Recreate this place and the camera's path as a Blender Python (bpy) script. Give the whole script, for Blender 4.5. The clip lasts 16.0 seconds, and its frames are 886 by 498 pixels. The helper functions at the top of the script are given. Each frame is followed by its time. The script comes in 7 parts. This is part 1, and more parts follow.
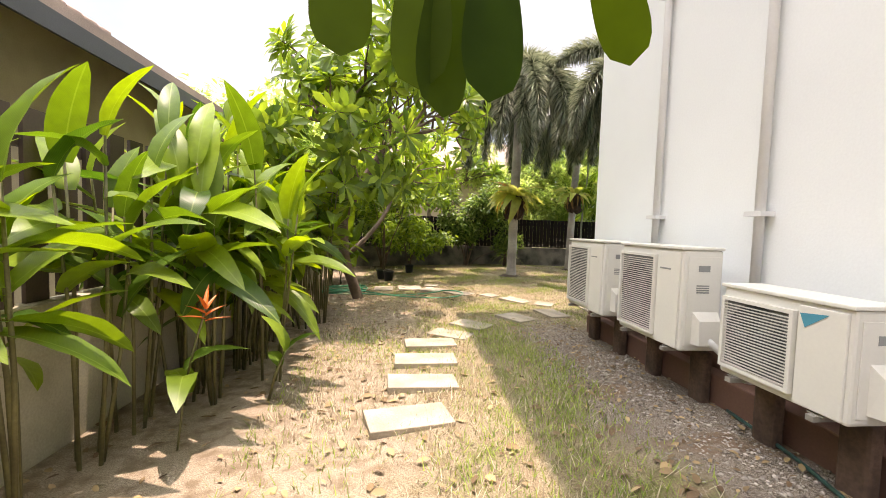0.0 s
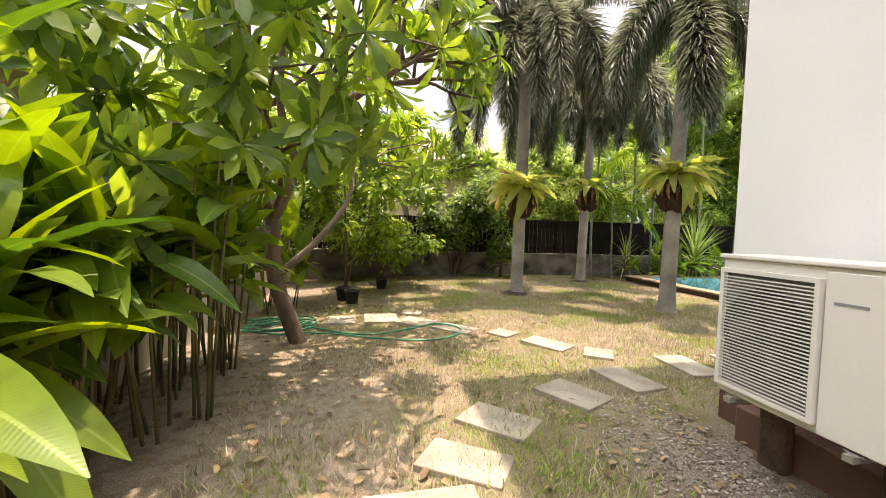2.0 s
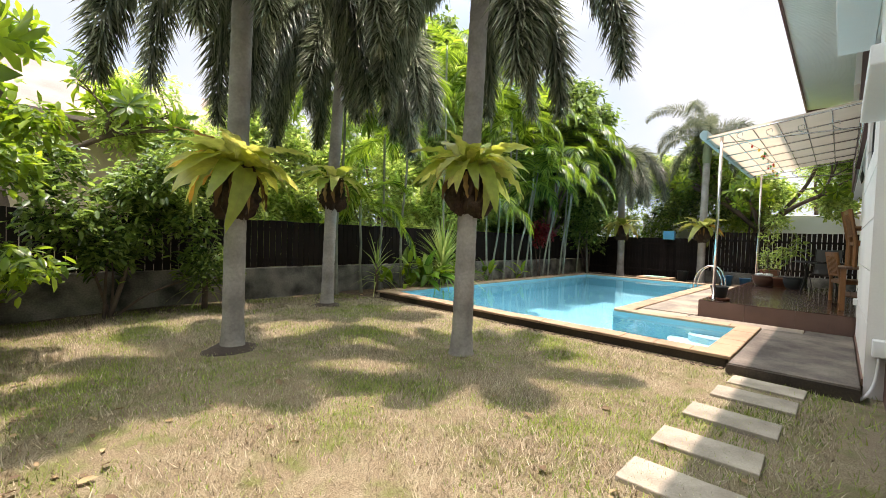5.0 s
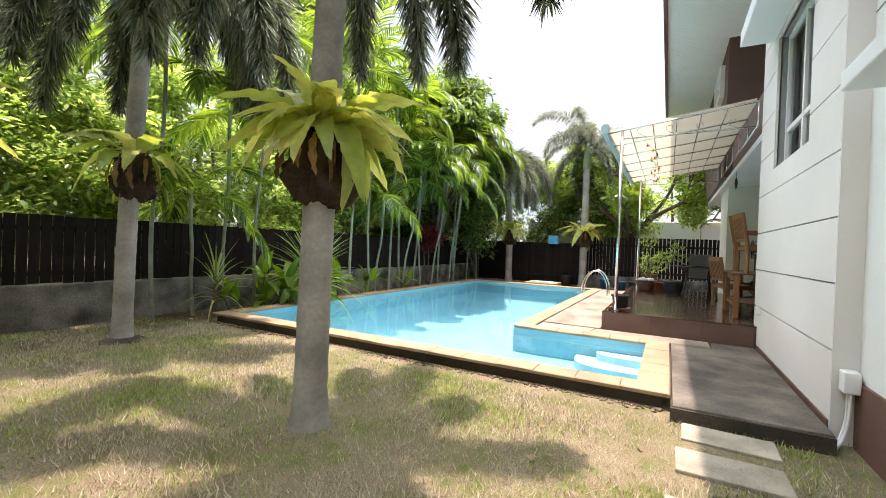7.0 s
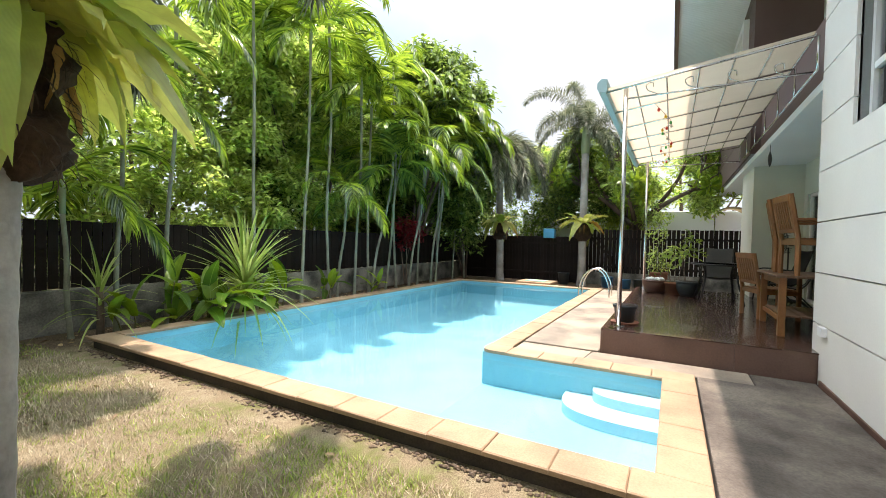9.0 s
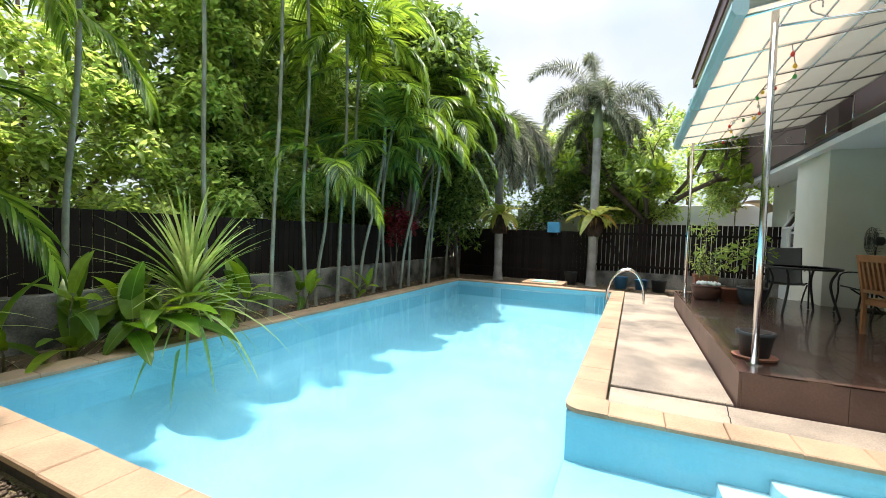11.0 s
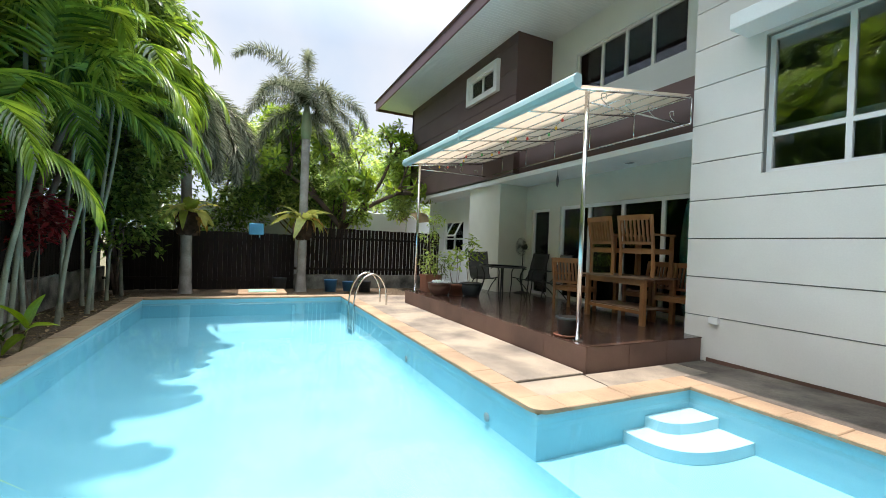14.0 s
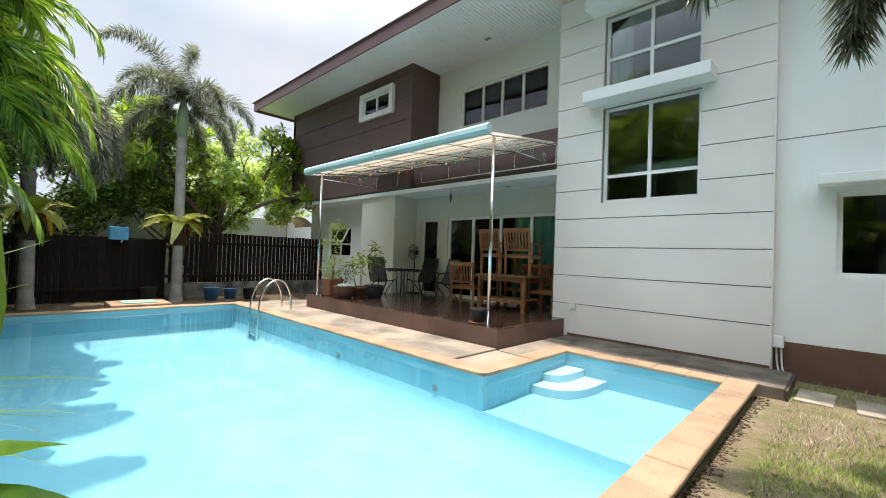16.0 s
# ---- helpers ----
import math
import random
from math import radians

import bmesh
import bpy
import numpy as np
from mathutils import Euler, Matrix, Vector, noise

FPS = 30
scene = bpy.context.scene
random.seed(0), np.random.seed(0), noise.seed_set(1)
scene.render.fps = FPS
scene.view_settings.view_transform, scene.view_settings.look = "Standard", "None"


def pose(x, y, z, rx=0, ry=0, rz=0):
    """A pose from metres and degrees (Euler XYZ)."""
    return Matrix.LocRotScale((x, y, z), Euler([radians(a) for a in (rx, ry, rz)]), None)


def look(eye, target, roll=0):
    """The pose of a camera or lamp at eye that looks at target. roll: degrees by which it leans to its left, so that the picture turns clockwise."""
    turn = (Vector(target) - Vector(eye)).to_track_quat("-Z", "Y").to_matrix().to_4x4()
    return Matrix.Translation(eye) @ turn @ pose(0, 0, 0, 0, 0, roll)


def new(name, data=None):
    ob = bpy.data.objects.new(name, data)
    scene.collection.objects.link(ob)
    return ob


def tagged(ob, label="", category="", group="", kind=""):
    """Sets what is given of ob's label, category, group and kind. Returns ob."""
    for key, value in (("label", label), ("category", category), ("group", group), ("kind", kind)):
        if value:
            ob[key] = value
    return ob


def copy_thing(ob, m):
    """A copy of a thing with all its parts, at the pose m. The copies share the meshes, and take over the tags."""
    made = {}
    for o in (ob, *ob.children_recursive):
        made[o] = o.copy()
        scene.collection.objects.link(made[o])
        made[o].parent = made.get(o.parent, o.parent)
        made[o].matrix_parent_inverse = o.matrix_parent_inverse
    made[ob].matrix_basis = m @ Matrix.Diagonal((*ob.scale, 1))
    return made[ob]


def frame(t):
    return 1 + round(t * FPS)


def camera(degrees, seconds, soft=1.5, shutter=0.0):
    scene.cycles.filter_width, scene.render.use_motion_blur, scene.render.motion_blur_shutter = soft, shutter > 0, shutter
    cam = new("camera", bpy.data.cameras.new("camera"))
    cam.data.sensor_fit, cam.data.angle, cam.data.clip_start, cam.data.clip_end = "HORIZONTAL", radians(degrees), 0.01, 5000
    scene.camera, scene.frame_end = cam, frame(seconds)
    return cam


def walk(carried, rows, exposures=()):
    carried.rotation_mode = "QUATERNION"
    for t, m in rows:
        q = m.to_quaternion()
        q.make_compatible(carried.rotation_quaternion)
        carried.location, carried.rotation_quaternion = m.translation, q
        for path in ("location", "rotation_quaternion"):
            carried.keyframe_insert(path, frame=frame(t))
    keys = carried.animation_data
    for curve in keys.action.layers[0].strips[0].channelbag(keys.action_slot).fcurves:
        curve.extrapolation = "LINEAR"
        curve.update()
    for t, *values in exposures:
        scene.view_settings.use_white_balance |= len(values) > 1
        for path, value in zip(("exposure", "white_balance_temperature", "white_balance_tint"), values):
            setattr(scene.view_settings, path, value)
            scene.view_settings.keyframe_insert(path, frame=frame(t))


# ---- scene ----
cam = camera(93.8, 16.0, soft=0.8)
PATH = [
    (0, (-0.007, 0.183, 1.271), (0.195, 2.17, 1.164), 1.9),
    (0.5, (-0.002, 0.94, 1.262), (0.217, 2.925, 1.152), 1.5),
    (1, (0.005, 1.672, 1.29), (0.244, 3.655, 1.186), 1.6),
    (1.5, (0.062, 2.376, 1.319), (0.326, 4.356, 1.22), 1.7),
    (2, (0.107, 3.015, 1.275), (0.428, 4.987, 1.178), 1.7),
    (2.5, (0.197, 3.568, 1.31), (0.611, 5.522, 1.215), 1.7),
    (3, (0.317, 4.157, 1.332), (0.894, 6.069, 1.236), 2.0),
    (3.5, (0.479, 4.652, 1.325), (1.246, 6.497, 1.231), 2.1),
    (4, (0.677, 5.187, 1.315), (1.687, 6.911, 1.23), 2.2),
    (4.5, (0.863, 5.596, 1.36), (2.095, 7.169, 1.286), 2.3),
    (5, (1.144, 5.946, 1.408), (2.588, 7.329, 1.349), 2.0),
    (5.2, (1.247, 6.076, 1.413), (2.757, 7.387, 1.357), 2.0),
    (7.3, (2.967, 6.88, 1.396), (4.729, 7.824, 1.382), 2.0),
    (7.5, (3.202, 6.874, 1.38), (4.965, 7.82, 1.368), 1.8),
    (8, (3.737, 6.867, 1.425), (5.494, 7.822, 1.405), 1.4),
    (8.5, (4.111, 6.917, 1.464), (5.863, 7.882, 1.432), 1.3),
    (9, (4.467, 7.044, 1.468), (6.218, 8.01, 1.423), 1.3),
    (11.5, (6.034, 9.07, 1.463), (7.902, 9.777, 1.372), 2.3),
    (12, (6.18, 9.479, 1.466), (8.117, 9.968, 1.383), 2.3),
    (12.5, (6.26, 9.897, 1.438), (8.248, 10.105, 1.371), 2.2),
    (13, (6.363, 10.403, 1.455), (8.356, 10.241, 1.397), 2.3),
    (13.5, (6.41, 10.83, 1.483), (8.345, 10.327, 1.443), 2.3),
    (14, (6.383, 11.269, 1.477), (8.189, 10.409, 1.469), 2.3),
    (14.5, (6.356, 11.582, 1.468), (8.026, 10.481, 1.476), 2.2),
    (15, (6.312, 12.085, 1.481), (7.837, 10.79, 1.5), 2.0),
    (15.5, (6.207, 12.539, 1.473), (7.641, 11.146, 1.508), 2.1),
    (16, (6.151, 12.837, 1.49), (7.545, 11.404, 1.524), 2.0),
]
EXPOSURES = [(0, 1.46, 7900, 29), (1.5, 1.38, 7900, 30), (3.0, 1.80, 7800, 28), (4.5, 1.24, 7250, 25), (7.5, 1.48, 7150, 26), (9.0, 1.38, 7050, 23), (11.5, 1.18, 6750, 20), (13.0, 1.10, 6750, 20), (16, 1.0, 6850, 21)]
walk(cam, [(t, look(eye, target, roll)) for t, eye, target, roll in PATH], EXPOSURES)

# ---- world and sun ----
SUN_WAY = Vector((0.05, 0.08, 1.0)).normalized()
world = bpy.data.worlds.new("sky")
scene.world = world
world.use_nodes = True
wn, wl = world.node_tree.nodes, world.node_tree.links
wn.clear()
sky = wn.new("ShaderNodeTexSky")
sky.sky_type = "NISHITA"
sky.sun_disc = False
sky.sun_elevation = math.asin(SUN_WAY.z)
sky.sun_rotation = math.atan2(SUN_WAY.x, SUN_WAY.y)
sky.air_density, sky.dust_density, sky.ozone_density = 1.0, 2.0, 1.0
sky_co = wn.new("ShaderNodeTexCoord")
sky_no = wn.new("ShaderNodeTexNoise")
sky_no.inputs["Scale"].default_value = 2.2
sky_no.inputs["Detail"].default_value = 6
# thin bright cloud: white and blue-grey, far brighter round the high veiled sun than at the horizon
sky_ra = wn.new("ShaderNodeValToRGB")
sky_ra.color_ramp.elements[0].position, sky_ra.color_ramp.elements[1].position = 0.38, 0.66
sky_ra.color_ramp.elements[0].color, sky_ra.color_ramp.elements[1].color = (0.62, 0.84, 1.0, 1), (0.94, 1.03, 1.02, 1)
sky_sep = wn.new("ShaderNodeSeparateXYZ")
sky_up = wn.new("ShaderNodeMapRange")
sky_up.inputs["From Min"].default_value, sky_up.inputs["From Max"].default_value = 0.42, 1.0
sky_pow, sky_lum = wn.new("ShaderNodeMath"), wn.new("ShaderNodeMath")
sky_pow.operation, sky_lum.operation = "POWER", "MULTIPLY_ADD"
sky_pow.inputs[1].default_value = 1.4
sky_lum.inputs[1].default_value, sky_lum.inputs[2].default_value = 19.5, 2.95
sky_cl = wn.new("ShaderNodeVectorMath")
sky_cl.operation = "SCALE"
sky_mx = wn.new("ShaderNodeMix")
sky_mx.data_type = "RGBA"
sky_mx.inputs["Factor"].default_value = 0.86
sky_bg = wn.new("ShaderNodeBackground")
sky_bg.inputs["Strength"].default_value = 0.15
sky_out = wn.new("ShaderNodeOutputWorld")
wl.new(sky_co.outputs["Generated"], sky_no.inputs["Vector"])
wl.new(sky_no.outputs["Fac"], sky_ra.inputs["Fac"])
wl.new(sky_co.outputs["Generated"], sky_sep.inputs[0])
wl.new(sky_sep.outputs["Z"], sky_up.inputs["Value"])
wl.new(sky_up.outputs["Result"], sky_pow.inputs[0])
wl.new(sky_pow.outputs[0], sky_lum.inputs[0])
wl.new(sky_ra.outputs["Color"], sky_cl.inputs[0])
wl.new(sky_lum.outputs[0], sky_cl.inputs["Scale"])
wl.new(sky_cl.outputs[0], sky_mx.inputs["B"])
wl.new(sky.outputs["Color"], sky_mx.inputs["A"])
wl.new(sky_mx.outputs["Result"], sky_bg.inputs["Color"])
wl.new(sky_bg.outputs["Background"], sky_out.inputs["Surface"])

sun_data = bpy.data.lights.new("sun", "SUN")
sun_data.energy, sun_data.angle, sun_data.color = 3.1, radians(0.6), (1.0, 0.96, 0.88)
sun = new("sun", sun_data)
sun.matrix_basis = look((0, 0, 30), Vector((0, 0, 30)) - SUN_WAY)


# ---- materials ----
def mat(name, col, rough=0.6, metal=0.0, scale=6.0, vary=0.25, bump=0.15, fine=60.0, spec=0.5, tint=None, island=False, coat=0.0):
    """A surface of one base colour, with patches and grain at two scales and a fine relief."""
    m = bpy.data.materials.new(name)
    m.use_nodes = True
    n, l = m.node_tree.nodes, m.node_tree.links
    p = n["Principled BSDF"]
    co = n.new("ShaderNodeTexCoord")
    big, small = n.new("ShaderNodeTexNoise"), n.new("ShaderNodeTexNoise")
    big.inputs["Scale"].default_value, big.inputs["Detail"].default_value = scale * 0.25, 5
    small.inputs["Scale"].default_value, small.inputs["Detail"].default_value = fine, 4
    for t in (big, small):
        l.new(co.outputs["Object"], t.inputs["Vector"])
    mix = n.new("ShaderNodeMix")
    mix.data_type = "RGBA"
    dark = tint or tuple(c * (1 - vary) for c in col)
    mix.inputs["A"].default_value = (*dark, 1)
    mix.inputs["B"].default_value = (*[min(1, c * (1 + vary * 0.3)) for c in col], 1)
    ramp = n.new("ShaderNodeMapRange")
    ramp.inputs["From Min"].default_value, ramp.inputs["From Max"].default_value = 0.34, 0.62
    l.new(big.outputs["Fac"], ramp.inputs["Value"])
    l.new(ramp.outputs["Result"], mix.inputs["Factor"])
    mul = n.new("ShaderNodeMix")
    mul.data_type, mul.blend_type = "RGBA", "MULTIPLY"
    mul.inputs["Factor"].default_value = min(1.0, vary * 1.3)
    l.new(mix.outputs["Result"], mul.inputs["A"])
    l.new(small.outputs["Fac"], mul.inputs["B"])
    last = mul.outputs["Result"]
    if island:
        ob = n.new("ShaderNodeObjectInfo")
        hsv = n.new("ShaderNodeHueSaturation")
        mr = n.new("ShaderNodeMapRange")
        spread_v = 0.25 if island is True else island
        mr.inputs["To Min"].default_value, mr.inputs["To Max"].default_value = 1 - spread_v, 1 + spread_v
        l.new(ob.outputs["Random"], mr.inputs["Value"])
        l.new(mr.outputs["Result"], hsv.inputs["Value"])
        l.new(last, hsv.inputs["Color"])
        last = hsv.outputs["Color"]
    l.new(last, p.inputs["Base Color"])
    p.inputs["Roughness"].default_value, p.inputs["Metallic"].default_value = rough, metal
    p.inputs["Specular IOR Level"].default_value = spec
    p.inputs["Coat Weight"].default_value = coat
    if bump:
        b = n.new("ShaderNodeBump")
        b.inputs["Strength"].default_value, b.inputs["Distance"].default_value = bump, 0.01
        l.new(small.outputs["Fac"], b.inputs["Height"])
        l.new(b.outputs["Normal"], p.inputs["Normal"])
    return m


def leaf_mat(name, lo, hi, trans=0.35, rough=0.45, per="island", old=None):
    """A leaf: two greens picked leaf by leaf, light passing through the blade."""
    m = bpy.data.materials.new(name)
    m.use_nodes = True
    n, l = m.node_tree.nodes, m.node_tree.links
    p, out = n["Principled BSDF"], n["Material Output"]
    if per == "island":
        r = n.new("ShaderNodeNewGeometry").outputs["Random Per Island"]
    else:
        r = n.new("ShaderNodeObjectInfo").outputs["Random"]
    ramp = n.new("ShaderNodeValToRGB")
    ramp.color_ramp.elements[0].color, ramp.color_ramp.elements[1].color = (*lo, 1), (*hi, 1)
    if old:
        ramp.color_ramp.elements[1].position = 0.86
        e = ramp.color_ramp.elements.new(0.97)
        e.color = (*old, 1)
    l.new(r, ramp.inputs["Fac"])
    co, no = n.new("ShaderNodeTexCoord"), n.new("ShaderNodeTexNoise")
    no.inputs["Scale"].default_value, no.inputs["Detail"].default_value = 9.0, 4
    l.new(co.outputs["Object"], no.inputs["Vector"])
    mul = n.new("ShaderNodeMix")
    mul.data_type, mul.blend_type = "RGBA", "OVERLAY"
    mul.inputs["Factor"].default_value = 0.45
    l.new(ramp.outputs["Color"], mul.inputs["A"])
    l.new(no.outputs["Fac"], mul.inputs["B"])
    l.new(mul.outputs["Result"], p.inputs["Base Color"])
    p.inputs["Roughness"].default_value = rough
    tr, mx = n.new("ShaderNodeBsdfTranslucent"), n.new("ShaderNodeMixShader")
    hs = n.new("ShaderNodeHueSaturation")
    hs.inputs["Value"].default_value, hs.inputs["Saturation"].default_value, hs.inputs["Hue"].default_value = 1.9, 1.1, 0.485
    l.new(mul.outputs["Result"], hs.inputs["Color"])
    l.new(hs.outputs["Color"], tr.inputs["Color"])
    mx.inputs["Fac"].default_value = trans
    l.new(p.outputs["BSDF"], mx.inputs[1])
    l.new(tr.outputs["BSDF"], mx.inputs[2])
    l.new(mx.outputs["Shader"], out.inputs["Surface"])
    return m


def clear_mat(name, tint, ior=1.33, wave=0.0, rough=0.0):
    """Glass or water: what lies behind, tinted, under a Fresnel gloss."""
    m = bpy.data.materials.new(name)
    m.use_nodes = True
    n, l = m.node_tree.nodes, m.node_tree.links
    n.remove(n["Principled BSDF"])
    tr, gl, mx, fr = n.new("ShaderNodeBsdfTransparent"), n.new("ShaderNodeBsdfGlossy"), n.new("ShaderNodeMixShader"), n.new("ShaderNodeFresnel")
    tr.inputs["Color"].default_value = (*tint, 1)
    gl.inputs["Roughness"].default_value = rough
    fr.inputs["IOR"].default_value = ior
    if wave:
        co, no, b = n.new("ShaderNodeTexCoord"), n.new("ShaderNodeTexNoise"), n.new("ShaderNodeBump")
        no.inputs["Scale"].default_value, no.inputs["Detail"].default_value = 3.5, 3
        b.inputs["Strength"].default_value, b.inputs["Distance"].default_value = wave, 0.03
        l.new(co.outputs["Object"], no.inputs["Vector"])
        l.new(no.outputs["Fac"], b.inputs["Height"])
        l.new(b.outputs["Normal"], gl.inputs["Normal"])
        l.new(b.outputs["Normal"], fr.inputs["Normal"])
    l.new(fr.outputs["Fac"], mx.inputs["Fac"])
    l.new(tr.outputs["BSDF"], mx.inputs[1])
    l.new(gl.outputs["BSDF"], mx.inputs[2])
    l.new(mx.outputs["Shader"], n["Material Output"].inputs["Surface"])
    return m


M_WHITE = mat("white_render", (0.84, 0.87, 0.875), 0.8, vary=0.06, bump=0.08, scale=2)
M_BEIGE = mat("beige_panel_paint", (0.80, 0.772, 0.74), 0.75, vary=0.07, bump=0.06, scale=3)
M_BROWN = mat("brown_panel_paint", (0.13, 0.08, 0.075), 0.7, vary=0.1, bump=0.06)
M_GREYGREEN = mat("grey_green_render", (0.66, 0.67, 0.60), 0.8, vary=0.06, bump=0.08)
M_SKIRT = mat("brown_skirt_paint", (0.17, 0.085, 0.06), 0.7, vary=0.25, bump=0.1)
M_TRIM = mat("white_frame_paint", (0.82, 0.83, 0.83), 0.35, vary=0.03, bump=0.0)
M_FASCIA = mat("purple_brown_fascia", (0.16, 0.075, 0.075), 0.5, vary=0.1, bump=0.03)
M_ROOF = mat("roof_tile", (0.20, 0.13, 0.11), 0.7, vary=0.2, bump=0.3)
M_GLASS = clear_mat("window_glass", (0.86, 0.94, 0.93), 1.75)
M_CURTAIN = mat("teal_curtain", (0.30, 0.72, 0.66), 0.9, vary=0.15, bump=0.1)
M_CURTAIN_PALE = mat("pale_curtain", (0.78, 0.80, 0.78), 0.9, vary=0.1, bump=0.1)
M_DARKROOM = mat("dark_room", (0.06, 0.06, 0.06), 0.9, vary=0.2)
M_COPING = mat("sandstone_coping", (0.42, 0.285, 0.175), 0.75, vary=0.28, bump=0.35, scale=9, island=0.07)
M_POOL = mat("pool_plaster_blue", (0.225, 0.50, 0.58), 0.6, vary=0.14, bump=0.15, scale=5, fine=38, tint=(0.195, 0.47, 0.56))
M_POOLSTEP = mat("pool_step_white", (0.44, 0.63, 0.68), 0.6, vary=0.05, bump=0.05)
M_WATER = clear_mat("pool_water", (0.88, 0.985, 1.0), 1.22, 0.08)
# stains, plus the eave's shade by the wall worked into the colour
M_CONCDARK = mat("stained_shaded_concrete", (0.215, 0.18, 0.145), 0.9, vary=0.5, bump=0.8, scale=9, fine=55, tint=(0.085, 0.068, 0.055))
M_CONC = mat("deck_concrete", (0.40, 0.33, 0.245), 0.85, vary=0.45, bump=0.6, scale=6, fine=70, tint=(0.19, 0.16, 0.13))
M_DECKTILE = mat("brown_plank_tile", (0.115, 0.064, 0.049), 0.22, vary=0.45, bump=0.05, scale=12, island=True, coat=0.2)
M_RISER = mat("brown_riser_tile", (0.17, 0.095, 0.073), 0.5, vary=0.3, bump=0.08)
M_STEEL = mat("stainless_steel", (0.72, 0.72, 0.71), 0.18, 1.0, vary=0.08, bump=0.0)
M_GUTTER = mat("pale_teal_gutter", (0.42, 0.62, 0.64), 0.4, vary=0.12, bump=0.03)
M_WALLOLD = mat("weathered_wall", (0.34, 0.32, 0.28), 0.9, vary=0.6, bump=0.5, scale=9, fine=40, tint=(0.07, 0.07, 0.06))
M_WALLWEST = mat("cream_garden_wall", (0.62, 0.58, 0.46), 0.85, vary=0.3, bump=0.25, scale=5, tint=(0.42, 0.38, 0.27))
M_SLAT = mat("dark_fence_wood", (0.022, 0.016, 0.014), 0.7, vary=0.3, bump=0.2, island=True, spec=0.12)
M_SLATWEST = mat("brown_fence_wood", (0.085, 0.055, 0.045), 0.6, vary=0.3, bump=0.2, island=True)
M_STONE = mat("stepping_stone", (0.42, 0.365, 0.285), 0.85, vary=0.32, bump=0.45, scale=14, island=0.12)
M_ACWHITE = mat("ac_casing", (0.72, 0.71, 0.66), 0.45, vary=0.06, bump=0.02)
M_ACDARK = mat("ac_recess", (0.05, 0.055, 0.06), 0.6, vary=0.2)
M_BLOCK = mat("soil_stained_concrete", (0.16, 0.095, 0.065), 0.95, vary=0.5, bump=0.7, scale=14, fine=40)
M_ACFAN = mat("ac_fan_blade", (0.075, 0.08, 0.085), 0.5, vary=0.1)
M_ACFIN = mat("ac_cooling_fins", (0.16, 0.165, 0.165), 0.55, vary=0.2)
M_ACGREY = mat("ac_vent_grey", (0.25, 0.26, 0.26), 0.5, vary=0.1)
M_PVC = mat("grey_white_pipe", (0.72, 0.72, 0.72), 0.45, vary=0.08, bump=0.02)
M_RUST = mat("bracket_steel", (0.45, 0.42, 0.38), 0.6, 0.3, vary=0.3)


def fabric_mat():
    m = mat("beige_awning_cloth", (0.55, 0.485, 0.39), 0.85, vary=0.15, bump=0.1)
    n, l = m.node_tree.nodes, m.node_tree.links
    tr, mx = n.new("ShaderNodeBsdfTranslucent"), n.new("ShaderNodeMixShader")
    tr.inputs["Color"].default_value = (0.62, 0.53, 0.40, 1)
    mx.inputs["Fac"].default_value = 0.42
    l.new(n["Principled BSDF"].outputs["BSDF"], mx.inputs[1])
    l.new(tr.outputs["BSDF"], mx.inputs[2])
    l.new(mx.outputs["Shader"], n["Material Output"].inputs["Surface"])
    return m


M_CLOTH = fabric_mat()


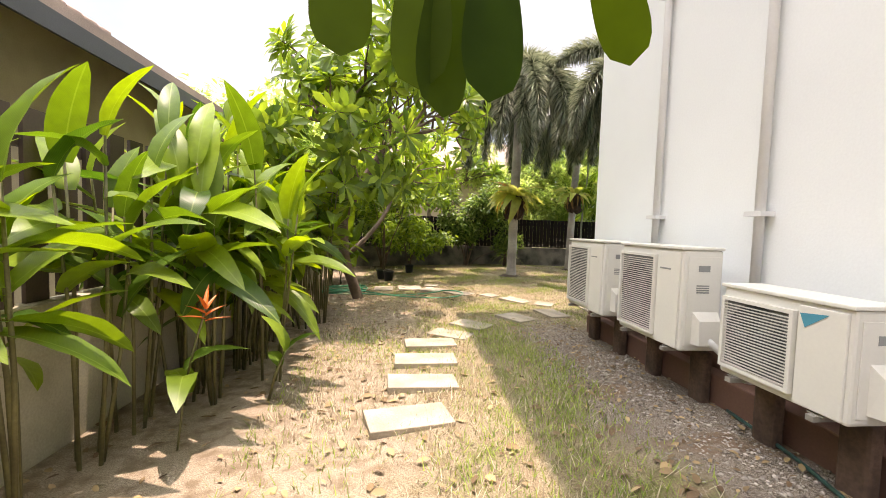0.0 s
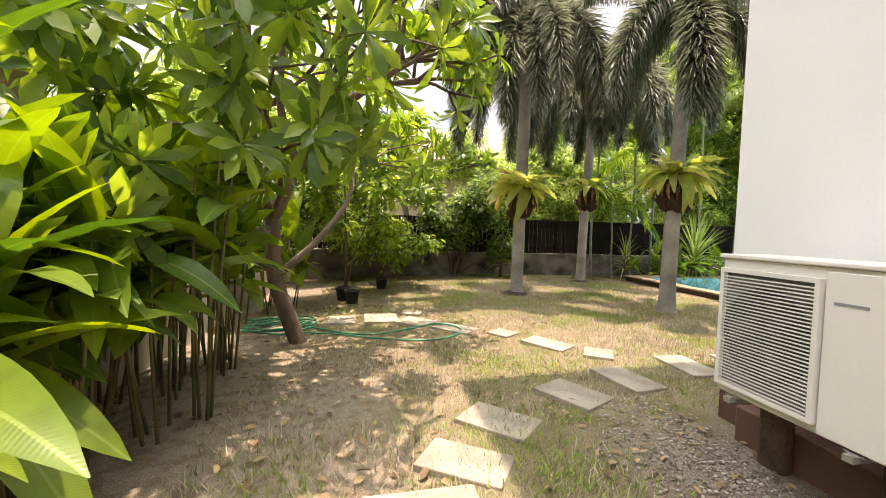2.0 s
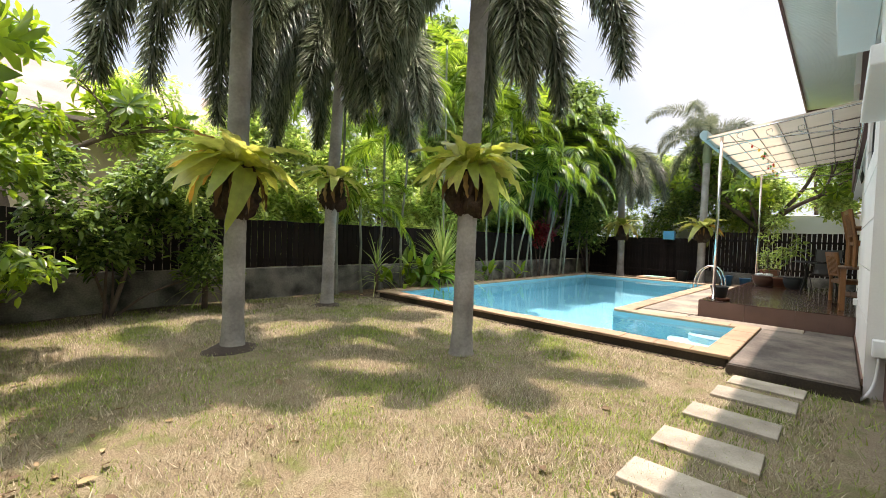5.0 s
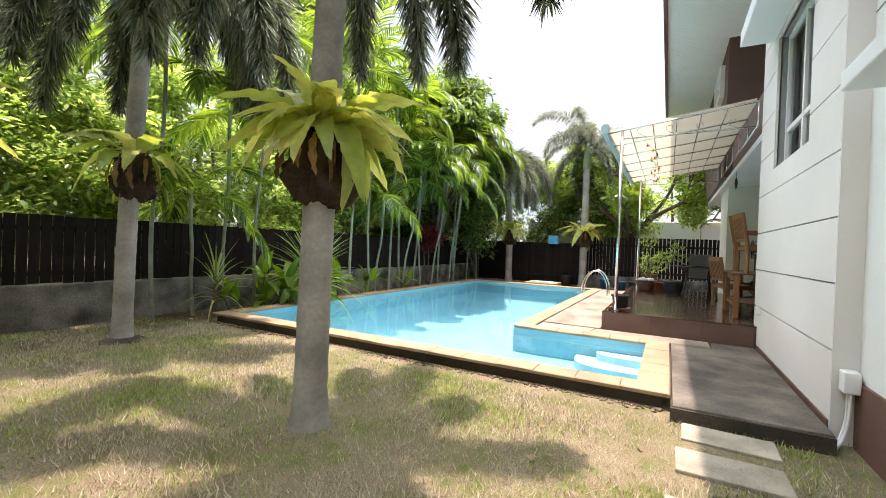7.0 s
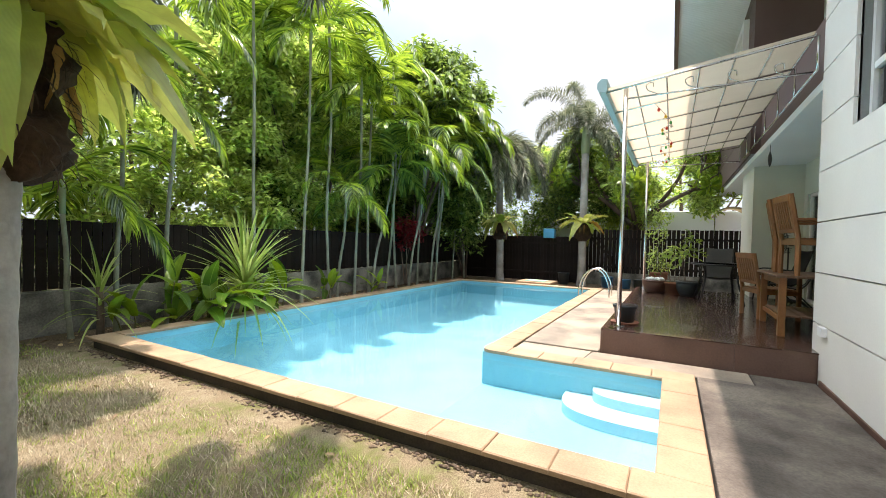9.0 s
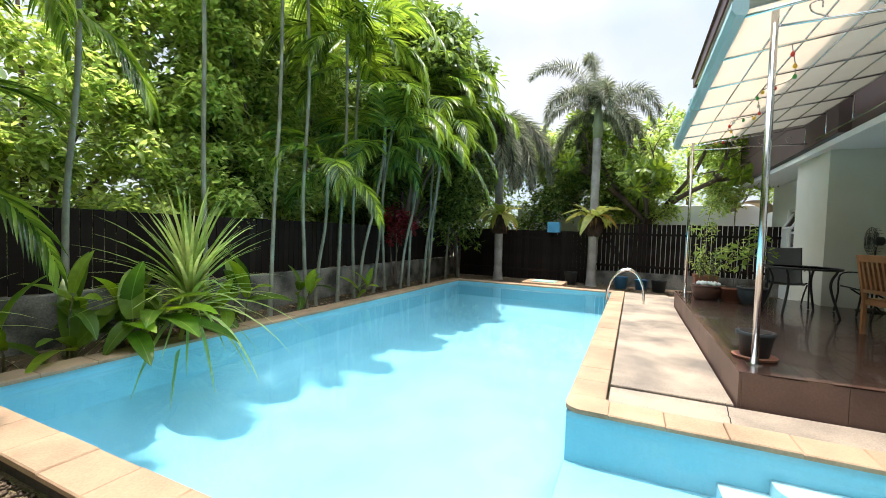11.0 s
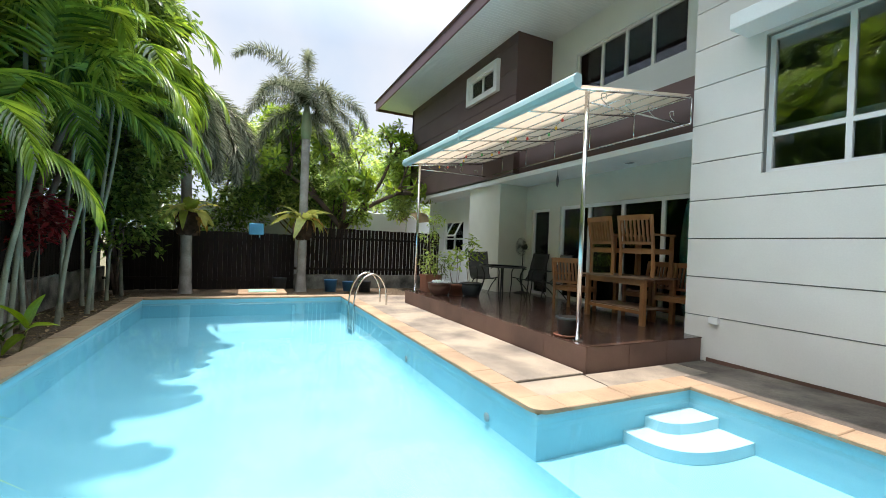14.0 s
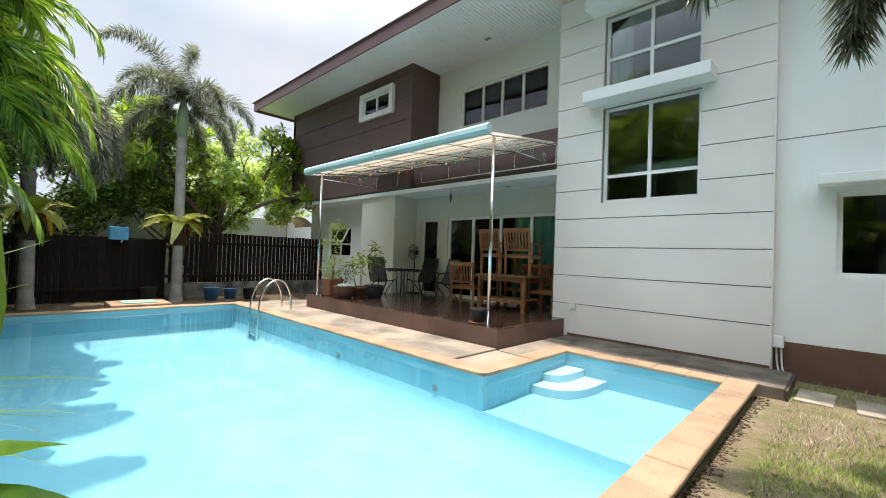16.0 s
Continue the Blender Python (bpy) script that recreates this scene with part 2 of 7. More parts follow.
def ground_mat():
    """Dry lawn, bare sandy soil by the planting bed, gravelly soil along the house; picked by place and noise."""
    m = bpy.data.materials.new("garden_ground")
    m.use_nodes = True
    n, l = m.node_tree.nodes, m.node_tree.links
    p = n["Principled BSDF"]
    co, sep = n.new("ShaderNodeTexCoord"), n.new("ShaderNodeSeparateXYZ")
    l.new(co.outputs["Object"], sep.inputs[0])

    def noise_of(s, d=5):
        t = n.new("ShaderNodeTexNoise")
        t.inputs["Scale"].default_value, t.inputs["Detail"].default_value = s, d
        l.new(co.outputs["Object"], t.inputs["Vector"])
        return t.outputs["Fac"]

    def maprange(v, a, b, c=0.0, d=1.0):
        t = n.new("ShaderNodeMapRange")
        for k, w in (("From Min", a), ("From Max", b), ("To Min", c), ("To Max", d)):
            t.inputs[k].default_value = w
        l.new(v, t.inputs["Value"])
        return t.outputs["Result"]

    def op(kind, a, b):
        t = n.new("ShaderNodeMath")
        t.operation = kind
        for i, v in enumerate((a, b)):
            if isinstance(v, (int, float)):
                t.inputs[i].default_value = v
            else:
                l.new(v, t.inputs[i])
        return t.outputs[0]

    def blend(f, a, b):
        t = n.new("ShaderNodeMix")
        t.data_type = "RGBA"
        l.new(f, t.inputs["Factor"])
        for k, v in (("A", a), ("B", b)):
            if isinstance(v, tuple):
                t.inputs[k].default_value = (*v, 1)
            else:
                l.new(v, t.inputs[k])
        return t.outputs["Result"]

    x, y = sep.outputs["X"], sep.outputs["Y"]
    mid, fine, wide = noise_of(2.2), noise_of(120.0, 8), noise_of(0.8)
    grit = noise_of(160.0, 3)
    xw = op("ADD", x, maprange(wide, 0.3, 0.7, -0.5, 0.5))
    soil = blend(maprange(fine, 0.35, 0.65), (0.26, 0.205, 0.15), (0.47, 0.395, 0.30))
    soil = blend(maprange(noise_of(9.0, 6), 0.46, 0.66), soil, (0.23, 0.175, 0.12))
    lawn = blend(maprange(mid, 0.44, 0.58), (0.40, 0.335, 0.225), (0.19, 0.215, 0.07))
    lawn = blend(maprange(fine, 0.32, 0.60), (0.13, 0.105, 0.05), lawn)
    lawn = blend(maprange(noise_of(7.0, 6), 0.62, 0.40), lawn, blend(maprange(fine, 0.3, 0.65), (0.13, 0.10, 0.06), (0.36, 0.285, 0.185)))
    gravel = blend(maprange(grit, 0.40, 0.60), (0.10, 0.075, 0.055), (0.40, 0.345, 0.29))
    gravel = blend(maprange(mid, 0.50, 0.62), gravel, (0.22, 0.155, 0.11))
    to_lawn = op("MAXIMUM", maprange(xw, -0.2, 0.7), op("MULTIPLY", maprange(y, 6.5, 9.0), maprange(xw, -1.5, -0.4)))
    c = blend(to_lawn, soil, lawn)
    strip = op("MULTIPLY", maprange(xw, 1.25, 1.7), maprange(y, 5.9, 5.0))
    c = blend(strip, c, gravel)
    bed = op("MAXIMUM", maprange(op("ADD", y, maprange(mid, 0.3, 0.7, -0.4, 0.4)), 13.3, 13.8), maprange(x, 17.2, 17.8))
    c = blend(bed, c, blend(maprange(fine, 0.35, 0.65), (0.07, 0.05, 0.035), (0.20, 0.15, 0.10)))
    far = op("MAXIMUM", maprange(x, -2.0, -2.6), maprange(y, 14.6, 15.2))
    c = blend(far, c, (0.16, 0.15, 0.09))
    l.new(c, p.inputs["Base Color"])
    p.inputs["Roughness"].default_value = 0.95
    p.inputs["Specular IOR Level"].default_value = 0.15
    b = n.new("ShaderNodeBump")
    b.inputs["Strength"].default_value, b.inputs["Distance"].default_value = 0.9, 0.025
    l.new(op("ADD", fine, op("MULTIPLY", grit, 0.4)), b.inputs["Height"])
    l.new(b.outputs["Normal"], p.inputs["Normal"])
    return m


M_GROUND = ground_mat()


# ---- building tools ----
def thing(name, label, category, m=None, group="", kind=""):
    ob = new(name)
    ob.empty_display_size = 0.1
    if m is not None:
        ob.matrix_basis = m
    return tagged(ob, label, category, group, kind)


def mesh_of(name, bm, material, smooth=False):
    me = bpy.data.meshes.new(name)
    bm.normal_update()
    bm.to_mesh(me)
    bm.free()
    me.materials.append(material)
    if smooth:
        me.polygons.foreach_set("use_smooth", [True] * len(me.polygons))
    return me


def part(name, bm, material, parent=None, label="", smooth=False):
    ob = new(name, mesh_of(name, bm, material, smooth))
    ob.parent = parent
    return tagged(ob, label)


def piece(name, me, parent, m, label=""):
    """One more object on a shared mesh."""
    ob = new(name, me)
    ob.parent = parent
    ob.matrix_basis = m
    return tagged(ob, label)


def box(bm, x0, y0, z0, x1, y1, z1, bevel=0.0):
    r = bmesh.ops.create_cube(bm, size=1.0, matrix=Matrix.Translation(((x0 + x1) / 2, (y0 + y1) / 2, (z0 + z1) / 2)) @ Matrix.Diagonal((abs(x1 - x0), abs(y1 - y0), abs(z1 - z0), 1)))
    if bevel:
        edges = list({e for v in r["verts"] for e in v.link_edges})
        bmesh.ops.bevel(bm, geom=edges, offset=bevel, segments=2, affect="EDGES", profile=0.5)
    return bm


def boxed(*args, **kw):
    return box(bmesh.new(), *args, **kw)


def tube(bm, pts, radii, sides=8, caps=True):
    """A round tube through the points, with a radius at each."""
    pts = [Vector(p) for p in pts]
    if isinstance(radii, (int, float)):
        radii = [radii] * len(pts)
    rings, up = [], Vector((0.31, 0.17, 0.93))
    for i, p in enumerate(pts):
        d = (pts[min(i + 1, len(pts) - 1)] - pts[max(i - 1, 0)]).normalized()
        a = d.cross(up)
        if a.length < 0.05:
            a = d.cross(Vector((1, 0, 0)))
        a.normalize()
        b = d.cross(a).normalized()
        up = b.cross(d) * -1 if False else up
        rings.append([bm.verts.new(p + radii[i] * (math.cos(k * 2 * math.pi / sides) * a + math.sin(k * 2 * math.pi / sides) * b)) for k in range(sides)])
    for r0, r1 in zip(rings, rings[1:]):
        for k in range(sides):
            bm.faces.new((r0[k], r0[(k + 1) % sides], r1[(k + 1) % sides], r1[k]))
    if caps:
        bm.faces.new(rings[0][::-1])
        bm.faces.new(rings[-1])
    return bm


def tubed(pts, radii, sides=8):
    bm = bmesh.new()
    tube(bm, pts, radii, sides)
    bmesh.ops.recalc_face_normals(bm, faces=bm.faces)
    return bm


def bow(pts, steps=6):
    """A smooth line (Catmull-Rom) through the points."""
    p = [Vector(q) for q in pts]
    p = [2 * p[0] - p[1]] + p + [2 * p[-1] - p[-2]]
    out = []
    for i in range(1, len(p) - 2):
        for k in range(steps):
            t = k / steps
            a, b, c, d = p[i - 1], p[i], p[i + 1], p[i + 2]
            out.append(0.5 * ((2 * b) + (c - a) * t + (2 * a - 5 * b + 4 * c - d) * t * t + (3 * b - a - 3 * c + d) * t ** 3))
    return out + [p[-2]]


def lathe(profile, sides=24):
    """A turned shape from (radius, height) pairs."""
    bm = bmesh.new()
    rings = [[bm.verts.new((r * math.cos(2 * math.pi * k / sides), r * math.sin(2 * math.pi * k / sides), z)) for k in range(sides)] for r, z in profile]
    for a, b in zip(rings, rings[1:]):
        for k in range(sides):
            bm.faces.new((a[k], a[(k + 1) % sides], b[(k + 1) % sides], b[k]))
    bm.faces.new(rings[0][::-1])
    bm.faces.new(rings[-1])
    return bm


def holed(axis, a0, a1, z0, z1, t0, t1, holes=()):
    """A wall along axis from a0 to a1, t0 to t1 thick, with openings (a, a, z, z) that go through it."""
    cuts_a = sorted({a0, a1, *[v for h in holes for v in h[:2]]})
    cuts_z = sorted({z0, z1, *[v for h in holes for v in h[2:]]})
    bm, seen = bmesh.new(), {}
    solid = lambda i, k: 0 <= i < len(cuts_a) - 1 and 0 <= k < len(cuts_z) - 1 and not any(
        h[0] <= (cuts_a[i] + cuts_a[i + 1]) / 2 <= h[1] and h[2] <= (cuts_z[k] + cuts_z[k + 1]) / 2 <= h[3] for h in holes)

    def vert(a, t, z):
        if (a, t, z) not in seen:
            seen[(a, t, z)] = bm.verts.new((a, t, z) if axis == "x" else (t, a, z))
        return seen[(a, t, z)]

    for i in range(len(cuts_a) - 1):
        for k in range(len(cuts_z) - 1):
            if not solid(i, k):
                continue
            a, b, c, d = cuts_a[i], cuts_a[i + 1], cuts_z[k], cuts_z[k + 1]
            for t in (t0, t1):
                bm.faces.new([vert(a, t, c), vert(b, t, c), vert(b, t, d), vert(a, t, d)])
            for ok, q in ((solid(i - 1, k), ((a, c), (a, d))), (solid(i + 1, k), ((b, c), (b, d))), (solid(i, k - 1), ((a, c), (b, c))), (solid(i, k + 1), ((a, d), (b, d)))):
                if not ok:
                    (pa, pz), (qa, qz) = q
                    bm.faces.new([vert(pa, t0, pz), vert(qa, t0, qz), vert(qa, t1, qz), vert(pa, t1, pz)])
    bmesh.ops.recalc_face_normals(bm, faces=bm.faces)
    return bm


def structure(name, bm, material, label, category, smooth=False):
    return tagged(part(name, bm, material, None, "", smooth), label, category, kind="structure")


def ground_z(x, y=0):
    return -0.2 * min(1.0, max(0.0, (3.0 - x) / 5.0))


# ---- ground ----
def build_ground():
    xs = [-400, -60, -20, -8, -4] + [v * 0.25 - 2.25 for v in range(0, 37)] + [6.98, 8.0, 9.3, 12, 17.1, 20, 26, 60, 400]
    ys = sorted([-400, -60, -20, -8] + [v * 0.25 - 2 for v in range(0, 68)] + [6.9, 13.35, 8.88, 16, 20, 30, 60, 400])
    hole = lambda x, y: (6.98 < x < 17.1 and 8.88 < y < 13.35) or (6.98 < x < 9.3 and 6.9 < y < 8.88)
    bm, v = bmesh.new(), {}
    for i, x in enumerate(xs):
        for j, y in enumerate(ys):
            bump = 0.018 * noise.noise(Vector((x * 0.9, y * 0.9, 0))) + 0.008 * noise.noise(Vector((x * 3, y * 3, 5)))
            v[i, j] = bm.verts.new((x, y, ground_z(x) + (bump if abs(x) < 20 and abs(y) < 20 else 0)))
    for i in range(len(xs) - 1):
        for j in range(len(ys) - 1):
            if not hole((xs[i] + xs[i + 1]) / 2, (ys[j] + ys[j + 1]) / 2):
                bm.faces.new((v[i, j], v[i + 1, j], v[i + 1, j + 1], v[i, j + 1]))
    structure("ground", bm, M_GROUND, "dry patchy lawn, bare sandy soil and gravel strip", "ground", True)


build_ground()

# ---- house shell ----
H_TOP = 6.52
W_LOW, W_UP = (7.74, 9.25, 2.52, 4.18), (7.74, 9.25, 4.52, 5.80)
W_SIDE = (5.0, 6.24, 1.40, 2.48)
W_BED = (10.9, 13.5, 4.88, 5.88)
D_SLIDE = (10.40, 13.84, 0.43, 2.52)
D_SIDE = (14.20, 14.86, 0.43, 2.50)
W_KIT = (18.25, 19.65, 1.35, 2.38)
W_BOX = (15.2, 16.45, 5.5, 6.02)
structure("wall_west", holed("y", -8.0, 5.57, -0.3, H_TOP, 2.6, 2.8), M_WHITE, "white rendered outer house wall with air conditioners", "wall")
structure("wall_north_white", holed("x", 2.8, 6.9, -0.3, H_TOP, 5.37, 5.57, [W_SIDE]), M_WHITE, "white rendered house wall beside the panelled bay", "wall")
structure("wall_tower_side", holed("y", 4.58, 5.52, 0.0, H_TOP, 9.95, 10.12), M_BEIGE, "beige side wall of the panelled bay", "wall")
structure("wall_terrace_back", holed("x", 10.12, 15.1, 0.0, 3.12, 4.58, 4.78, [D_SLIDE, D_SIDE]), M_GREYGREEN, "grey-green rendered wall behind the terrace", "wall")
structure("wall_bedroom", holed("x", 10.12, 14.33, 3.40, H_TOP, 4.58, 4.78, [W_BED]), M_WHITE, "white upper wall with wide bedroom window", "wall")
structure("wall_block_front", boxed(15.1, 4.6, -0.1, 16.65, 5.6, 3.12), M_GREYGREEN, "pale grey rendered block beside the terrace", "wall")
structure("wall_kitchen", holed("x", 16.65, 21.0, -0.1, 3.2, 4.72, 4.92, [W_KIT]), M_WHITE, "white ground-floor wall with small louvred window", "wall")
structure("wall_box_side", holed("y", 4.78, 5.782, 3.25, H_TOP, 14.33, 14.368), M_BROWN, "dark brown side of the upper box", "wall")
structure("wall_east", holed("y", -8.0, 4.72, -0.3, H_TOP, 20.8, 21.0), M_WHITE, "white far side wall of the house", "wall")
structure("wall_box_east", holed("y", 4.72, 5.78, 3.25, H_TOP, 20.82, 21.0), M_BROWN, "dark brown far side of the upper box", "wall")
structure("wall_south", holed("x", 2.6, 21.0, -0.3, H_TOP, -8.2, -8.0), M_WHITE, "white rear wall of the house", "wall")
structure("floor_upper", boxed(2.8, -8.0, 3.22, 20.8, 4.58, 3.38), M_WHITE, "white plastered floor slab inside the house", "floor")
structure("ceiling_porch", boxed(10.12, 4.58, 3.12, 21.0, 5.72, 3.22), M_WHITE, "white terrace ceiling with a projecting edge", "ceiling")
structure("parapet", boxed(10.12, 5.42, 3.22, 14.325, 5.62, 4.05), M_BROWN, "brown balcony parapet over the terrace", "wall")
structure("parapet_floor", boxed(10.12, 4.78, 3.22, 14.325, 5.42, 3.40), M_WHITE, "narrow balcony ledge floor", "floor")
structure("skirt_north", boxed(2.6, 5.57, -0.3, 6.85, 5.592, 0.50), M_SKIRT, "reddish brown painted wall skirt", "trim")
structure("skirt_west", boxed(2.578, -8.0, -0.3, 2.6, 5.592, 0.50), M_SKIRT, "reddish brown painted wall skirt", "trim")
structure("skirt_tower", boxed(6.87, 5.73, 0.10, 9.80, 5.745, 0.17), M_SKIRT, "stained brown edge along the deck", "trim")


def panelled(name, label, x0, x1, y_back, y_front, zs, material, holes):
    """A wall clad in wide boards, each of them a piece, with open joints between them."""
    w = structure(name, holed("x", x0, x1, zs[0], zs[-1], y_back, y_front - 0.03, holes), M_ACGREY, label, "wall")
    for z0, z1 in zip(zs, zs[1:]):
        cut = [h for h in holes if h[2] < z1 - 0.02 and h[3] > z0 + 0.02]
        spans, at = [], x0
        for h in sorted(cut):
            spans.append((at, h[0], z0, z1))
            if h[2] > z0 + 0.03:
                spans.append((h[0], h[1], z0, h[2]))
            if h[3] < z1 - 0.03:
                spans.append((h[0], h[1], h[3], z1))
            at = h[1]
        spans.append((at, x1, z0, z1))
        for a, b, c, d in spans:
            part("panel", boxed(a, y_front - 0.045, c + (0.0075 if c == z0 else 0), b, y_front, d - (0.0075 if d == z1 else 0)), material, w)
    return w


panelled("wall_tower", "beige panelled bay wall with dark horizontal joints", 6.87, 10.12, 5.52, 5.73, [0.10] + [0.19 + 0.515 * k for k in range(1, 13)] + [6.52], M_BEIGE, [W_LOW, W_UP])
structure("wall_tower_west", boxed(6.852, 5.571, 0.0, 6.869, 5.729, H_TOP), M_BEIGE, "beige return of the panelled bay", "wall")
panelled("wall_box", "dark brown panelled upper box with thin joints", 14.37, 21.0, 5.58, 5.78, [3.25, 3.86, 4.47, 5.08, 5.69, 6.30, 6.52], M_BROWN, [W_BOX])


def window(name, label, axis_y, hole, cols, rows, depth=0.07, frame=0.055, inset=0.07, curtain=None, category="window"):
    """A framed window in the opening: frame bars, a pane in each field; cols and rows are the inner divisions (0..1)."""
    x0, x1, z0, z1 = hole
    yf = axis_y - inset
    w = thing(name, label, category, kind="structure")
    bm = bmesh.new()
    for a, b, c, d in ((x0, x0 + frame, z0, z1), (x1 - frame, x1, z0, z1), (x0 + frame, x1 - frame, z0, z0 + frame), (x0 + frame, x1 - frame, z1 - frame, z1)):
        box(bm, a, yf - depth, c, b, yf, d)
    part("window_frame", bm, M_TRIM, w)
    xs = [x0 + frame] + [x0 + (x1 - x0) * c for c in cols] + [x1 - frame]
    zs = [z0 + frame] + [z0 + (z1 - z0) * r for r in rows] + [z1 - frame]
    for c in xs[1:-1]:
        part("mullion", boxed(c - frame / 2, yf - depth + 0.01, z0 + frame, c + frame / 2, yf - 0.004, z1 - frame), M_TRIM, w)
    for i in range(len(zs) - 2):
        for a, b in zip(xs, xs[1:]):
            part("transom", boxed(a + (frame / 2 if a != xs[0] else 0), yf - depth + 0.012, zs[i + 1] - frame / 2, b - (frame / 2 if b != xs[-1] else 0), yf - 0.006, zs[i + 1] + frame / 2), M_TRIM, w)
    for a, b in zip(xs, xs[1:]):
        for c, d in zip(zs, zs[1:]):
            g = part("pane", boxed(a, yf - depth / 2 - 0.003, c, b, yf - depth / 2 + 0.003, d), M_GLASS, w)
            g.visible_shadow = False
    if curtain:
        for a, b in curtain:
            bm = bmesh.new()
            n = max(8, int((b - a) / 0.035))
            lo = [bm.verts.new((a + (b - a) * i / n, yf - 0.15 + 0.03 * math.sin(i * 1.5) + 0.012 * math.sin(i * 0.7), z0 + 0.02)) for i in range(n + 1)]
            hi = [bm.verts.new((v.co.x, v.co.y, z1 + 0.05)) for v in lo]
            for i in range(n):
                bm.faces.new((lo[i], lo[i + 1], hi[i + 1], hi[i]))
            part("curtain", bm, M_CURTAIN if z0 < 1 else M_CURTAIN_PALE, w, "pleated curtain behind the glass", True)
    return w


window("window_1", "white-framed lower bay window with a low transom", 5.73, W_LOW, [0.5], [0.28], inset=0.10)
window("window_2", "white-framed upper bay window with four panes", 5.73, W_UP, [0.5], [0.42], inset=0.10, curtain=[(8.85, 9.2)])
window("window_3", "white-framed window in the white wall", 5.57, W_SIDE, [0.5], [], inset=0.06)
window("window_4", "wide white-framed bedroom window with pale curtains", 4.78, W_BED, [0.27, 0.5, 0.73], [], inset=0.04, curtain=[(10.95, 12.0), (12.35, 13.45)])
window("door_1", "white-framed glass sliding door with teal curtains", 4.78, D_SLIDE, [0.25, 0.5, 0.75], [], inset=0.04, frame=0.07, curtain=[(10.45, 11.95), (12.2, 13.8)], category="door")
window("door_2", "narrow white-framed glass door", 4.78, D_SIDE, [], [], inset=0.04, frame=0.06, curtain=[(14.4, 14.86)], category="door")
window("window_5", "small white-framed window with an open top-hung sash", 4.92, W_KIT, [0.5], [0.42], inset=0.04)
# the small window of the brown box stands out on a thick white surround
w6 = window("window_6", "small two-pane window in a thick white surround", 5.86, W_BOX, [0.5], [], inset=0.04, frame=0.05)
bm = bmesh.new()
for a, b, c, d in ((15.05, 15.2, 5.37, 6.16), (16.45, 16.6, 5.37, 6.16), (15.2, 16.45, 5.37, 5.5), (15.2, 16.45, 6.02, 6.16)):
    box(bm, a, 5.66, c, b, 5.88, d)
part("surround", bm, M_TRIM, w6)
# a tilted sash on the kitchen window
sash = thing("sash", "open top-hung white window sash", "window", pose(18.95, 4.93, 2.34, 28, 0, 0))
bm = bmesh.new()
for a, b, c, d in ((-0.62, -0.57, -0.55, 0), (-0.03, 0.02, -0.55, 0), (-0.57, -0.03, -0.55, -0.5), (-0.57, -0.03, -0.05, 0)):
    box(bm, a, -0.02, c, b, 0.02, d)
part("sash_frame", bm, M_TRIM, sash)
part("pane", boxed(-0.57, -0.003, -0.5, -0.03, 0.003, -0.05), M_GLASS, sash)


def hood(name, x0, x1, y, z, drop=0.19, out=0.38):
    bm = boxed(x0, y + 0.003, z, x1, y + out, z + drop, bevel=0.012)
    structure(name, bm, M_WHITE, "white concrete hood projecting over the window", "trim")


hood("hood_1", 7.55, 9.46, 5.73, 4.22)
hood("hood_2", 7.55, 9.46, 5.73, 5.84)
hood("hood_3", 4.8, 6.42, 5.57, 2.55, 0.13, 0.3)
structure("joint_white_wall", boxed(2.6, 5.57, 3.24, 6.87, 5.573, 3.255), M_ACGREY, "thin joint line across the white wall", "trim")

# roof: boarded soffit, fascia, tiled hips
structure("ceiling_soffit", boxed(1.3, -9.3, H_TOP, 21.4, 7.05, H_TOP + 0.06), M_WHITE, "white boarded eave soffit", "ceiling")
bm = bmesh.new()
box(bm, 1.26, 7.05, H_TOP - 0.10, 21.44, 7.09, H_TOP + 0.20)
box(bm, 1.26, -9.3, H_TOP - 0.10, 1.3, 7.05, H_TOP + 0.20)
box(bm, 21.4, -9.3, H_TOP - 0.10, 21.44, 7.05, H_TOP + 0.20)
structure("fascia", bm, M_FASCIA, "purple-brown painted eave board", "trim")
bm = bmesh.new()
eave = [bm.verts.new(p) for p in ((1.2, -9.4, 6.72), (21.5, -9.4, 6.72), (21.5, 7.15, 6.72), (1.2, 7.15, 6.72))]
ridge = [bm.verts.new(p) for p in ((8.0, -1.1, 9.6), (14.7, -1.1, 9.6))]
for q in ((eave[0], eave[1], ridge[1], ridge[0]), (eave[1], eave[2], ridge[1]), (eave[2], eave[3], ridge[0], ridge[1]), (eave[3], eave[0], ridge[0]), (eave[3], eave[2], eave[1], eave[0])):
    bm.faces.new(q)
structure("roof", bm, M_ROOF, "brown tiled hipped house roof", "roof")
bm = bmesh.new()
for k in range(132):
    box(bm, 10.2 + 0.085 * k, 4.8, H_TOP - 0.008, 10.2 + 0.085 * k + 0.073, 7.03, H_TOP - 0.001)
structure("ceiling_boards", bm, M_WHITE, "narrow white soffit boards with shadow joints", "ceiling")
lamp_s = thing("soffit_light", "small square recessed soffit light", "light", pose(12.1, 5.5, H_TOP - 0.012))
part("frame", boxed(-0.1, -0.07, -0.012, 0.1, 0.07, 0.0), M_TRIM, lamp_s)
part("lens", boxed(-0.07, -0.045, -0.018, 0.07, 0.045, -0.0125), M_ACGREY, lamp_s)
lamp_p = copy_thing(lamp_s, pose(11.6, 5.2, 3.108))

# ---- pool ----
PX0, PX1, PY0, PY1 = 7.13, 16.97, 9.03, 13.20
AX1, AY0 = 9.13, 7.07
COPE, COPE_Z, WATER_Z = 0.27, 0.15, 0.07
FLOOR_Z, ANNEX_Z = -0.66, -0.28


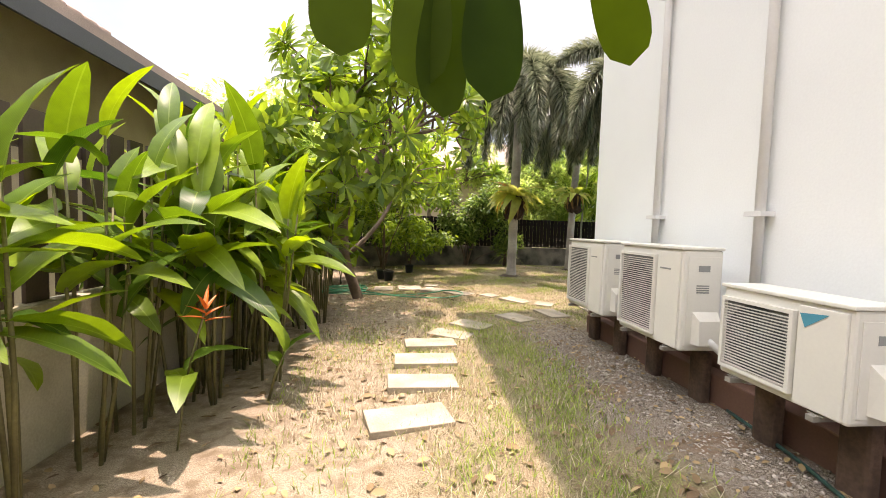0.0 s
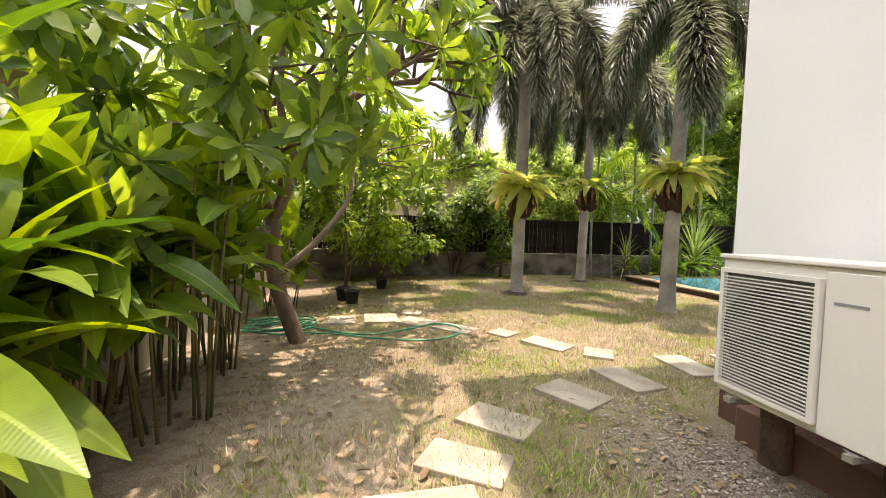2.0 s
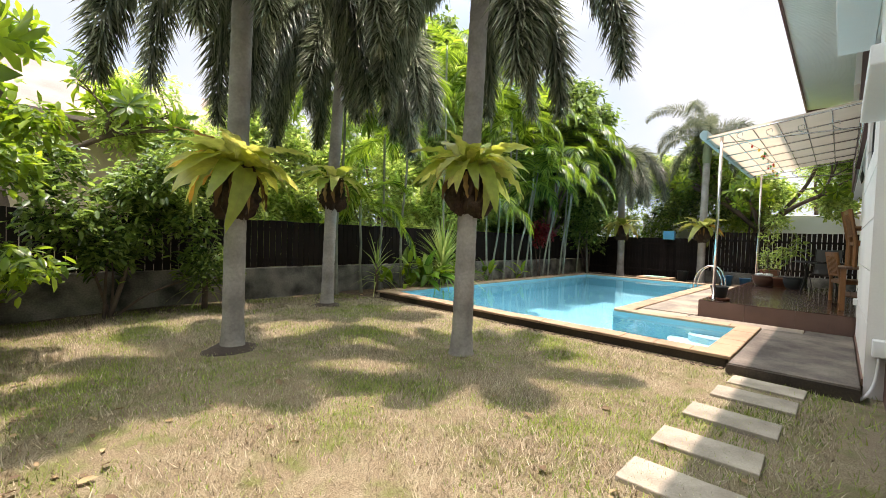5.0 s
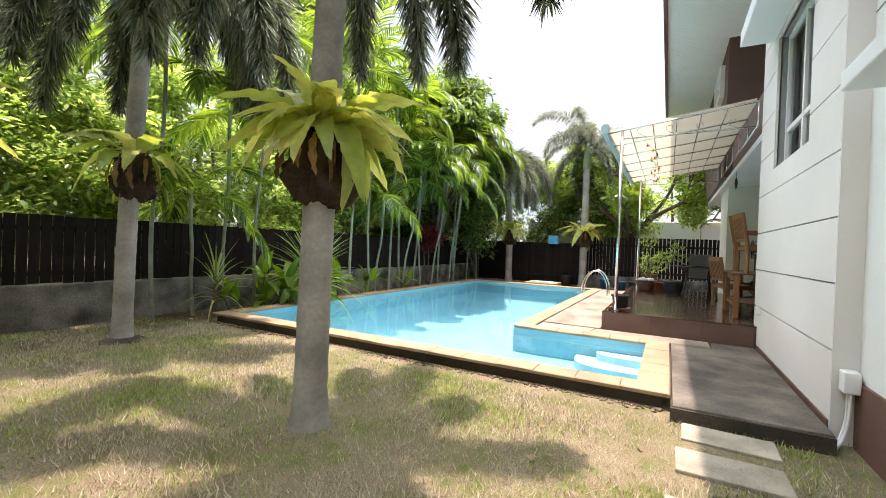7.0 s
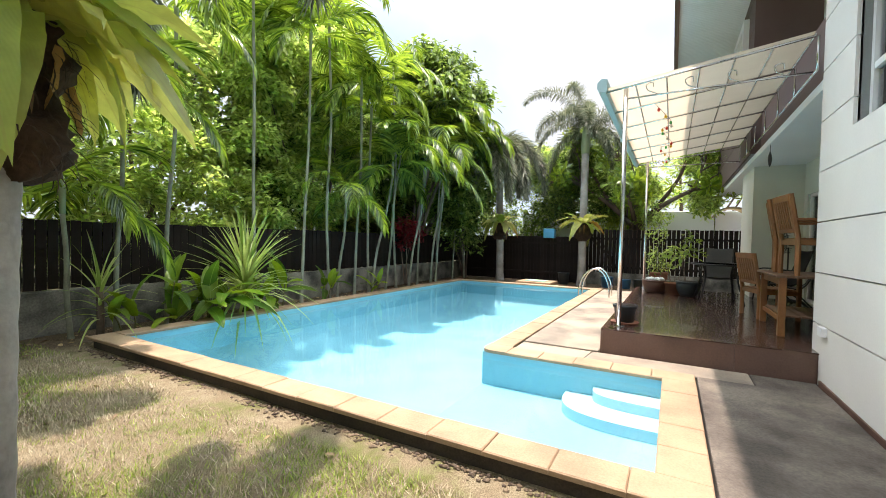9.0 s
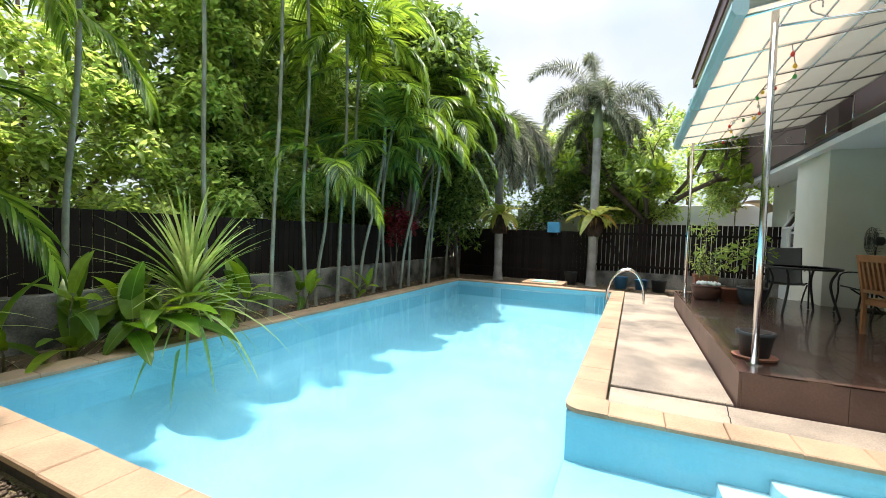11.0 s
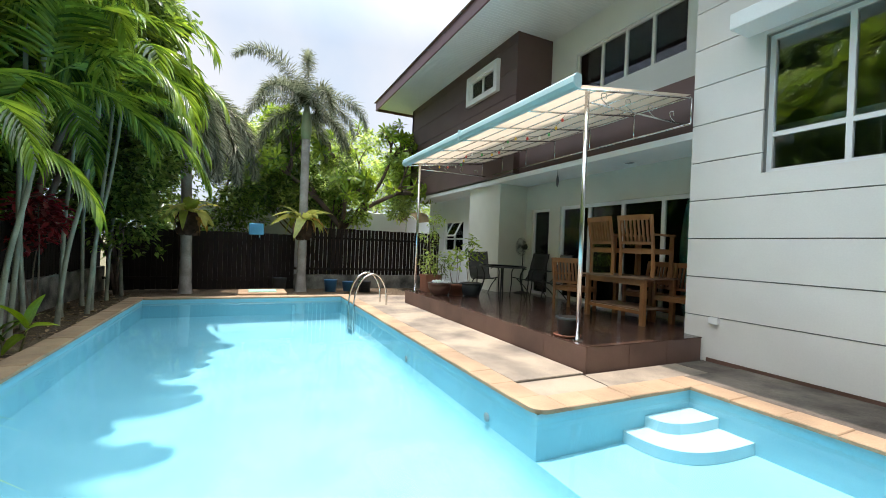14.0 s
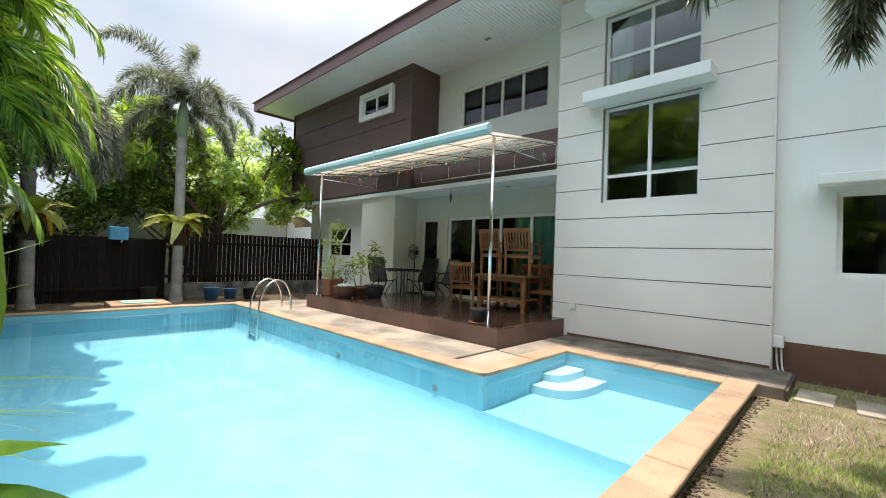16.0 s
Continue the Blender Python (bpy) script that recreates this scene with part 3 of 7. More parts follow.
def build_pool():
    bm = bmesh.new()

    def quad(*p):
        bm.faces.new([bm.verts.new(q) for q in p])

    top = 0.115
    # the foot of the deep basin's walls is a smooth cove
    cove = [(0.0, ANNEX_Z), (0.02, -0.40), (0.08, -0.50), (0.18, -0.58), (0.32, -0.635), (0.5, FLOOR_Z)]
    rings = [[bm.verts.new(p) for p in ((PX0 + o, PY0 + o, z), (PX1 - o, PY0 + o, z), (PX1 - o, PY1 - o, z), (PX0 + o, PY1 - o, z))] for o, z in cove]
    for a, b in zip(rings, rings[1:]):
        for i in range(4):
            bm.faces.new((a[i], a[(i + 1) % 4], b[(i + 1) % 4], b[i])).smooth = True
    bm.faces.new(rings[-1]).smooth = True
    quad((PX0, AY0, ANNEX_Z), (AX1, AY0, ANNEX_Z), (AX1, PY0, ANNEX_Z), (PX0, PY0, ANNEX_Z))
    for (xa, ya), (xb, yb), z in (((PX0, PY0), (PX0, PY1), ANNEX_Z), ((PX0, PY1), (PX1, PY1), ANNEX_Z), ((PX1, PY1), (PX1, PY0), ANNEX_Z), ((PX1, PY0), (AX1, PY0), ANNEX_Z),
                                  ((PX0, AY0), (PX0, PY0), ANNEX_Z), ((AX1, AY0), (PX0, AY0), ANNEX_Z), ((AX1, PY0), (AX1, AY0), ANNEX_Z)):
        quad((xa, ya, z), (xb, yb, z), (xb, yb, top), (xa, ya, top))
    structure("pool_shell", bm, M_POOL, "light blue plastered swimming pool shell", "pool")
    # outer side of the basin towards the lawn and the bed
    bm = bmesh.new()
    box(bm, PX0 - 0.22, 6.86, -0.25, PX0 - 0.02, PY1 + 0.2, 0.112)
    box(bm, 6.595, 5.75, -0.25, 6.617, 6.80, 0.118)
    box(bm, PX0 - 0.02, PY1 + 0.01, -0.25, PX1 + 0.22, PY1 + 0.2, 0.112)
    box(bm, PX1 + 0.02, 9.03, -0.25, PX1 + 0.22, PY1 + 0.01, 0.112)
    structure("pool_kerb", bm, mat("dirty_pool_edge", (0.10, 0.075, 0.055), 0.9, vary=0.5, bump=0.5), "dirty dark concrete pool edge", "kerb")
    bm = bmesh.new()
    quad((PX0, AY0, WATER_Z), (AX1, AY0, WATER_Z), (AX1, PY0, WATER_Z), (PX0, PY0, WATER_Z))
    quad((PX0, PY0, WATER_Z), (PX1, PY0, WATER_Z), (PX1, PY1, WATER_Z), (PX0, PY1, WATER_Z))
    bmesh.ops.remove_doubles(bm, verts=bm.verts, dist=1e-4)
    structure("water", bm, M_WATER, "clear still pale blue pool water", "water")
    # curved entry steps in the shallow corner
    for rx, ry, z in ((0.62, 0.95, -0.17), (0.30, 0.66, -0.07)):
        bm = bmesh.new()
        ring = [(AX1 - 0.002, AY0 + 0.002)] + [(AX1 - 0.002 - rx * max(0.0, math.sin(a)) ** 0.6, AY0 + 0.002 + ry * max(0.0, math.cos(a)) ** 0.6) for a in [k * math.pi / 2 / 16 for k in range(17)]]
        lo = [bm.verts.new((x, y, ANNEX_Z + 0.002)) for x, y in ring]
        hi = [bm.verts.new((x, y, z)) for x, y in ring]
        bm.faces.new(hi)
        for i in range(len(ring)):
            j = (i + 1) % len(ring)
            bm.faces.new((lo[i], lo[j], hi[j], hi[i]))
        bmesh.ops.recalc_face_normals(bm, faces=bm.faces)
        structure("pool_step", bm, M_POOLSTEP, "curved white pool entry step under water", "step")


build_pool()

# coping stones, one piece each
coping = thing("coping", "sandy orange coping stones round the pool", "coping", kind="structure")


def cope_row(xa, ya, xb, yb, w):
    """Stones along a line; w: sideways reach, to the left of the way when positive."""
    n = max(1, round(math.hypot(xb - xa, yb - ya) / 0.42))
    d = Vector((xb - xa, yb - ya, 0))
    step, u = d / n, d.normalized()
    s = Vector((-u.y, u.x, 0)) * w
    for k in range(n):
        a = Vector((xa, ya, 0)) + step * k + u * 0.0015
        b = Vector((xa, ya, 0)) + step * (k + 1) - u * 0.0015
        jz = 0.003 * math.sin(k * 2.3 + xa)
        bm = bmesh.new()
        lo = [bm.verts.new((*p.xy, 0.113)) for p in (a, b, b + s, a + s)]
        hi = [bm.verts.new((*p.xy, COPE_Z + jz)) for p in (a, b, b + s, a + s)]
        bm.faces.new(hi), bm.faces.new(lo[::-1])
        for i in range(4):
            bm.faces.new((lo[i], lo[(i + 1) % 4], hi[(i + 1) % 4], hi[i]))
        bmesh.ops.recalc_face_normals(bm, faces=bm.faces)
        bmesh.ops.bevel(bm, geom=[e for e in bm.edges if all(v.co.z > 0.13 for v in e.verts)], offset=0.008, segments=1, affect="EDGES")
        part("coping_stone", bm, M_COPING, coping)


E_ = 0.02
cope_row(PX0 + E_, 6.80, PX0 + E_, PY1 + COPE, COPE + E_)
cope_row(PX0 + E_, PY1 - E_, PX1 - E_, PY1 - E_, COPE + E_)
cope_row(PX1 - E_, PY1 + COPE, PX1 - E_, PY0 - COPE, COPE + E_)
cope_row(PX1 - E_, PY0 + E_, AX1 + 0.30, PY0 + E_, COPE + E_)
cope_row(AX1 - E_, PY0 - 0.30, AX1 - E_, AY0 - COPE, COPE + E_)
cope_row(AX1 - E_, AY0 + E_, PX0 + E_, AY0 + E_, COPE + E_)
# rounded stone on the inner corner
bm = bmesh.new()
ring = [(AX1 + 0.30, PY0 + E_)] + [(AX1 + 0.12 - 0.14 * math.sin(a), PY0 - 0.12 + 0.14 * math.cos(a)) for a in [k * math.pi / 2 / 8 for k in range(9)]] + [(AX1 - E_, PY0 - 0.30), (AX1 + COPE, PY0 - 0.30), (AX1 + 0.30, PY0 - COPE)]
lo, hi = [bm.verts.new((x, y, 0.113)) for x, y in ring], [bm.verts.new((x, y, COPE_Z)) for x, y in ring]
bm.faces.new(hi), bm.faces.new(lo[::-1])
for i in range(len(ring)):
    bm.faces.new((lo[i], lo[(i + 1) % len(ring)], hi[(i + 1) % len(ring)], hi[i]))
bmesh.ops.recalc_face_normals(bm, faces=bm.faces)
part("coping_stone", bm, M_COPING, coping)

# ---- deck and terrace ----
deck = thing("deck", "worn sandy concrete pool deck with cracks", "deck", kind="structure")
DZ = 0.135
# slabs near the house wall get the stained, shade-darkened concrete
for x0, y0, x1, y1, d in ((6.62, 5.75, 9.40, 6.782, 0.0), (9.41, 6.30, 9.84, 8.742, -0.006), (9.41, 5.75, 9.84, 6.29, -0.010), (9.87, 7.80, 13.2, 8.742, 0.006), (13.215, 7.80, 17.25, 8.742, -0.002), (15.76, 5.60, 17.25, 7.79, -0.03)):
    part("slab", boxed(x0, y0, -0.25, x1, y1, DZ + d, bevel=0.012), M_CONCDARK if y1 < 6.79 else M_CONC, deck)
M_CRACK = mat("dark_crack", (0.03, 0.027, 0.024), 0.95, vary=0.3)
for pts in ([(9.42, 7.9), (9.9, 7.86), (10.4, 7.95)], [(11.0, 8.7), (11.1, 8.3), (11.6, 8.0)], [(12.1, 8.72), (12.6, 8.64), (13.1, 8.7)]):
    line = [(x + 0.02 * noise.noise(Vector((x * 9, y * 9, 1))), y + 0.02 * noise.noise(Vector((x * 9, y * 9, 7))), DZ + 0.0005) for x, y, _ in bow([(a, b, 0) for a, b in pts], 8)]
    part("crack", tubed(line, 0.0035, 4), M_CRACK, deck)
terrace = thing("terrace_floor", "raised terrace floor of dark brown wood-look tiles", "terrace", kind="structure")
TX0, TX1, TY0, TY1, TZ = 9.87, 15.72, 4.79, 7.78, 0.42
part("plinth", boxed(TX0 + 0.02, TY0, 0.0, TX1 - 0.02, TY1 - 0.02, TZ - 0.012), M_RISER, terrace)
for k in range(8):
    a = TX0 + (TX1 - TX0) * k / 8
    part("riser_tile", boxed(a + 0.002, TY1 - 0.02, 0.10, a + (TX1 - TX0) / 8 - 0.002, TY1, TZ - 0.004), M_RISER, terrace)
for k in range(3):
    a = 5.75 + 2.01 * k / 3
    part("riser_tile", boxed(TX0, a + 0.002, 0.10, TX0 + 0.02, a + 0.67 - 0.002, TZ - 0.004), M_RISER, terrace)
rng = random.Random(4)
plank = mesh_of("plank_tile", boxed(-0.298, -0.072, -0.012, 0.298, 0.072, 0.0), M_DECKTILE)
rows_n = int((TY1 - TY0) / 0.147)
for r in range(rows_n):
    y = TY1 - 0.0735 - r * 0.147
    off = (r % 3) * 0.2
    x = TX0 + 0.3 - off
    while x - 0.3 < TX1 - 0.01:
        a, b = max(x - 0.298, TX0), min(x + 0.298, TX1)
        if b - a > 0.05:
            if b - a > 0.59:
                piece("plank_tile", plank, terrace, pose(x, y, TZ + rng.uniform(-0.0006, 0.0006)))
            else:
                part("plank_tile", boxed(a, y - 0.072, TZ - 0.012, b, y + 0.072, TZ), M_DECKTILE, terrace)
        x += 0.6

# ---- garden walls and fences ----
def slat_fence(name, label, axis, a0, a1, at, z0, z1, pitch, width, thick, material, rails):
    f = thing(name, label, "fence", kind="structure")
    def bar(u0, u1, t0, t1, c, d):
        return boxed(u0, t0, c, u1, t1, d) if axis == "x" else boxed(t0, u0, c, t1, u1, d)
    n = int((a1 - a0) / pitch)
    bm = bmesh.new()
    if axis == "x":
        box(bm, -width / 2, -thick / 2, 0, width / 2, thick / 2, z1 - z0)
    else:
        box(bm, -thick / 2, -width / 2, 0, thick / 2, width / 2, z1 - z0)
    me = mesh_of("slat", bm, material)
    rng = random.Random(n)
    for k in range(n):
        u = a0 + (k + 0.5) * pitch
        piece("slat", me, f, pose(u, at, z0 + rng.uniform(-0.01, 0.01)) if axis == "x" else pose(at, u, z0 + rng.uniform(-0.01, 0.01)))
    for z in rails:
        part("rail", bar(a0, a1, at + thick / 2 + 0.001, at + thick / 2 + 0.04, z, z + 0.07) if axis == "x" else bar(a0, a1, at - thick / 2 - 0.041, at - thick / 2 - 0.001, z, z + 0.07), material, f)
    return f


structure("garden_wall_north", boxed(-2.2, 14.6, -0.4, 20.1, 14.75, 0.63, bevel=0.02), M_WALLOLD, "low stained mossy concrete boundary wall", "wall")
structure("garden_wall_west", boxed(-2.25, -6.0, -0.5, -2.1, 14.6, 0.74, bevel=0.02), M_WALLWEST, "low cream rendered boundary wall", "wall")
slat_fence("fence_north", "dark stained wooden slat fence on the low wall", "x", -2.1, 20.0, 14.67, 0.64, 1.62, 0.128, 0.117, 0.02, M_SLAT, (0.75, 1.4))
slat_fence("fence_west", "brown wooden slat fence on the cream wall", "y", -5.0, 14.5, -2.17, 0.75, 1.88, 0.235, 0.16, 0.025, M_SLATWEST, (0.9, 1.65))
slat_fence("fence_east", "dark brown wooden picket fence", "y", 4.2, 9.9, 20.1, 0.35, 1.95, 0.13, 0.108, 0.02, M_SLAT, (0.6, 1.6))
structure("garden_wall_east", boxed(20.03, 4.2, -0.3, 20.2, 9.9, 0.45, bevel=0.02), M_WALLOLD, "low grey wall under the picket fence", "wall")
slat_fence("gate_east", "solid dark brown boarded gate", "y", 9.9, 14.6, 19.9, 0.02, 1.68, 0.122, 0.118, 0.03, M_SLAT, (0.3, 1.4))

# ---- planting ----
M_TRUNK = mat("grey_palm_trunk", (0.42, 0.385, 0.35), 0.85, vary=0.35, bump=0.5, scale=10, fine=30)
M_SLIMTRUNK = mat("pale_green_cane", (0.30, 0.31, 0.235), 0.7, vary=0.35, bump=0.2, scale=14)
M_BARK = mat("brown_bark", (0.20, 0.145, 0.11), 0.9, vary=0.4, bump=0.6, scale=12, fine=35)
M_CANE = mat("heliconia_cane", (0.20, 0.185, 0.07), 0.6, vary=0.45, bump=0.2, scale=14)
M_ROOT = mat("fern_root_mass", (0.085, 0.048, 0.03), 0.95, vary=0.6, bump=1.0, scale=16, fine=45)
M_SHAFT = mat("palm_crownshaft", (0.30, 0.36, 0.20), 0.5, vary=0.2, bump=0.1)
# foxtail: the pale end of the range paints grey-white glints on some leaflets
L_FOX = leaf_mat("foxtail_leaflet", (0.03, 0.045, 0.022), (0.27, 0.30, 0.20), 0.26, 0.26)
L_FEATHER = leaf_mat("feather_palm_leaflet", (0.03, 0.08, 0.014), (0.25, 0.37, 0.06), 0.40, 0.26)
L_HELI = leaf_mat("heliconia_leaf", (0.035, 0.09, 0.012), (0.20, 0.30, 0.03), 0.40, 0.34, "object")
L_FERN = leaf_mat("nest_fern_leaf", (0.22, 0.29, 0.05), (0.52, 0.53, 0.16), 0.45, 0.4, "object", old=(0.45, 0.27, 0.06))
L_PLUM = leaf_mat("plumeria_leaf", (0.055, 0.12, 0.02), (0.25, 0.36, 0.05), 0.48, 0.30)
L_BUSH = leaf_mat("light_bush_leaf", (0.12, 0.22, 0.045), (0.50, 0.60, 0.20), 0.5, 0.32)
L_DARK = leaf_mat("dark_tree_leaf", (0.03, 0.065, 0.018), (0.22, 0.33, 0.08), 0.36, 0.26)
L_SPIKE = leaf_mat("striped_blade", (0.13, 0.23, 0.04), (0.42, 0.48, 0.18), 0.40, 0.4, "object")
L_RED = leaf_mat("red_leaf", (0.10, 0.012, 0.012), (0.30, 0.03, 0.03), 0.3, 0.4)
L_GRASS = leaf_mat("lawn_blade_dry", (0.14, 0.11, 0.065), (0.53, 0.46, 0.33), 0.25, 0.6)
L_GREENGRASS = leaf_mat("lawn_blade_green", (0.09, 0.15, 0.025), (0.29, 0.36, 0.08), 0.3, 0.55)
L_DEAD = leaf_mat("fallen_leaf", (0.11, 0.065, 0.035), (0.40, 0.29, 0.15), 0.1, 0.8)
M_FLOWER = mat("orange_bract", (0.70, 0.16, 0.02), 0.5, vary=0.2, bump=0.0)


def veined(m, lighten):
    """Adds a pale midrib and side veins to a leaf material, along the leaf's own length."""
    n, l = m.node_tree.nodes, m.node_tree.links
    p = n["Principled BSDF"]
    src = p.inputs["Base Color"].links[0].from_socket
    co, sep = n.new("ShaderNodeTexCoord"), n.new("ShaderNodeSeparateXYZ")
    l.new(co.outputs["Object"], sep.inputs[0])

    def op(kind, a, b=0.0):
        t = n.new("ShaderNodeMath")
        t.operation = kind
        for i, v in enumerate((a, b)):
            if isinstance(v, (int, float)):
                t.inputs[i].default_value = v
            else:
                l.new(v, t.inputs[i])
        return t.outputs[0]

    ax = op("ABSOLUTE", sep.outputs["X"])
    rib = op("LESS_THAN", ax, 0.005)
    vein = op("SINE", op("MULTIPLY", op("SUBTRACT", sep.outputs["Y"], op("MULTIPLY", ax, 0.7)), 620.0))
    fac = op("MAXIMUM", op("MULTIPLY", rib, 0.7), op("MULTIPLY", op("GREATER_THAN", vein, 0.6), 0.10))
    mx = n.new("ShaderNodeMix")
    mx.data_type = "RGBA"
    mx.inputs["B"].default_value = (*lighten, 1)
    l.new(fac, mx.inputs["Factor"])
    l.new(src, mx.inputs["A"])
    l.new(mx.outputs["Result"], p.inputs["Base Color"])
    b = n.new("ShaderNodeBump")
    b.inputs["Strength"].default_value, b.inputs["Distance"].default_value = 0.10, 0.003
    l.new(vein, b.inputs["Height"])
    l.new(b.outputs["Normal"], p.inputs["Normal"])


veined(L_HELI, (0.26, 0.36, 0.08))
veined(L_FERN, (0.30, 0.24, 0.08))
L_HELI.node_tree.nodes["Principled BSDF"].inputs["Specular IOR Level"].default_value = 0.28


class Growth:
    """Gathers many leaves into one mesh."""

    def __init__(self):
        self.v, self.f, self.n = [], [], 0

    def add(self, verts, faces, m):
        a = np.asarray(verts) @ np.array(m.to_3x3()).T + np.array(m.translation)
        self.v.append(a)
        self.f.append(np.asarray(faces) + self.n)
        self.n += len(a)

    def mesh(self, name, material, smooth=False):
        me = bpy.data.meshes.new(name)
        v, f = np.concatenate(self.v), np.concatenate(self.f)
        me.vertices.add(len(v))
        me.vertices.foreach_set("co", v.ravel())
        k = f.shape[1]
        me.loops.add(f.size)
        me.loops.foreach_set("vertex_index", f.ravel())
        me.polygons.add(len(f))
        me.polygons.foreach_set("loop_start", np.arange(0, f.size, k))
        me.update(calc_edges=True)
        me.validate()
        me.materials.append(material)
        if smooth:
            me.polygons.foreach_set("use_smooth", [True] * len(me.polygons))
        return me


def blade(length, width, droop, fold=0.25, segs=6, shape="paddle", wave=0.0, twist=0.0):
    """A leaf along +y: two strips that meet in a folded midrib, drooping towards the tip. Returns verts, faces (quads)."""
    v, f = [], []
    for i in range(segs + 1):
        t = i / segs
        if shape == "paddle":
            w = math.sin(math.pi * min(1, 0.06 + 0.94 * t) ** 0.8) ** 0.65
        elif shape == "obovate":
            w = (0.06 + 1.12 * t ** 1.1) * math.sqrt(max(0.0, 1 - t ** 4.5))
        else:
            w = (1 - t) ** 0.7 * min(1, 0.45 + 4 * t)
        w = max(0.02, w) * width / 2
        a = droop * t
        y = length * (t - 0.22 * droop * t * t * (1 if droop > 0 else 0))
        z = -length * 0.5 * droop * t * t
        e = wave * width * math.sin(i * 2.1)
        s, c = math.sin(twist * t), math.cos(twist * t)
        v += [(-w * c, y, z + fold * w + e - w * s), (0, y, z), (w * c, y, z + fold * w - e + w * s)]
        if i:
            b = 3 * i
            f += [(b - 3, b - 2, b + 1, b), (b - 2, b - 1, b + 2, b + 1)]
    return v, f


def frond_line(length, start, droop, n, bend=1.3):
    """The spine of a frond from the origin along +y: start is its first elevation, droop the turn to its tip, in degrees."""
    pts, p = [Vector((0, 0, 0))], Vector((0, 0, 0))
    for i in range(n):
        a = radians(start - droop * ((i + 0.5) / n) ** bend)
        p = p + Vector((0, math.cos(a), math.sin(a))) * (length / n)
        pts.append(p)
    return pts


def foxtail_frond(seed, start, droop, length=2.9, nodes=60, per=17, ll=0.50, bend=0.42):
    rng = random.Random(seed)
    g = Growth()
    pts = frond_line(length, start, droop, nodes, bend)
    v, f = blade(1, 1, 0.5, 0.1, 2, "spike")
    for i in range(5, nodes + 1):
        d = (pts[i] - pts[i - 1]).normalized()
        a = Vector((1, 0, 0))
        b = d.cross(a).normalized()
        t = i / nodes
        for k in range(per):
            ang = 2 * math.pi * (k + rng.random()) / per
            side = math.cos(ang) * a + math.sin(ang) * b
            way = (side * 0.95 + d * rng.uniform(0.3, 0.75) + Vector((0, 0, -0.15))).normalized()
            x = way.cross(Vector((0, 0, 1)))
            x = x.normalized() if x.length > 0.05 else Vector((1, 0, 0))
            z = x.cross(way)
            L = ll * rng.uniform(0.75, 1.15) * (1 - 0.55 * max(0, t - 0.6) / 0.4)
            m = Matrix.Translation(pts[i]) @ Matrix((x * 0.030, way * L, z * L)).transposed().to_4x4()
            g.add(v, f, m)
    return g.mesh("frond", L_FOX)


def feather_frond(seed, start, droop, length=1.7, pairs=22, ll=0.56, width=0.075, material=None, hang=1.1):
    rng = random.Random(seed)
    g = Growth()
    pts = frond_line(length, start, droop, 30)
    v, f = blade(1, 1, 0.45, 0.15, 3, "spike")
    for i in range(pairs):
        t = 0.16 + 0.84 * i / (pairs - 1)
        q = t * 30
        j = min(29, int(q))
        p = pts[j].lerp(pts[j + 1], q - j)
        d = (pts[j + 1] - pts[j]).normalized()
        for s in (-1, 1):
            L = ll * (0.55 + 0.75 * math.sin(math.pi * min(1, 0.15 + 0.8 * t))) * rng.uniform(0.88, 1.1) * 0.85
            way = (Vector((s, 0, 0)) * (1.0 - 0.45 * t) + d * (0.55 + 0.6 * t) + Vector((0, 0, 0.18 - hang * 0.5 * rng.random()))).normalized()
            x = way.cross(Vector((0, 0, 1))).normalized()
            z = x.cross(way)
            g.add(v, f, Matrix.Translation(p) @ Matrix((x * width, way * L, z * L)).transposed().to_4x4())
    # the spine
    for j in range(0, 29, 2):
        a, b = pts[j], pts[j + 2 if j + 2 < 31 else 30]
        w = 0.012 * (1 - j / 34)
        g.add([(-w, *a.yz), (w, *a.yz), (w, *b.yz), (-w, *b.yz)], [(0, 1, 2, 3)], Matrix.Identity(4))
    return g.mesh("frond", material or L_FEATHER)


FOX = [foxtail_frond(1, 66, 152), foxtail_frond(2, 44, 132), foxtail_frond(3, 10, 98, 2.6), foxtail_frond(4, 84, 120, 2.1)]
ARCH = [foxtail_frond(5, 74, 130, 2.7, 56, 10, 0.36, 1.5), foxtail_frond(6, 52, 140, 2.4, 50, 10, 0.38, 1.1), foxtail_frond(7, 15, 105, 2.0, 44, 11, 0.38, 0.8)]


def ringed_trunk(pts, radii, ring_gap, sides=14):
    bm = bmesh.new()
    line = bow(pts, 8)
    n = len(line)
    rad = [radii[0] + (radii[1] - radii[0]) * min(1, i / n * 1.4) ** 0.5 for i in range(n)]
    rad[0] *= 1.35
    rad[1] *= 1.12
    fine, fr = [], []
    for i in range(n - 1):
        k = max(1, int((line[i + 1] - line[i]).length / ring_gap * 2))
        for q in range(k):
            fine.append(line[i].lerp(line[i + 1], q / k))
            fr.append((rad[i] + (rad[i + 1] - rad[i]) * q / k) * (0.965 if len(fine) % 2 else 1.0))
    tube(bm, fine + [line[-1]], fr + [rad[-1]], sides)
    bmesh.ops.recalc_face_normals(bm, faces=bm.faces)
    return bm


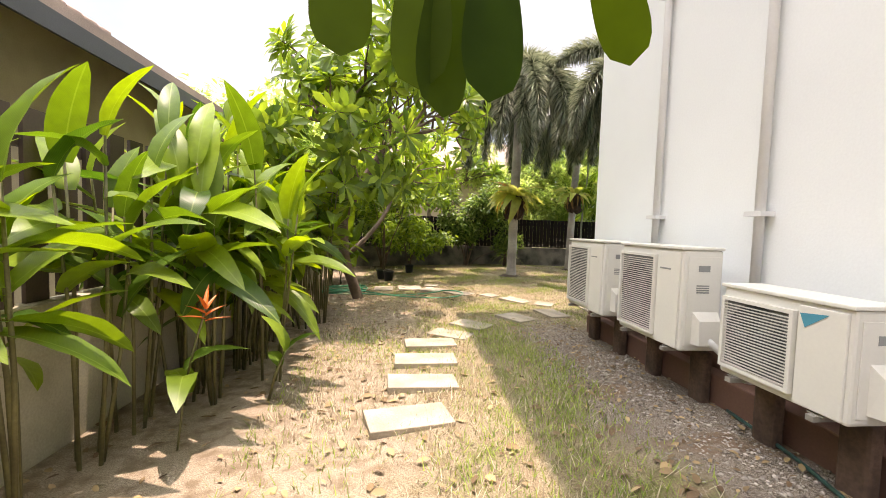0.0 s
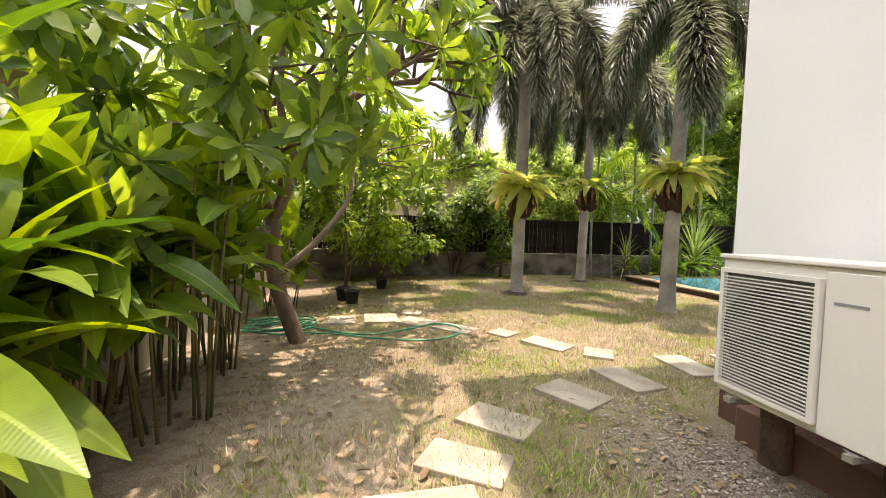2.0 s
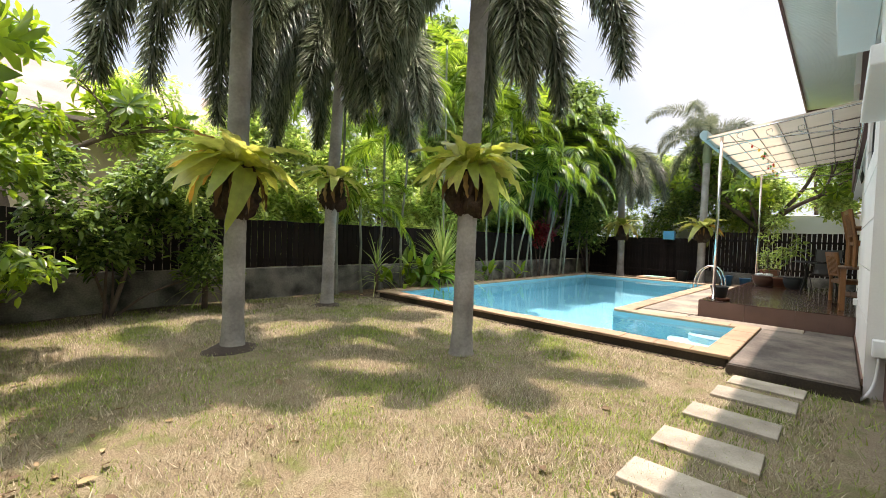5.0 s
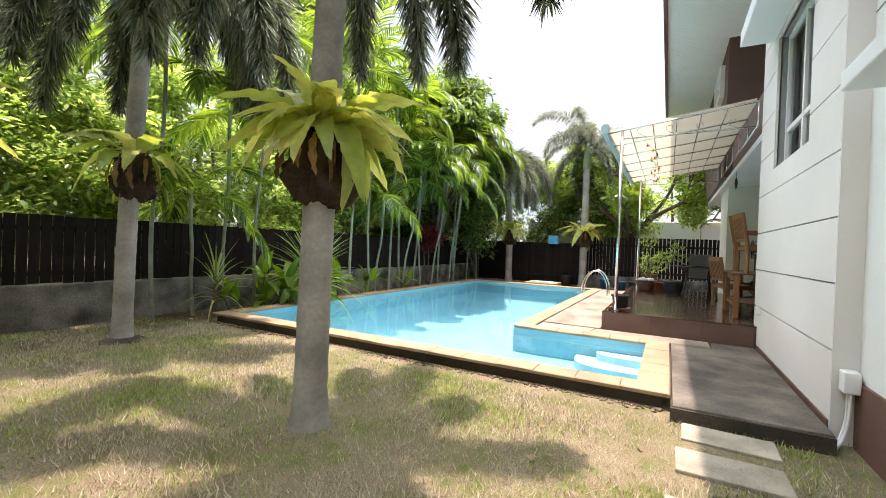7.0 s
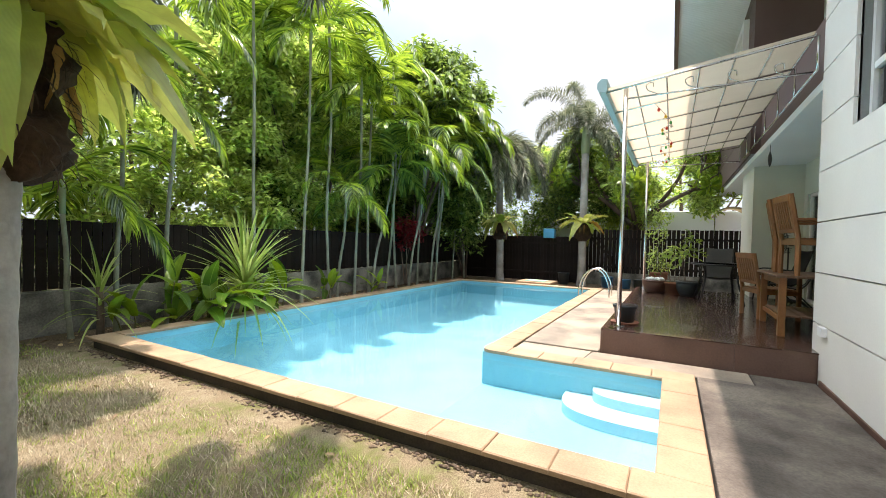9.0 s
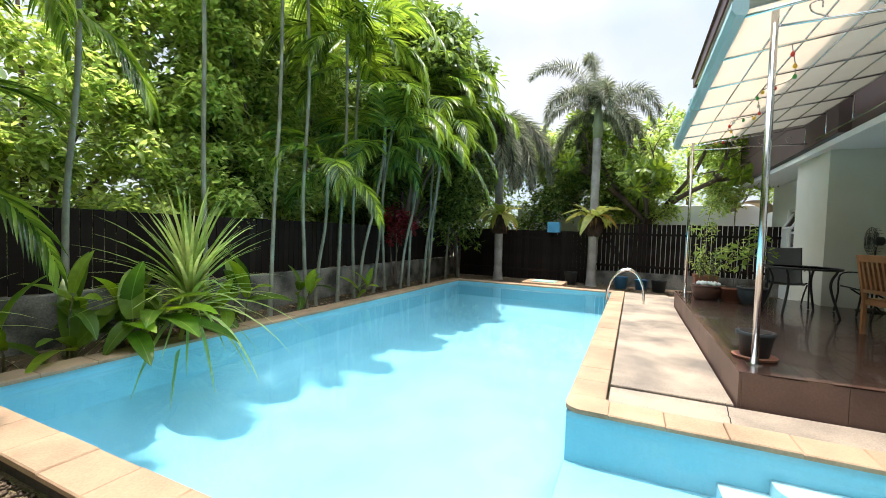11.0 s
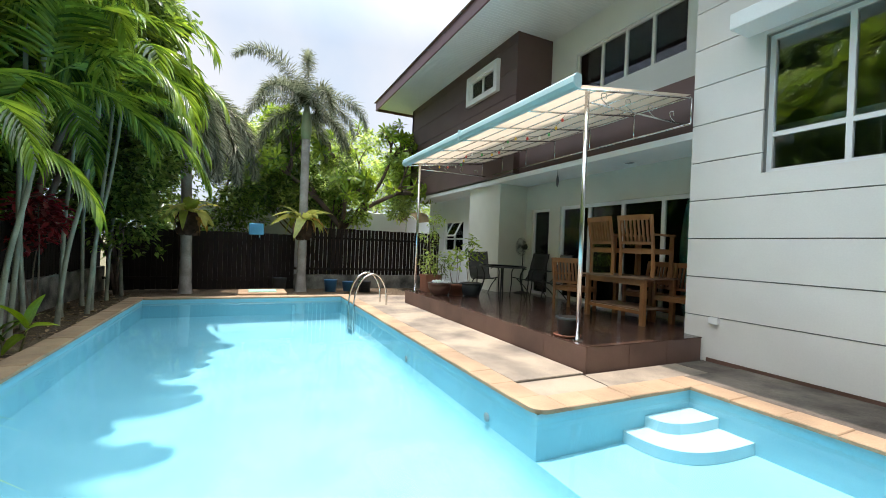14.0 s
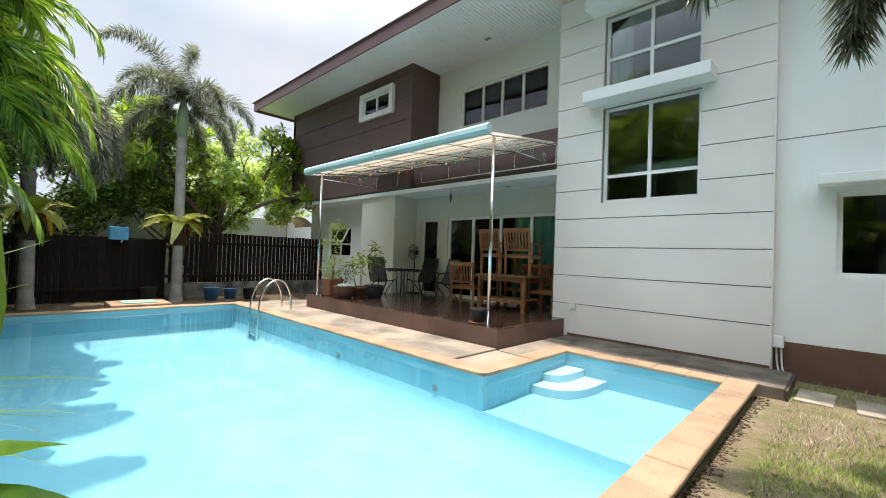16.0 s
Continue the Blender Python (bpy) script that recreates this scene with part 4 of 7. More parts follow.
def foxtail_palm(label, base, lean, top, r0, r1, fronds, scale=1.0, seed=0, kinds=(1, 2, 0, 2, 1, 3), meshes=None):
    x, y, z = base
    t = thing("foxtail_palm", label, "palm tree", pose(x, y, z), group="foxtail palms")
    rng = random.Random(seed)
    head = Vector((lean[0], lean[1], top))
    part("trunk", ringed_trunk([(0, 0, -0.12), (lean[0] * 0.2, lean[1] * 0.2, top * 0.35), (lean[0] * 0.6, lean[1] * 0.6, top * 0.7), head], (r0, r1), 0.14), M_TRUNK, t, "grey ringed palm trunk", True)
    part("crownshaft", tubed([head - Vector((0, 0, 0.02)), head + Vector((0, 0, 0.25)), head + Vector((0, 0, 0.7)), head + Vector((0, 0, 1.05))], [r1 * 1.1, r1 * 1.25, r1 * 1.0, r1 * 0.4], 12), M_SHAFT, t, "smooth green crownshaft", True)
    for k in range(fronds):
        kind = kinds[k % 6]
        h = k * 137.5 + rng.uniform(-14, 14)
        piece("frond", (meshes or FOX)[kind], t, Matrix.Translation(head + Vector((0, 0, 0.72 + 0.03 * (k % 5)))) @ Matrix.Rotation(radians(h), 4, "Z") @ Matrix.Scale(scale * rng.uniform(0.92, 1.1), 4))
    return t


foxtail_palm("tall foxtail palm with hanging bushy fronds on the lawn", (2.97, 11.1, -0.01), (0.05, 0.0), 4.75, 0.125, 0.12, 15, 1.12, 1)
foxtail_palm("slightly leaning foxtail palm with hanging bushy fronds", (5.40, 13.1, 0), (0.22, 0.05), 4.9, 0.12, 0.11, 14, 1.1, 2)
foxtail_palm("foxtail palm with pale ringed trunk beside the pool", (4.92, 9.2, 0), (0.14, 0.02), 4.35, 0.135, 0.115, 12, 0.95, 5)
foxtail_palm("far foxtail palm with an open feathery crown", (19.3, 9.75, 0), (0.1, 0.0), 4.55, 0.15, 0.125, 14, 1.0, 7, (1, 2, 0, 1, 2, 0), ARCH)
foxtail_palm("far foxtail palm half hidden by the trees", (19.1, 12.66, 0), (-0.1, 0.1), 4.4, 0.15, 0.13, 10, 1.0, 9)
def mound_mesh():
    bm = lathe([(0.36, -0.06), (0.29, 0.0), (0.21, 0.03), (0.15, 0.05)], 22)
    for v in bm.verts:
        v.co *= 1 + 0.35 * noise.noise(v.co * 4.0)
    return bm


soil_m = mesh_of("soil_mound", mound_mesh(), mat("dark_root_soil", (0.10, 0.07, 0.05), 0.95, vary=0.5, bump=0.8), True)
for x, y in ((2.97, 11.1), (5.40, 13.1)):
    mound = piece("soil_mound", soil_m, None, pose(x, y, 0.0, 0, 0, x * 40))
    tagged(mound, "low dark soil mound round a palm trunk", "soil mound", "soil mounds")


# bird's nest ferns tied to the palm trunks
FERN = []
for k, (L, W, d) in enumerate(((0.76, 0.29, 1.3), (0.70, 0.27, 1.9), (0.84, 0.30, 1.0), (0.66, 0.26, 2.3))):
    g = Growth()
    v, f = blade(L, W, d, 0.22, 14, "paddle", 0.10, 0.35 * (-1) ** k)
    g.add(v, f, Matrix.Identity(4))
    FERN.append(g.mesh("fern_leaf", L_FERN, True))


g = Growth()
g.add(*blade(0.75, 0.13, 0.35, 0.5, 9, "paddle", 0.16, 1.2), Matrix.Identity(4))
FERN_DEAD = g.mesh("dead_leaf", leaf_mat("withered_frond", (0.13, 0.07, 0.03), (0.36, 0.22, 0.07), 0.2, 0.7, "object"), True)


def nest_fern(label, at, r, scale, leaves, seed, heading0=0.0):
    rng = random.Random(seed)
    t = thing("birds_nest_fern", label, "fern", pose(*at), group="ferns on palm trunks")
    bm = bmesh.new()
    prof = [(r + 0.01, -0.58), (r + 0.07, -0.53), (r + 0.15, -0.44), (r + 0.12, -0.30), (r + 0.10, -0.14), (r + 0.09, 0.02), (r + 0.02, 0.08)]
    sides = 40
    prof = [(q0 + (q1 - q0) * i / 4, z0 + (z1 - z0) * i / 4) for (q0, z0), (q1, z1) in zip(prof, prof[1:]) for i in range(4)]
    rough_r = lambda q, a, z: q - 0.03 + 0.13 * noise.noise(Vector((math.cos(a) * 2.2, math.sin(a) * 2.2, z * 5 + seed))) + 0.055 * noise.noise(Vector((math.cos(a) * 9, math.sin(a) * 9, z * 22 + seed)))
    rings = [[bm.verts.new((rough_r(q, a, z) * math.cos(a), rough_r(q, a, z) * math.sin(a), z)) for a in [2 * math.pi * k / sides for k in range(sides)]] for q, z in prof]
    for a, b in zip(rings, rings[1:]):
        for k in range(sides):
            bm.faces.new((a[k], a[(k + 1) % sides], b[(k + 1) % sides], b[k]))
    part("root_mass", bm, M_ROOT, t, "dark fibrous root mass", True)
    g = Growth()
    v, f = blade(1, 1, 1.2, 0.0, 3, "spike")
    for k in range(220):
        h = rng.uniform(0, 360)
        p = Vector((0, r + 0.10, rng.uniform(-0.48, 0.0)))
        g.add(v, f, Matrix.Rotation(radians(h), 4, "Z") @ Matrix.Translation(p) @ Matrix.Rotation(radians(rng.uniform(-70, 10)), 4, "X") @ Matrix.Diagonal((0.012, rng.uniform(0.1, 0.22), 0.15, 1)))
    root = new("root_fringe", g.mesh("root_fringe", M_ROOT))
    root.parent = t
    tagged(root, "frayed brown roots", kind="stuff")
    for k in range(9):
        m = Matrix.Rotation(radians(k * 97.0 + seed * 31), 4, "Z") @ Matrix.Translation((0, r + 0.11, -0.02 - 0.03 * (k % 3))) @ Matrix.Rotation(radians(rng.uniform(-95, -62)), 4, "X") @ Matrix.Rotation(radians(rng.uniform(-40, 40)), 4, "Y") @ Matrix.Scale(scale * rng.uniform(0.45, 0.75), 4)
        piece("dead_leaf", FERN_DEAD, t, m, "withered brown hanging frond")
    for k in range(leaves):
        h = heading0 + k * 137.5 + rng.uniform(-10, 10)
        up = 74 - 84 * (k / leaves) ** 0.9 + rng.uniform(-8, 8)
        m = Matrix.Rotation(radians(h), 4, "Z") @ Matrix.Translation((0, r + 0.03, 0.02 + 0.06 * (1 - k / leaves))) @ Matrix.Rotation(radians(up), 4, "X") @ Matrix.Rotation(radians(rng.uniform(-20, 20)), 4, "Y") @ Matrix.Scale(scale * rng.uniform(0.75, 1.15), 4)
        piece("fern_leaf", FERN[k % 4], t, m)


nest_fern("yellow-green bird's nest fern on a palm trunk by the pool", (4.97, 9.2, 2.22), 0.12, 0.74, 52, 3)
nest_fern("large pale bird's nest fern wrapped round a palm trunk", (2.99, 11.1, 2.1), 0.12, 0.95, 30, 4, 60)
nest_fern("drooping bird's nest fern on a leaning palm trunk", (5.49, 13.1, 2.4), 0.115, 0.85, 16, 6)
nest_fern("drooping pale fern on a far palm trunk", (19.32, 9.75, 2.1), 0.15, 1.0, 16, 8)
nest_fern("drooping pale fern on a far palm trunk in shade", (19.07, 12.66, 2.1), 0.14, 1.05, 16, 10)

# slender clustering palms along the far side of the pool
FEATH = [feather_frond(11, 48, 120, 1.9, 27, 0.54, 0.060, None, 0.85), feather_frond(12, 20, 95, 1.9, 27, 0.54, 0.060, None, 0.8), feather_frond(13, -8, 65, 1.8, 26, 0.52, 0.060, None, 0.8), feather_frond(14, 72, 110, 1.7, 25, 0.5, 0.058, None, 0.8)]


def slim_palm(base, head, r, fronds, scale, seed):
    rng = random.Random(seed)
    t = thing("slender_palm", "slender feather palm with a thin pale cane in the bed", "palm tree", pose(*base), group="slender palms")
    hd = Vector(head) - Vector(base)
    part("trunk", ringed_trunk([(0, 0, -0.08), hd * 0.33 + Vector((0.06 * rng.uniform(-1, 1), 0.04, 0)), hd * 0.66 + Vector((0.08 * rng.uniform(-1, 1), 0, 0)), hd], (r * 1.15, r * 0.85), 0.16, 8), M_SLIMTRUNK, t, "", True)
    part("crownshaft", tubed([hd, hd + Vector((0, 0, 0.3)), hd + Vector((0, 0, 0.5))], [r * 0.95, r * 1.1, r * 0.4], 8), M_SHAFT, t, "", True)
    for k in range(fronds):
        piece("frond", FEATH[(k * 3 + seed) % 4], t, Matrix.Translation(hd + Vector((0, 0, 0.32))) @ Matrix.Rotation(radians(k * 137.5 + rng.uniform(-15, 15) + seed * 40), 4, "Z") @ Matrix.Scale(scale * rng.uniform(0.85, 1.12), 4))


for k, (x, y, dx, dy, h, s) in enumerate(((10.85, 14.05, 0.25, 0.1, 5.6, 1.1), (11.75, 14.1, -0.15, 0.0, 6.2, 1.1), (12.45, 13.95, 0.2, 0.05, 5.0, 1.05), (13.05, 13.9, 0.65, -0.15, 3.15, 1.15), (13.2, 14.1, 0.1, 0.1, 4.6, 1.1),
                                          (15.6, 14.1, 0.15, -0.1, 4.6, 1.2), (16.4, 13.9, 0.3, -0.2, 4.9, 1.2), (17.8, 14.0, 0.3, -0.2, 4.3, 1.2), (14.6, 14.2, -0.2, 0.1, 5.9, 1.1), (17.0, 14.2, 0.2, 0, 5.6, 1.15), (18.6, 13.9, 0.0, 0.1, 5.0, 1.15),
                                          (6.95, 14.15, -0.1, 0.0, 1.7, 0.95), (7.45, 14.1, 0.1, 0.1, 3.4, 0.95), (8.2, 14.2, 0.1, 0, 4.8, 1.0), (6.3, 14.2, 0.15, 0.1, 4.9, 0.95), (14.0, 14.15, 0.5, -0.1, 3.9, 1.1), (9.9, 14.25, -0.1, 0.1, 6.4, 1.05), (14.8, 13.9, 0.3, -0.35, 3.4, 1.1), (16.0, 13.85, 0.1, -0.4, 3.9, 1.15), (12.0, 14.1, 0.15, -0.1, 2.3, 0.85))):
    slim_palm((x, y, 0), (x + dx, y + dy, h), 0.035, 9, s, k)


# broadleaf trees and bushes
def hexleaf(L=1.0, W=0.42):
    v = [(0, 0, 0), (-W * 0.45, L * 0.3, 0.05), (W * 0.45, L * 0.3, 0.05), (-W * 0.42, L * 0.7, 0.02), (W * 0.42, L * 0.7, 0.02), (0, L, -0.10), (0, L * 0.5, -0.03)]
    f = [(0, 6, 1, 1), (0, 2, 6, 6), (1, 6, 3, 3), (2, 4, 6, 6), (3, 6, 5, 5), (6, 4, 5, 5)]
    return v, [q[:3] for q in f]


def leafy(rng, clumps, count, size, hang=0.0):
    """Leaves strewn over uneven clumps: most on the outside, in twigs of five."""
    g = Growth()
    v, f = hexleaf()
    w = [c[3] ** 2 for c in clumps]
    for i in range(count // 5):
        cx, cy, cz, r = rng.choices(clumps, w)[0]
        d = Vector((rng.gauss(0, 1), rng.gauss(0, 1), rng.gauss(0, 0.8))).normalized()
        p = Vector((cx, cy, cz)) + d * r * rng.uniform(0.55, 1.08) * (0.8 + 0.4 * noise.noise(d * 2.3 + Vector((cx, cy, cz))))
        for k in range(5):
            q = p + Vector((rng.uniform(-1, 1), rng.uniform(-1, 1), rng.uniform(-1, 1))) * size * 0.8
            s = size * rng.uniform(0.7, 1.25)
            h = math.degrees(math.atan2(-d.x, d.y)) + rng.uniform(-80, 80)
            g.add(v, f, Matrix.Translation(q) @ Matrix.Rotation(radians(h), 4, "Z") @ Matrix.Rotation(radians(rng.uniform(-60, 35) - hang), 4, "X") @ Matrix.Rotation(radians(rng.uniform(-35, 35)), 4, "Y") @ Matrix.Scale(s, 4))
    return g


def broadleaf(name, label, category, base, clumps, count, size, material, stems, seed, r=0.08, hang=0.0, group=""):
    rng = random.Random(seed)
    t = thing(name, label, category, pose(*base), group)
    b = Vector(base)
    loc = [(c[0] - b.x, c[1] - b.y, c[2] - b.z, c[3]) for c in clumps]
    for k in range(stems):
        c = Vector(loc[k % len(loc)][:3])
        side = Vector((rng.uniform(-1, 1), rng.uniform(-1, 1), 0)) * 0.12
        pts = bow([side * 0.5 + Vector((0, 0, -0.05)), side + c * 0.3 + Vector((0, 0, c.z * 0.1)), c * 0.7 + side, c + Vector((0, 0, loc[k % len(loc)][3] * 0.4))], 4)
        part("trunk" if k == 0 else "limb", tubed(pts, [max(0.008, r * (1 - 0.8 * i / len(pts))) * (1 if k == 0 else 0.6) for i in range(len(pts))], 7), M_BARK, t, "", True)
    cr = new("crown", leafy(rng, loc, count, size, hang).mesh("crown", material))
    cr.parent = t
    return t


def spread(rng, n, x0, x1, y0, y1, z0, z1, r0, r1):
    return [(rng.uniform(x0, x1), rng.uniform(y0, y1), rng.uniform(z0, z1), rng.uniform(r0, r1)) for _ in range(n)]


def leaning(clumps, z0, k):
    """A crown whose front leans back with height."""
    return [(x, y + max(0.0, z - z0) * k, z, r) for x, y, z, r in clumps]


rg, rg_tall = random.Random(21), random.Random(22)
broadleaf("mango_tree", "tall dense dark green tree behind the fence", "tree", (12.6, 17.2, 0), leaning(spread(rg, 64, 11.2, 17.2, 15.8, 17.0, 2.2, 9.4, 0.5, 1.1), 3.0, 0.3), 40000, 0.25, L_DARK, 6, 1, 0.2, 15)
broadleaf("mango_tree", "dense dark green tree in the far garden corner", "tree", (17.5, 16.8, 0), spread(rg, 26, 15.8, 20.5, 15.6, 17.6, 1.4, 7.0, 0.8, 1.4), 20000, 0.22, L_DARK, 5, 2, 0.16, 15)
broadleaf("mango_tree", "tall dark green tree rising over the slender palms", "tree", (17.0, 15.3, 0), spread(rg_tall, 13, 15.2, 18.6, 13.3, 15.4, 4.6, 6.6, 0.7, 1.1) + spread(rg_tall, 7, 15.6, 17.4, 13.6, 15.0, 6.6, 8.0, 0.6, 0.9), 15000, 0.24, L_DARK, 6, 19, 0.13, 13)
broadleaf("shrub_tree", "light green bushy tree over the dark fence", "tree", (8.4, 15.8, 0), leaning(spread(rg, 100, 4.6, 12.6, 14.95, 15.7, 1.2, 6.2, 0.28, 0.62), 1.2, 0.36), 40000, 0.15, L_BUSH, 6, 3, 0.09)
broadleaf("shrub_tree", "light green bush with small leaves by the fence", "tree", (4.4, 16.0, 0), leaning(spread(rg, 44, 2.2, 6.4, 15.0, 15.8, 1.0, 4.4, 0.3, 0.65), 1.2, 0.36), 20000, 0.13, L_BUSH, 5, 4, 0.08)
broadleaf("shrub_tree", "tall pale green tree with small leaves over the fence", "tree", (12.8, 15.4, 0), leaning(spread(random.Random(64), 84, 10.6, 14.6, 14.95, 15.4, 1.5, 7.4, 0.25, 0.6), 1.5, 0.16), 30000, 0.16, L_BUSH, 6, 44, 0.07)
broadleaf("hedge_shrub", "dark leafy shrub against the boundary wall", "shrub", (2.2, 14.1, 0), spread(rg, 12, 0.6, 3.8, 13.8, 14.5, 0.6, 2.5, 0.35, 0.65), 9000, 0.14, L_DARK, 5, 5, 0.04)
broadleaf("hedge_shrub", "dark shrub by the low wall under the palms", "shrub", (-0.6, 14.0, -0.1), spread(rg, 10, -1.9, 0.5, 13.4, 14.5, 0.5, 2.8, 0.4, 0.75), 8000, 0.14, L_DARK, 5, 6, 0.04)
broadleaf("shade_tree", "leafy tree filling the dark fence corner", "tree", (19.0, 14.1, 0), spread(rg, 16, 17.6, 19.6, 13.3, 14.6, 0.9, 4.8, 0.5, 0.95), 11000, 0.17, L_DARK, 5, 7, 0.07)
broadleaf("red_shrub", "dark red leafed shrub behind the slender palms", "shrub", (15.4, 14.35, 0), spread(rg, 6, 14.7, 16.1, 14.3, 14.45, 1.3, 2.0, 0.2, 0.35), 700, 0.16, L_RED, 3, 8, 0.03)
broadleaf("shade_tree", "leafy tree beyond the west fence", "tree", (-3.4, 12.2, -0.1), spread(rg, 22, -5.0, -2.4, 9.0, 16.5, 1.4, 4.6, 0.6, 1.0), 15000, 0.16, L_BUSH, 5, 9, 0.1)
broadleaf("potted_shrub", "tall bright green shrub in a dark pot", "shrub", (-0.46, 11.06, 0.1), spread(rg, 26, -1.7, 0.4, 10.2, 12.0, 0.8, 4.0, 0.2, 0.42), 4200, 0.18, L_PLUM, 4, 10, 0.03, 10)
broadleaf("potted_shrub", "bright green shrub in a dark plastic pot", "shrub", (0.25, 12.36, 0.1), spread(rg, 20, -0.6, 1.3, 11.9, 13.2, 0.7, 3.2, 0.2, 0.4), 3600, 0.17, L_PLUM, 4, 11, 0.03, 10)

broadleaf("shade_tree", "tall leafy trees beyond the far fence", "tree", (22.5, 13.0, 0), spread(rg, 30, 20.8, 24.0, 9.6, 16.5, 1.6, 5.6, 0.7, 1.2), 24000, 0.17, L_DARK, 6, 13, 0.14)
broadleaf("shade_tree", "leafy trees behind the neighbouring wall", "tree", (25.0, 6.5, 0), spread(rg, 18, 23.5, 26.0, 3.0, 10.0, 3.2, 5.2, 0.7, 1.1), 9000, 0.2, L_BUSH, 5, 14, 0.12)
broadleaf("plumeria_tree", "dense sunlit tree crown behind the picket fence", "tree", (21.2, 8.6, 0), spread(rg, 34, 20.7, 22.0, 4.9, 12.2, 2.3, 5.2, 0.45, 0.8), 24000, 0.16, L_BUSH, 6, 17, 0.08)
far_g = leafy(random.Random(77), spread(rg, 90, -14.0, 30.0, 22.0, 27.0, 1.0, 6.5, 1.4, 2.4), 36000, 0.42)
tagged(new("woodland", far_g.mesh("woodland", L_DARK)), "dense distant greenery behind the gardens", "trees", kind="stuff")


# plumeria: forking grey limbs with rosettes of long leaves at the tips
def plumeria(label, base, limbs, seed, leaf=0.34, per=14, depth=2, spreadr=0.85, limb_r=0.07):
    rng = random.Random(seed)
    t = thing("plumeria_tree", label, "tree", pose(*base), group="plumeria trees")
    g = Growth()
    v, f = blade(1.0, 0.34, 0.45, 0.22, 4, "obovate")

    def rosette(p, way):
        for k in range(per):
            h = k * 137.5 + rng.uniform(-12, 12)
            m = Matrix.Translation(p - way * 0.05 * rng.random()) @ way.to_track_quat("Z", "Y").to_matrix().to_4x4() @ Matrix.Rotation(radians(h), 4, "Z") @ Matrix.Rotation(radians(rng.uniform(-12, 48)), 4, "X") @ Matrix.Rotation(radians(rng.uniform(-15, 15)), 4, "Y") @ Matrix.Scale(leaf * rng.uniform(0.7, 1.2), 4)
            g.add(v, f, m)

    def fork(p, way, length, r, level):
        q = p + way * length
        mid = p.lerp(q, 0.5) + Vector((rng.uniform(-1, 1), rng.uniform(-1, 1), rng.uniform(-0.3, 0.6))) * length * 0.09
        part("branch", tubed([p, mid, q], [r, r * 0.85, r * 0.7], 7), M_BARK, t, "", True)
        if level == 0:
            rosette(q, way)
            return
        for k in range(rng.choice((2, 3))):
            w = (way + Vector((rng.uniform(-1, 1), rng.uniform(-1, 1), rng.uniform(-0.7, 0.45))) * spreadr).normalized()
            fork(q, w, length * rng.uniform(0.6, 0.9), r * 0.68, level - 1)

    for pts, radii, tips in limbs:
        line = bow(pts, 5)
        part("limb", tubed(line, [radii[0] + (radii[1] - radii[0]) * i / (len(line) - 1) for i in range(len(line))], 10), M_BARK, t, "", True)
        end, way = Vector(pts[-1]), (Vector(pts[-1]) - Vector(pts[-2])).normalized()
        for k in range(tips):
            w = (way * 0.9 + Vector((rng.uniform(-1, 1), rng.uniform(-1, 1), rng.uniform(-0.6, 0.6))) * spreadr).normalized()
            fork(end, w, rng.uniform(0.4, 0.7), radii[1] * 0.75, depth)
    cr = new("crown", g.mesh("crown", L_PLUM))
    cr.parent = t
    return t


plumeria("crooked plumeria tree leaning over the bare soil", (-0.76, 8.2, -0.15), [
    ([(0, 0, -0.1), (-0.16, -0.03, 0.35), (-0.30, -0.05, 0.8), (-0.34, -0.05, 1.5)], (0.105, 0.085), 0),
    ([(-0.34, -0.05, 1.5), (-0.05, -0.1, 2.1), (0.32, 0.0, 2.75), (0.75, 0.1, 3.15)], (0.085, 0.05), 6),
    ([(-0.34, -0.05, 1.5), (-0.5, 0.2, 2.2), (-0.6, 0.5, 2.9)], (0.07, 0.045), 5),
    ([(-0.34, -0.05, 1.5), (-0.45, -0.6, 2.1), (-0.3, -1.3, 2.7)], (0.06, 0.04), 6),
    ([(-0.05, -0.1, 2.1), (-0.2, -0.3, 2.7), (-0.15, -0.5, 3.3)], (0.05, 0.035), 4),
    ([(-0.30, -0.05, 0.8), (0.1, 0.3, 1.2), (0.45, 0.8, 1.75), (0.55, 1.2, 2.3)], (0.05, 0.03), 3),
    ([(-0.34, -0.05, 1.5), (-0.1, -0.7, 1.75), (0.0, -1.3, 2.05)], (0.035, 0.025), 3),
    ([(-0.33, -0.05, 1.3), (-0.6, -0.7, 1.45), (-0.75, -1.3, 1.6)], (0.035, 0.025), 4),
    ([(-0.05, -0.1, 2.1), (0.3, -0.6, 2.4), (0.4, -1.1, 2.8)], (0.035, 0.025), 3),
    ([(0.32, 0.0, 2.75), (0.5, -0.5, 3.1), (0.5, -0.9, 3.5)], (0.035, 0.025), 3),
    ([(-0.34, -0.05, 1.5), (-0.8, -0.5, 1.9), (-1.0, -1.4, 2.2)], (0.05, 0.035), 5),
    ([(-0.30, -0.05, 1.1), (-0.7, 0.4, 1.5), (-0.9, 1.0, 1.9)], (0.045, 0.03), 4),
    ([(-0.45, -0.6, 2.1), (-0.1, -1.2, 2.9), (0.2, -1.6, 3.5)], (0.04, 0.03), 4)], 5)
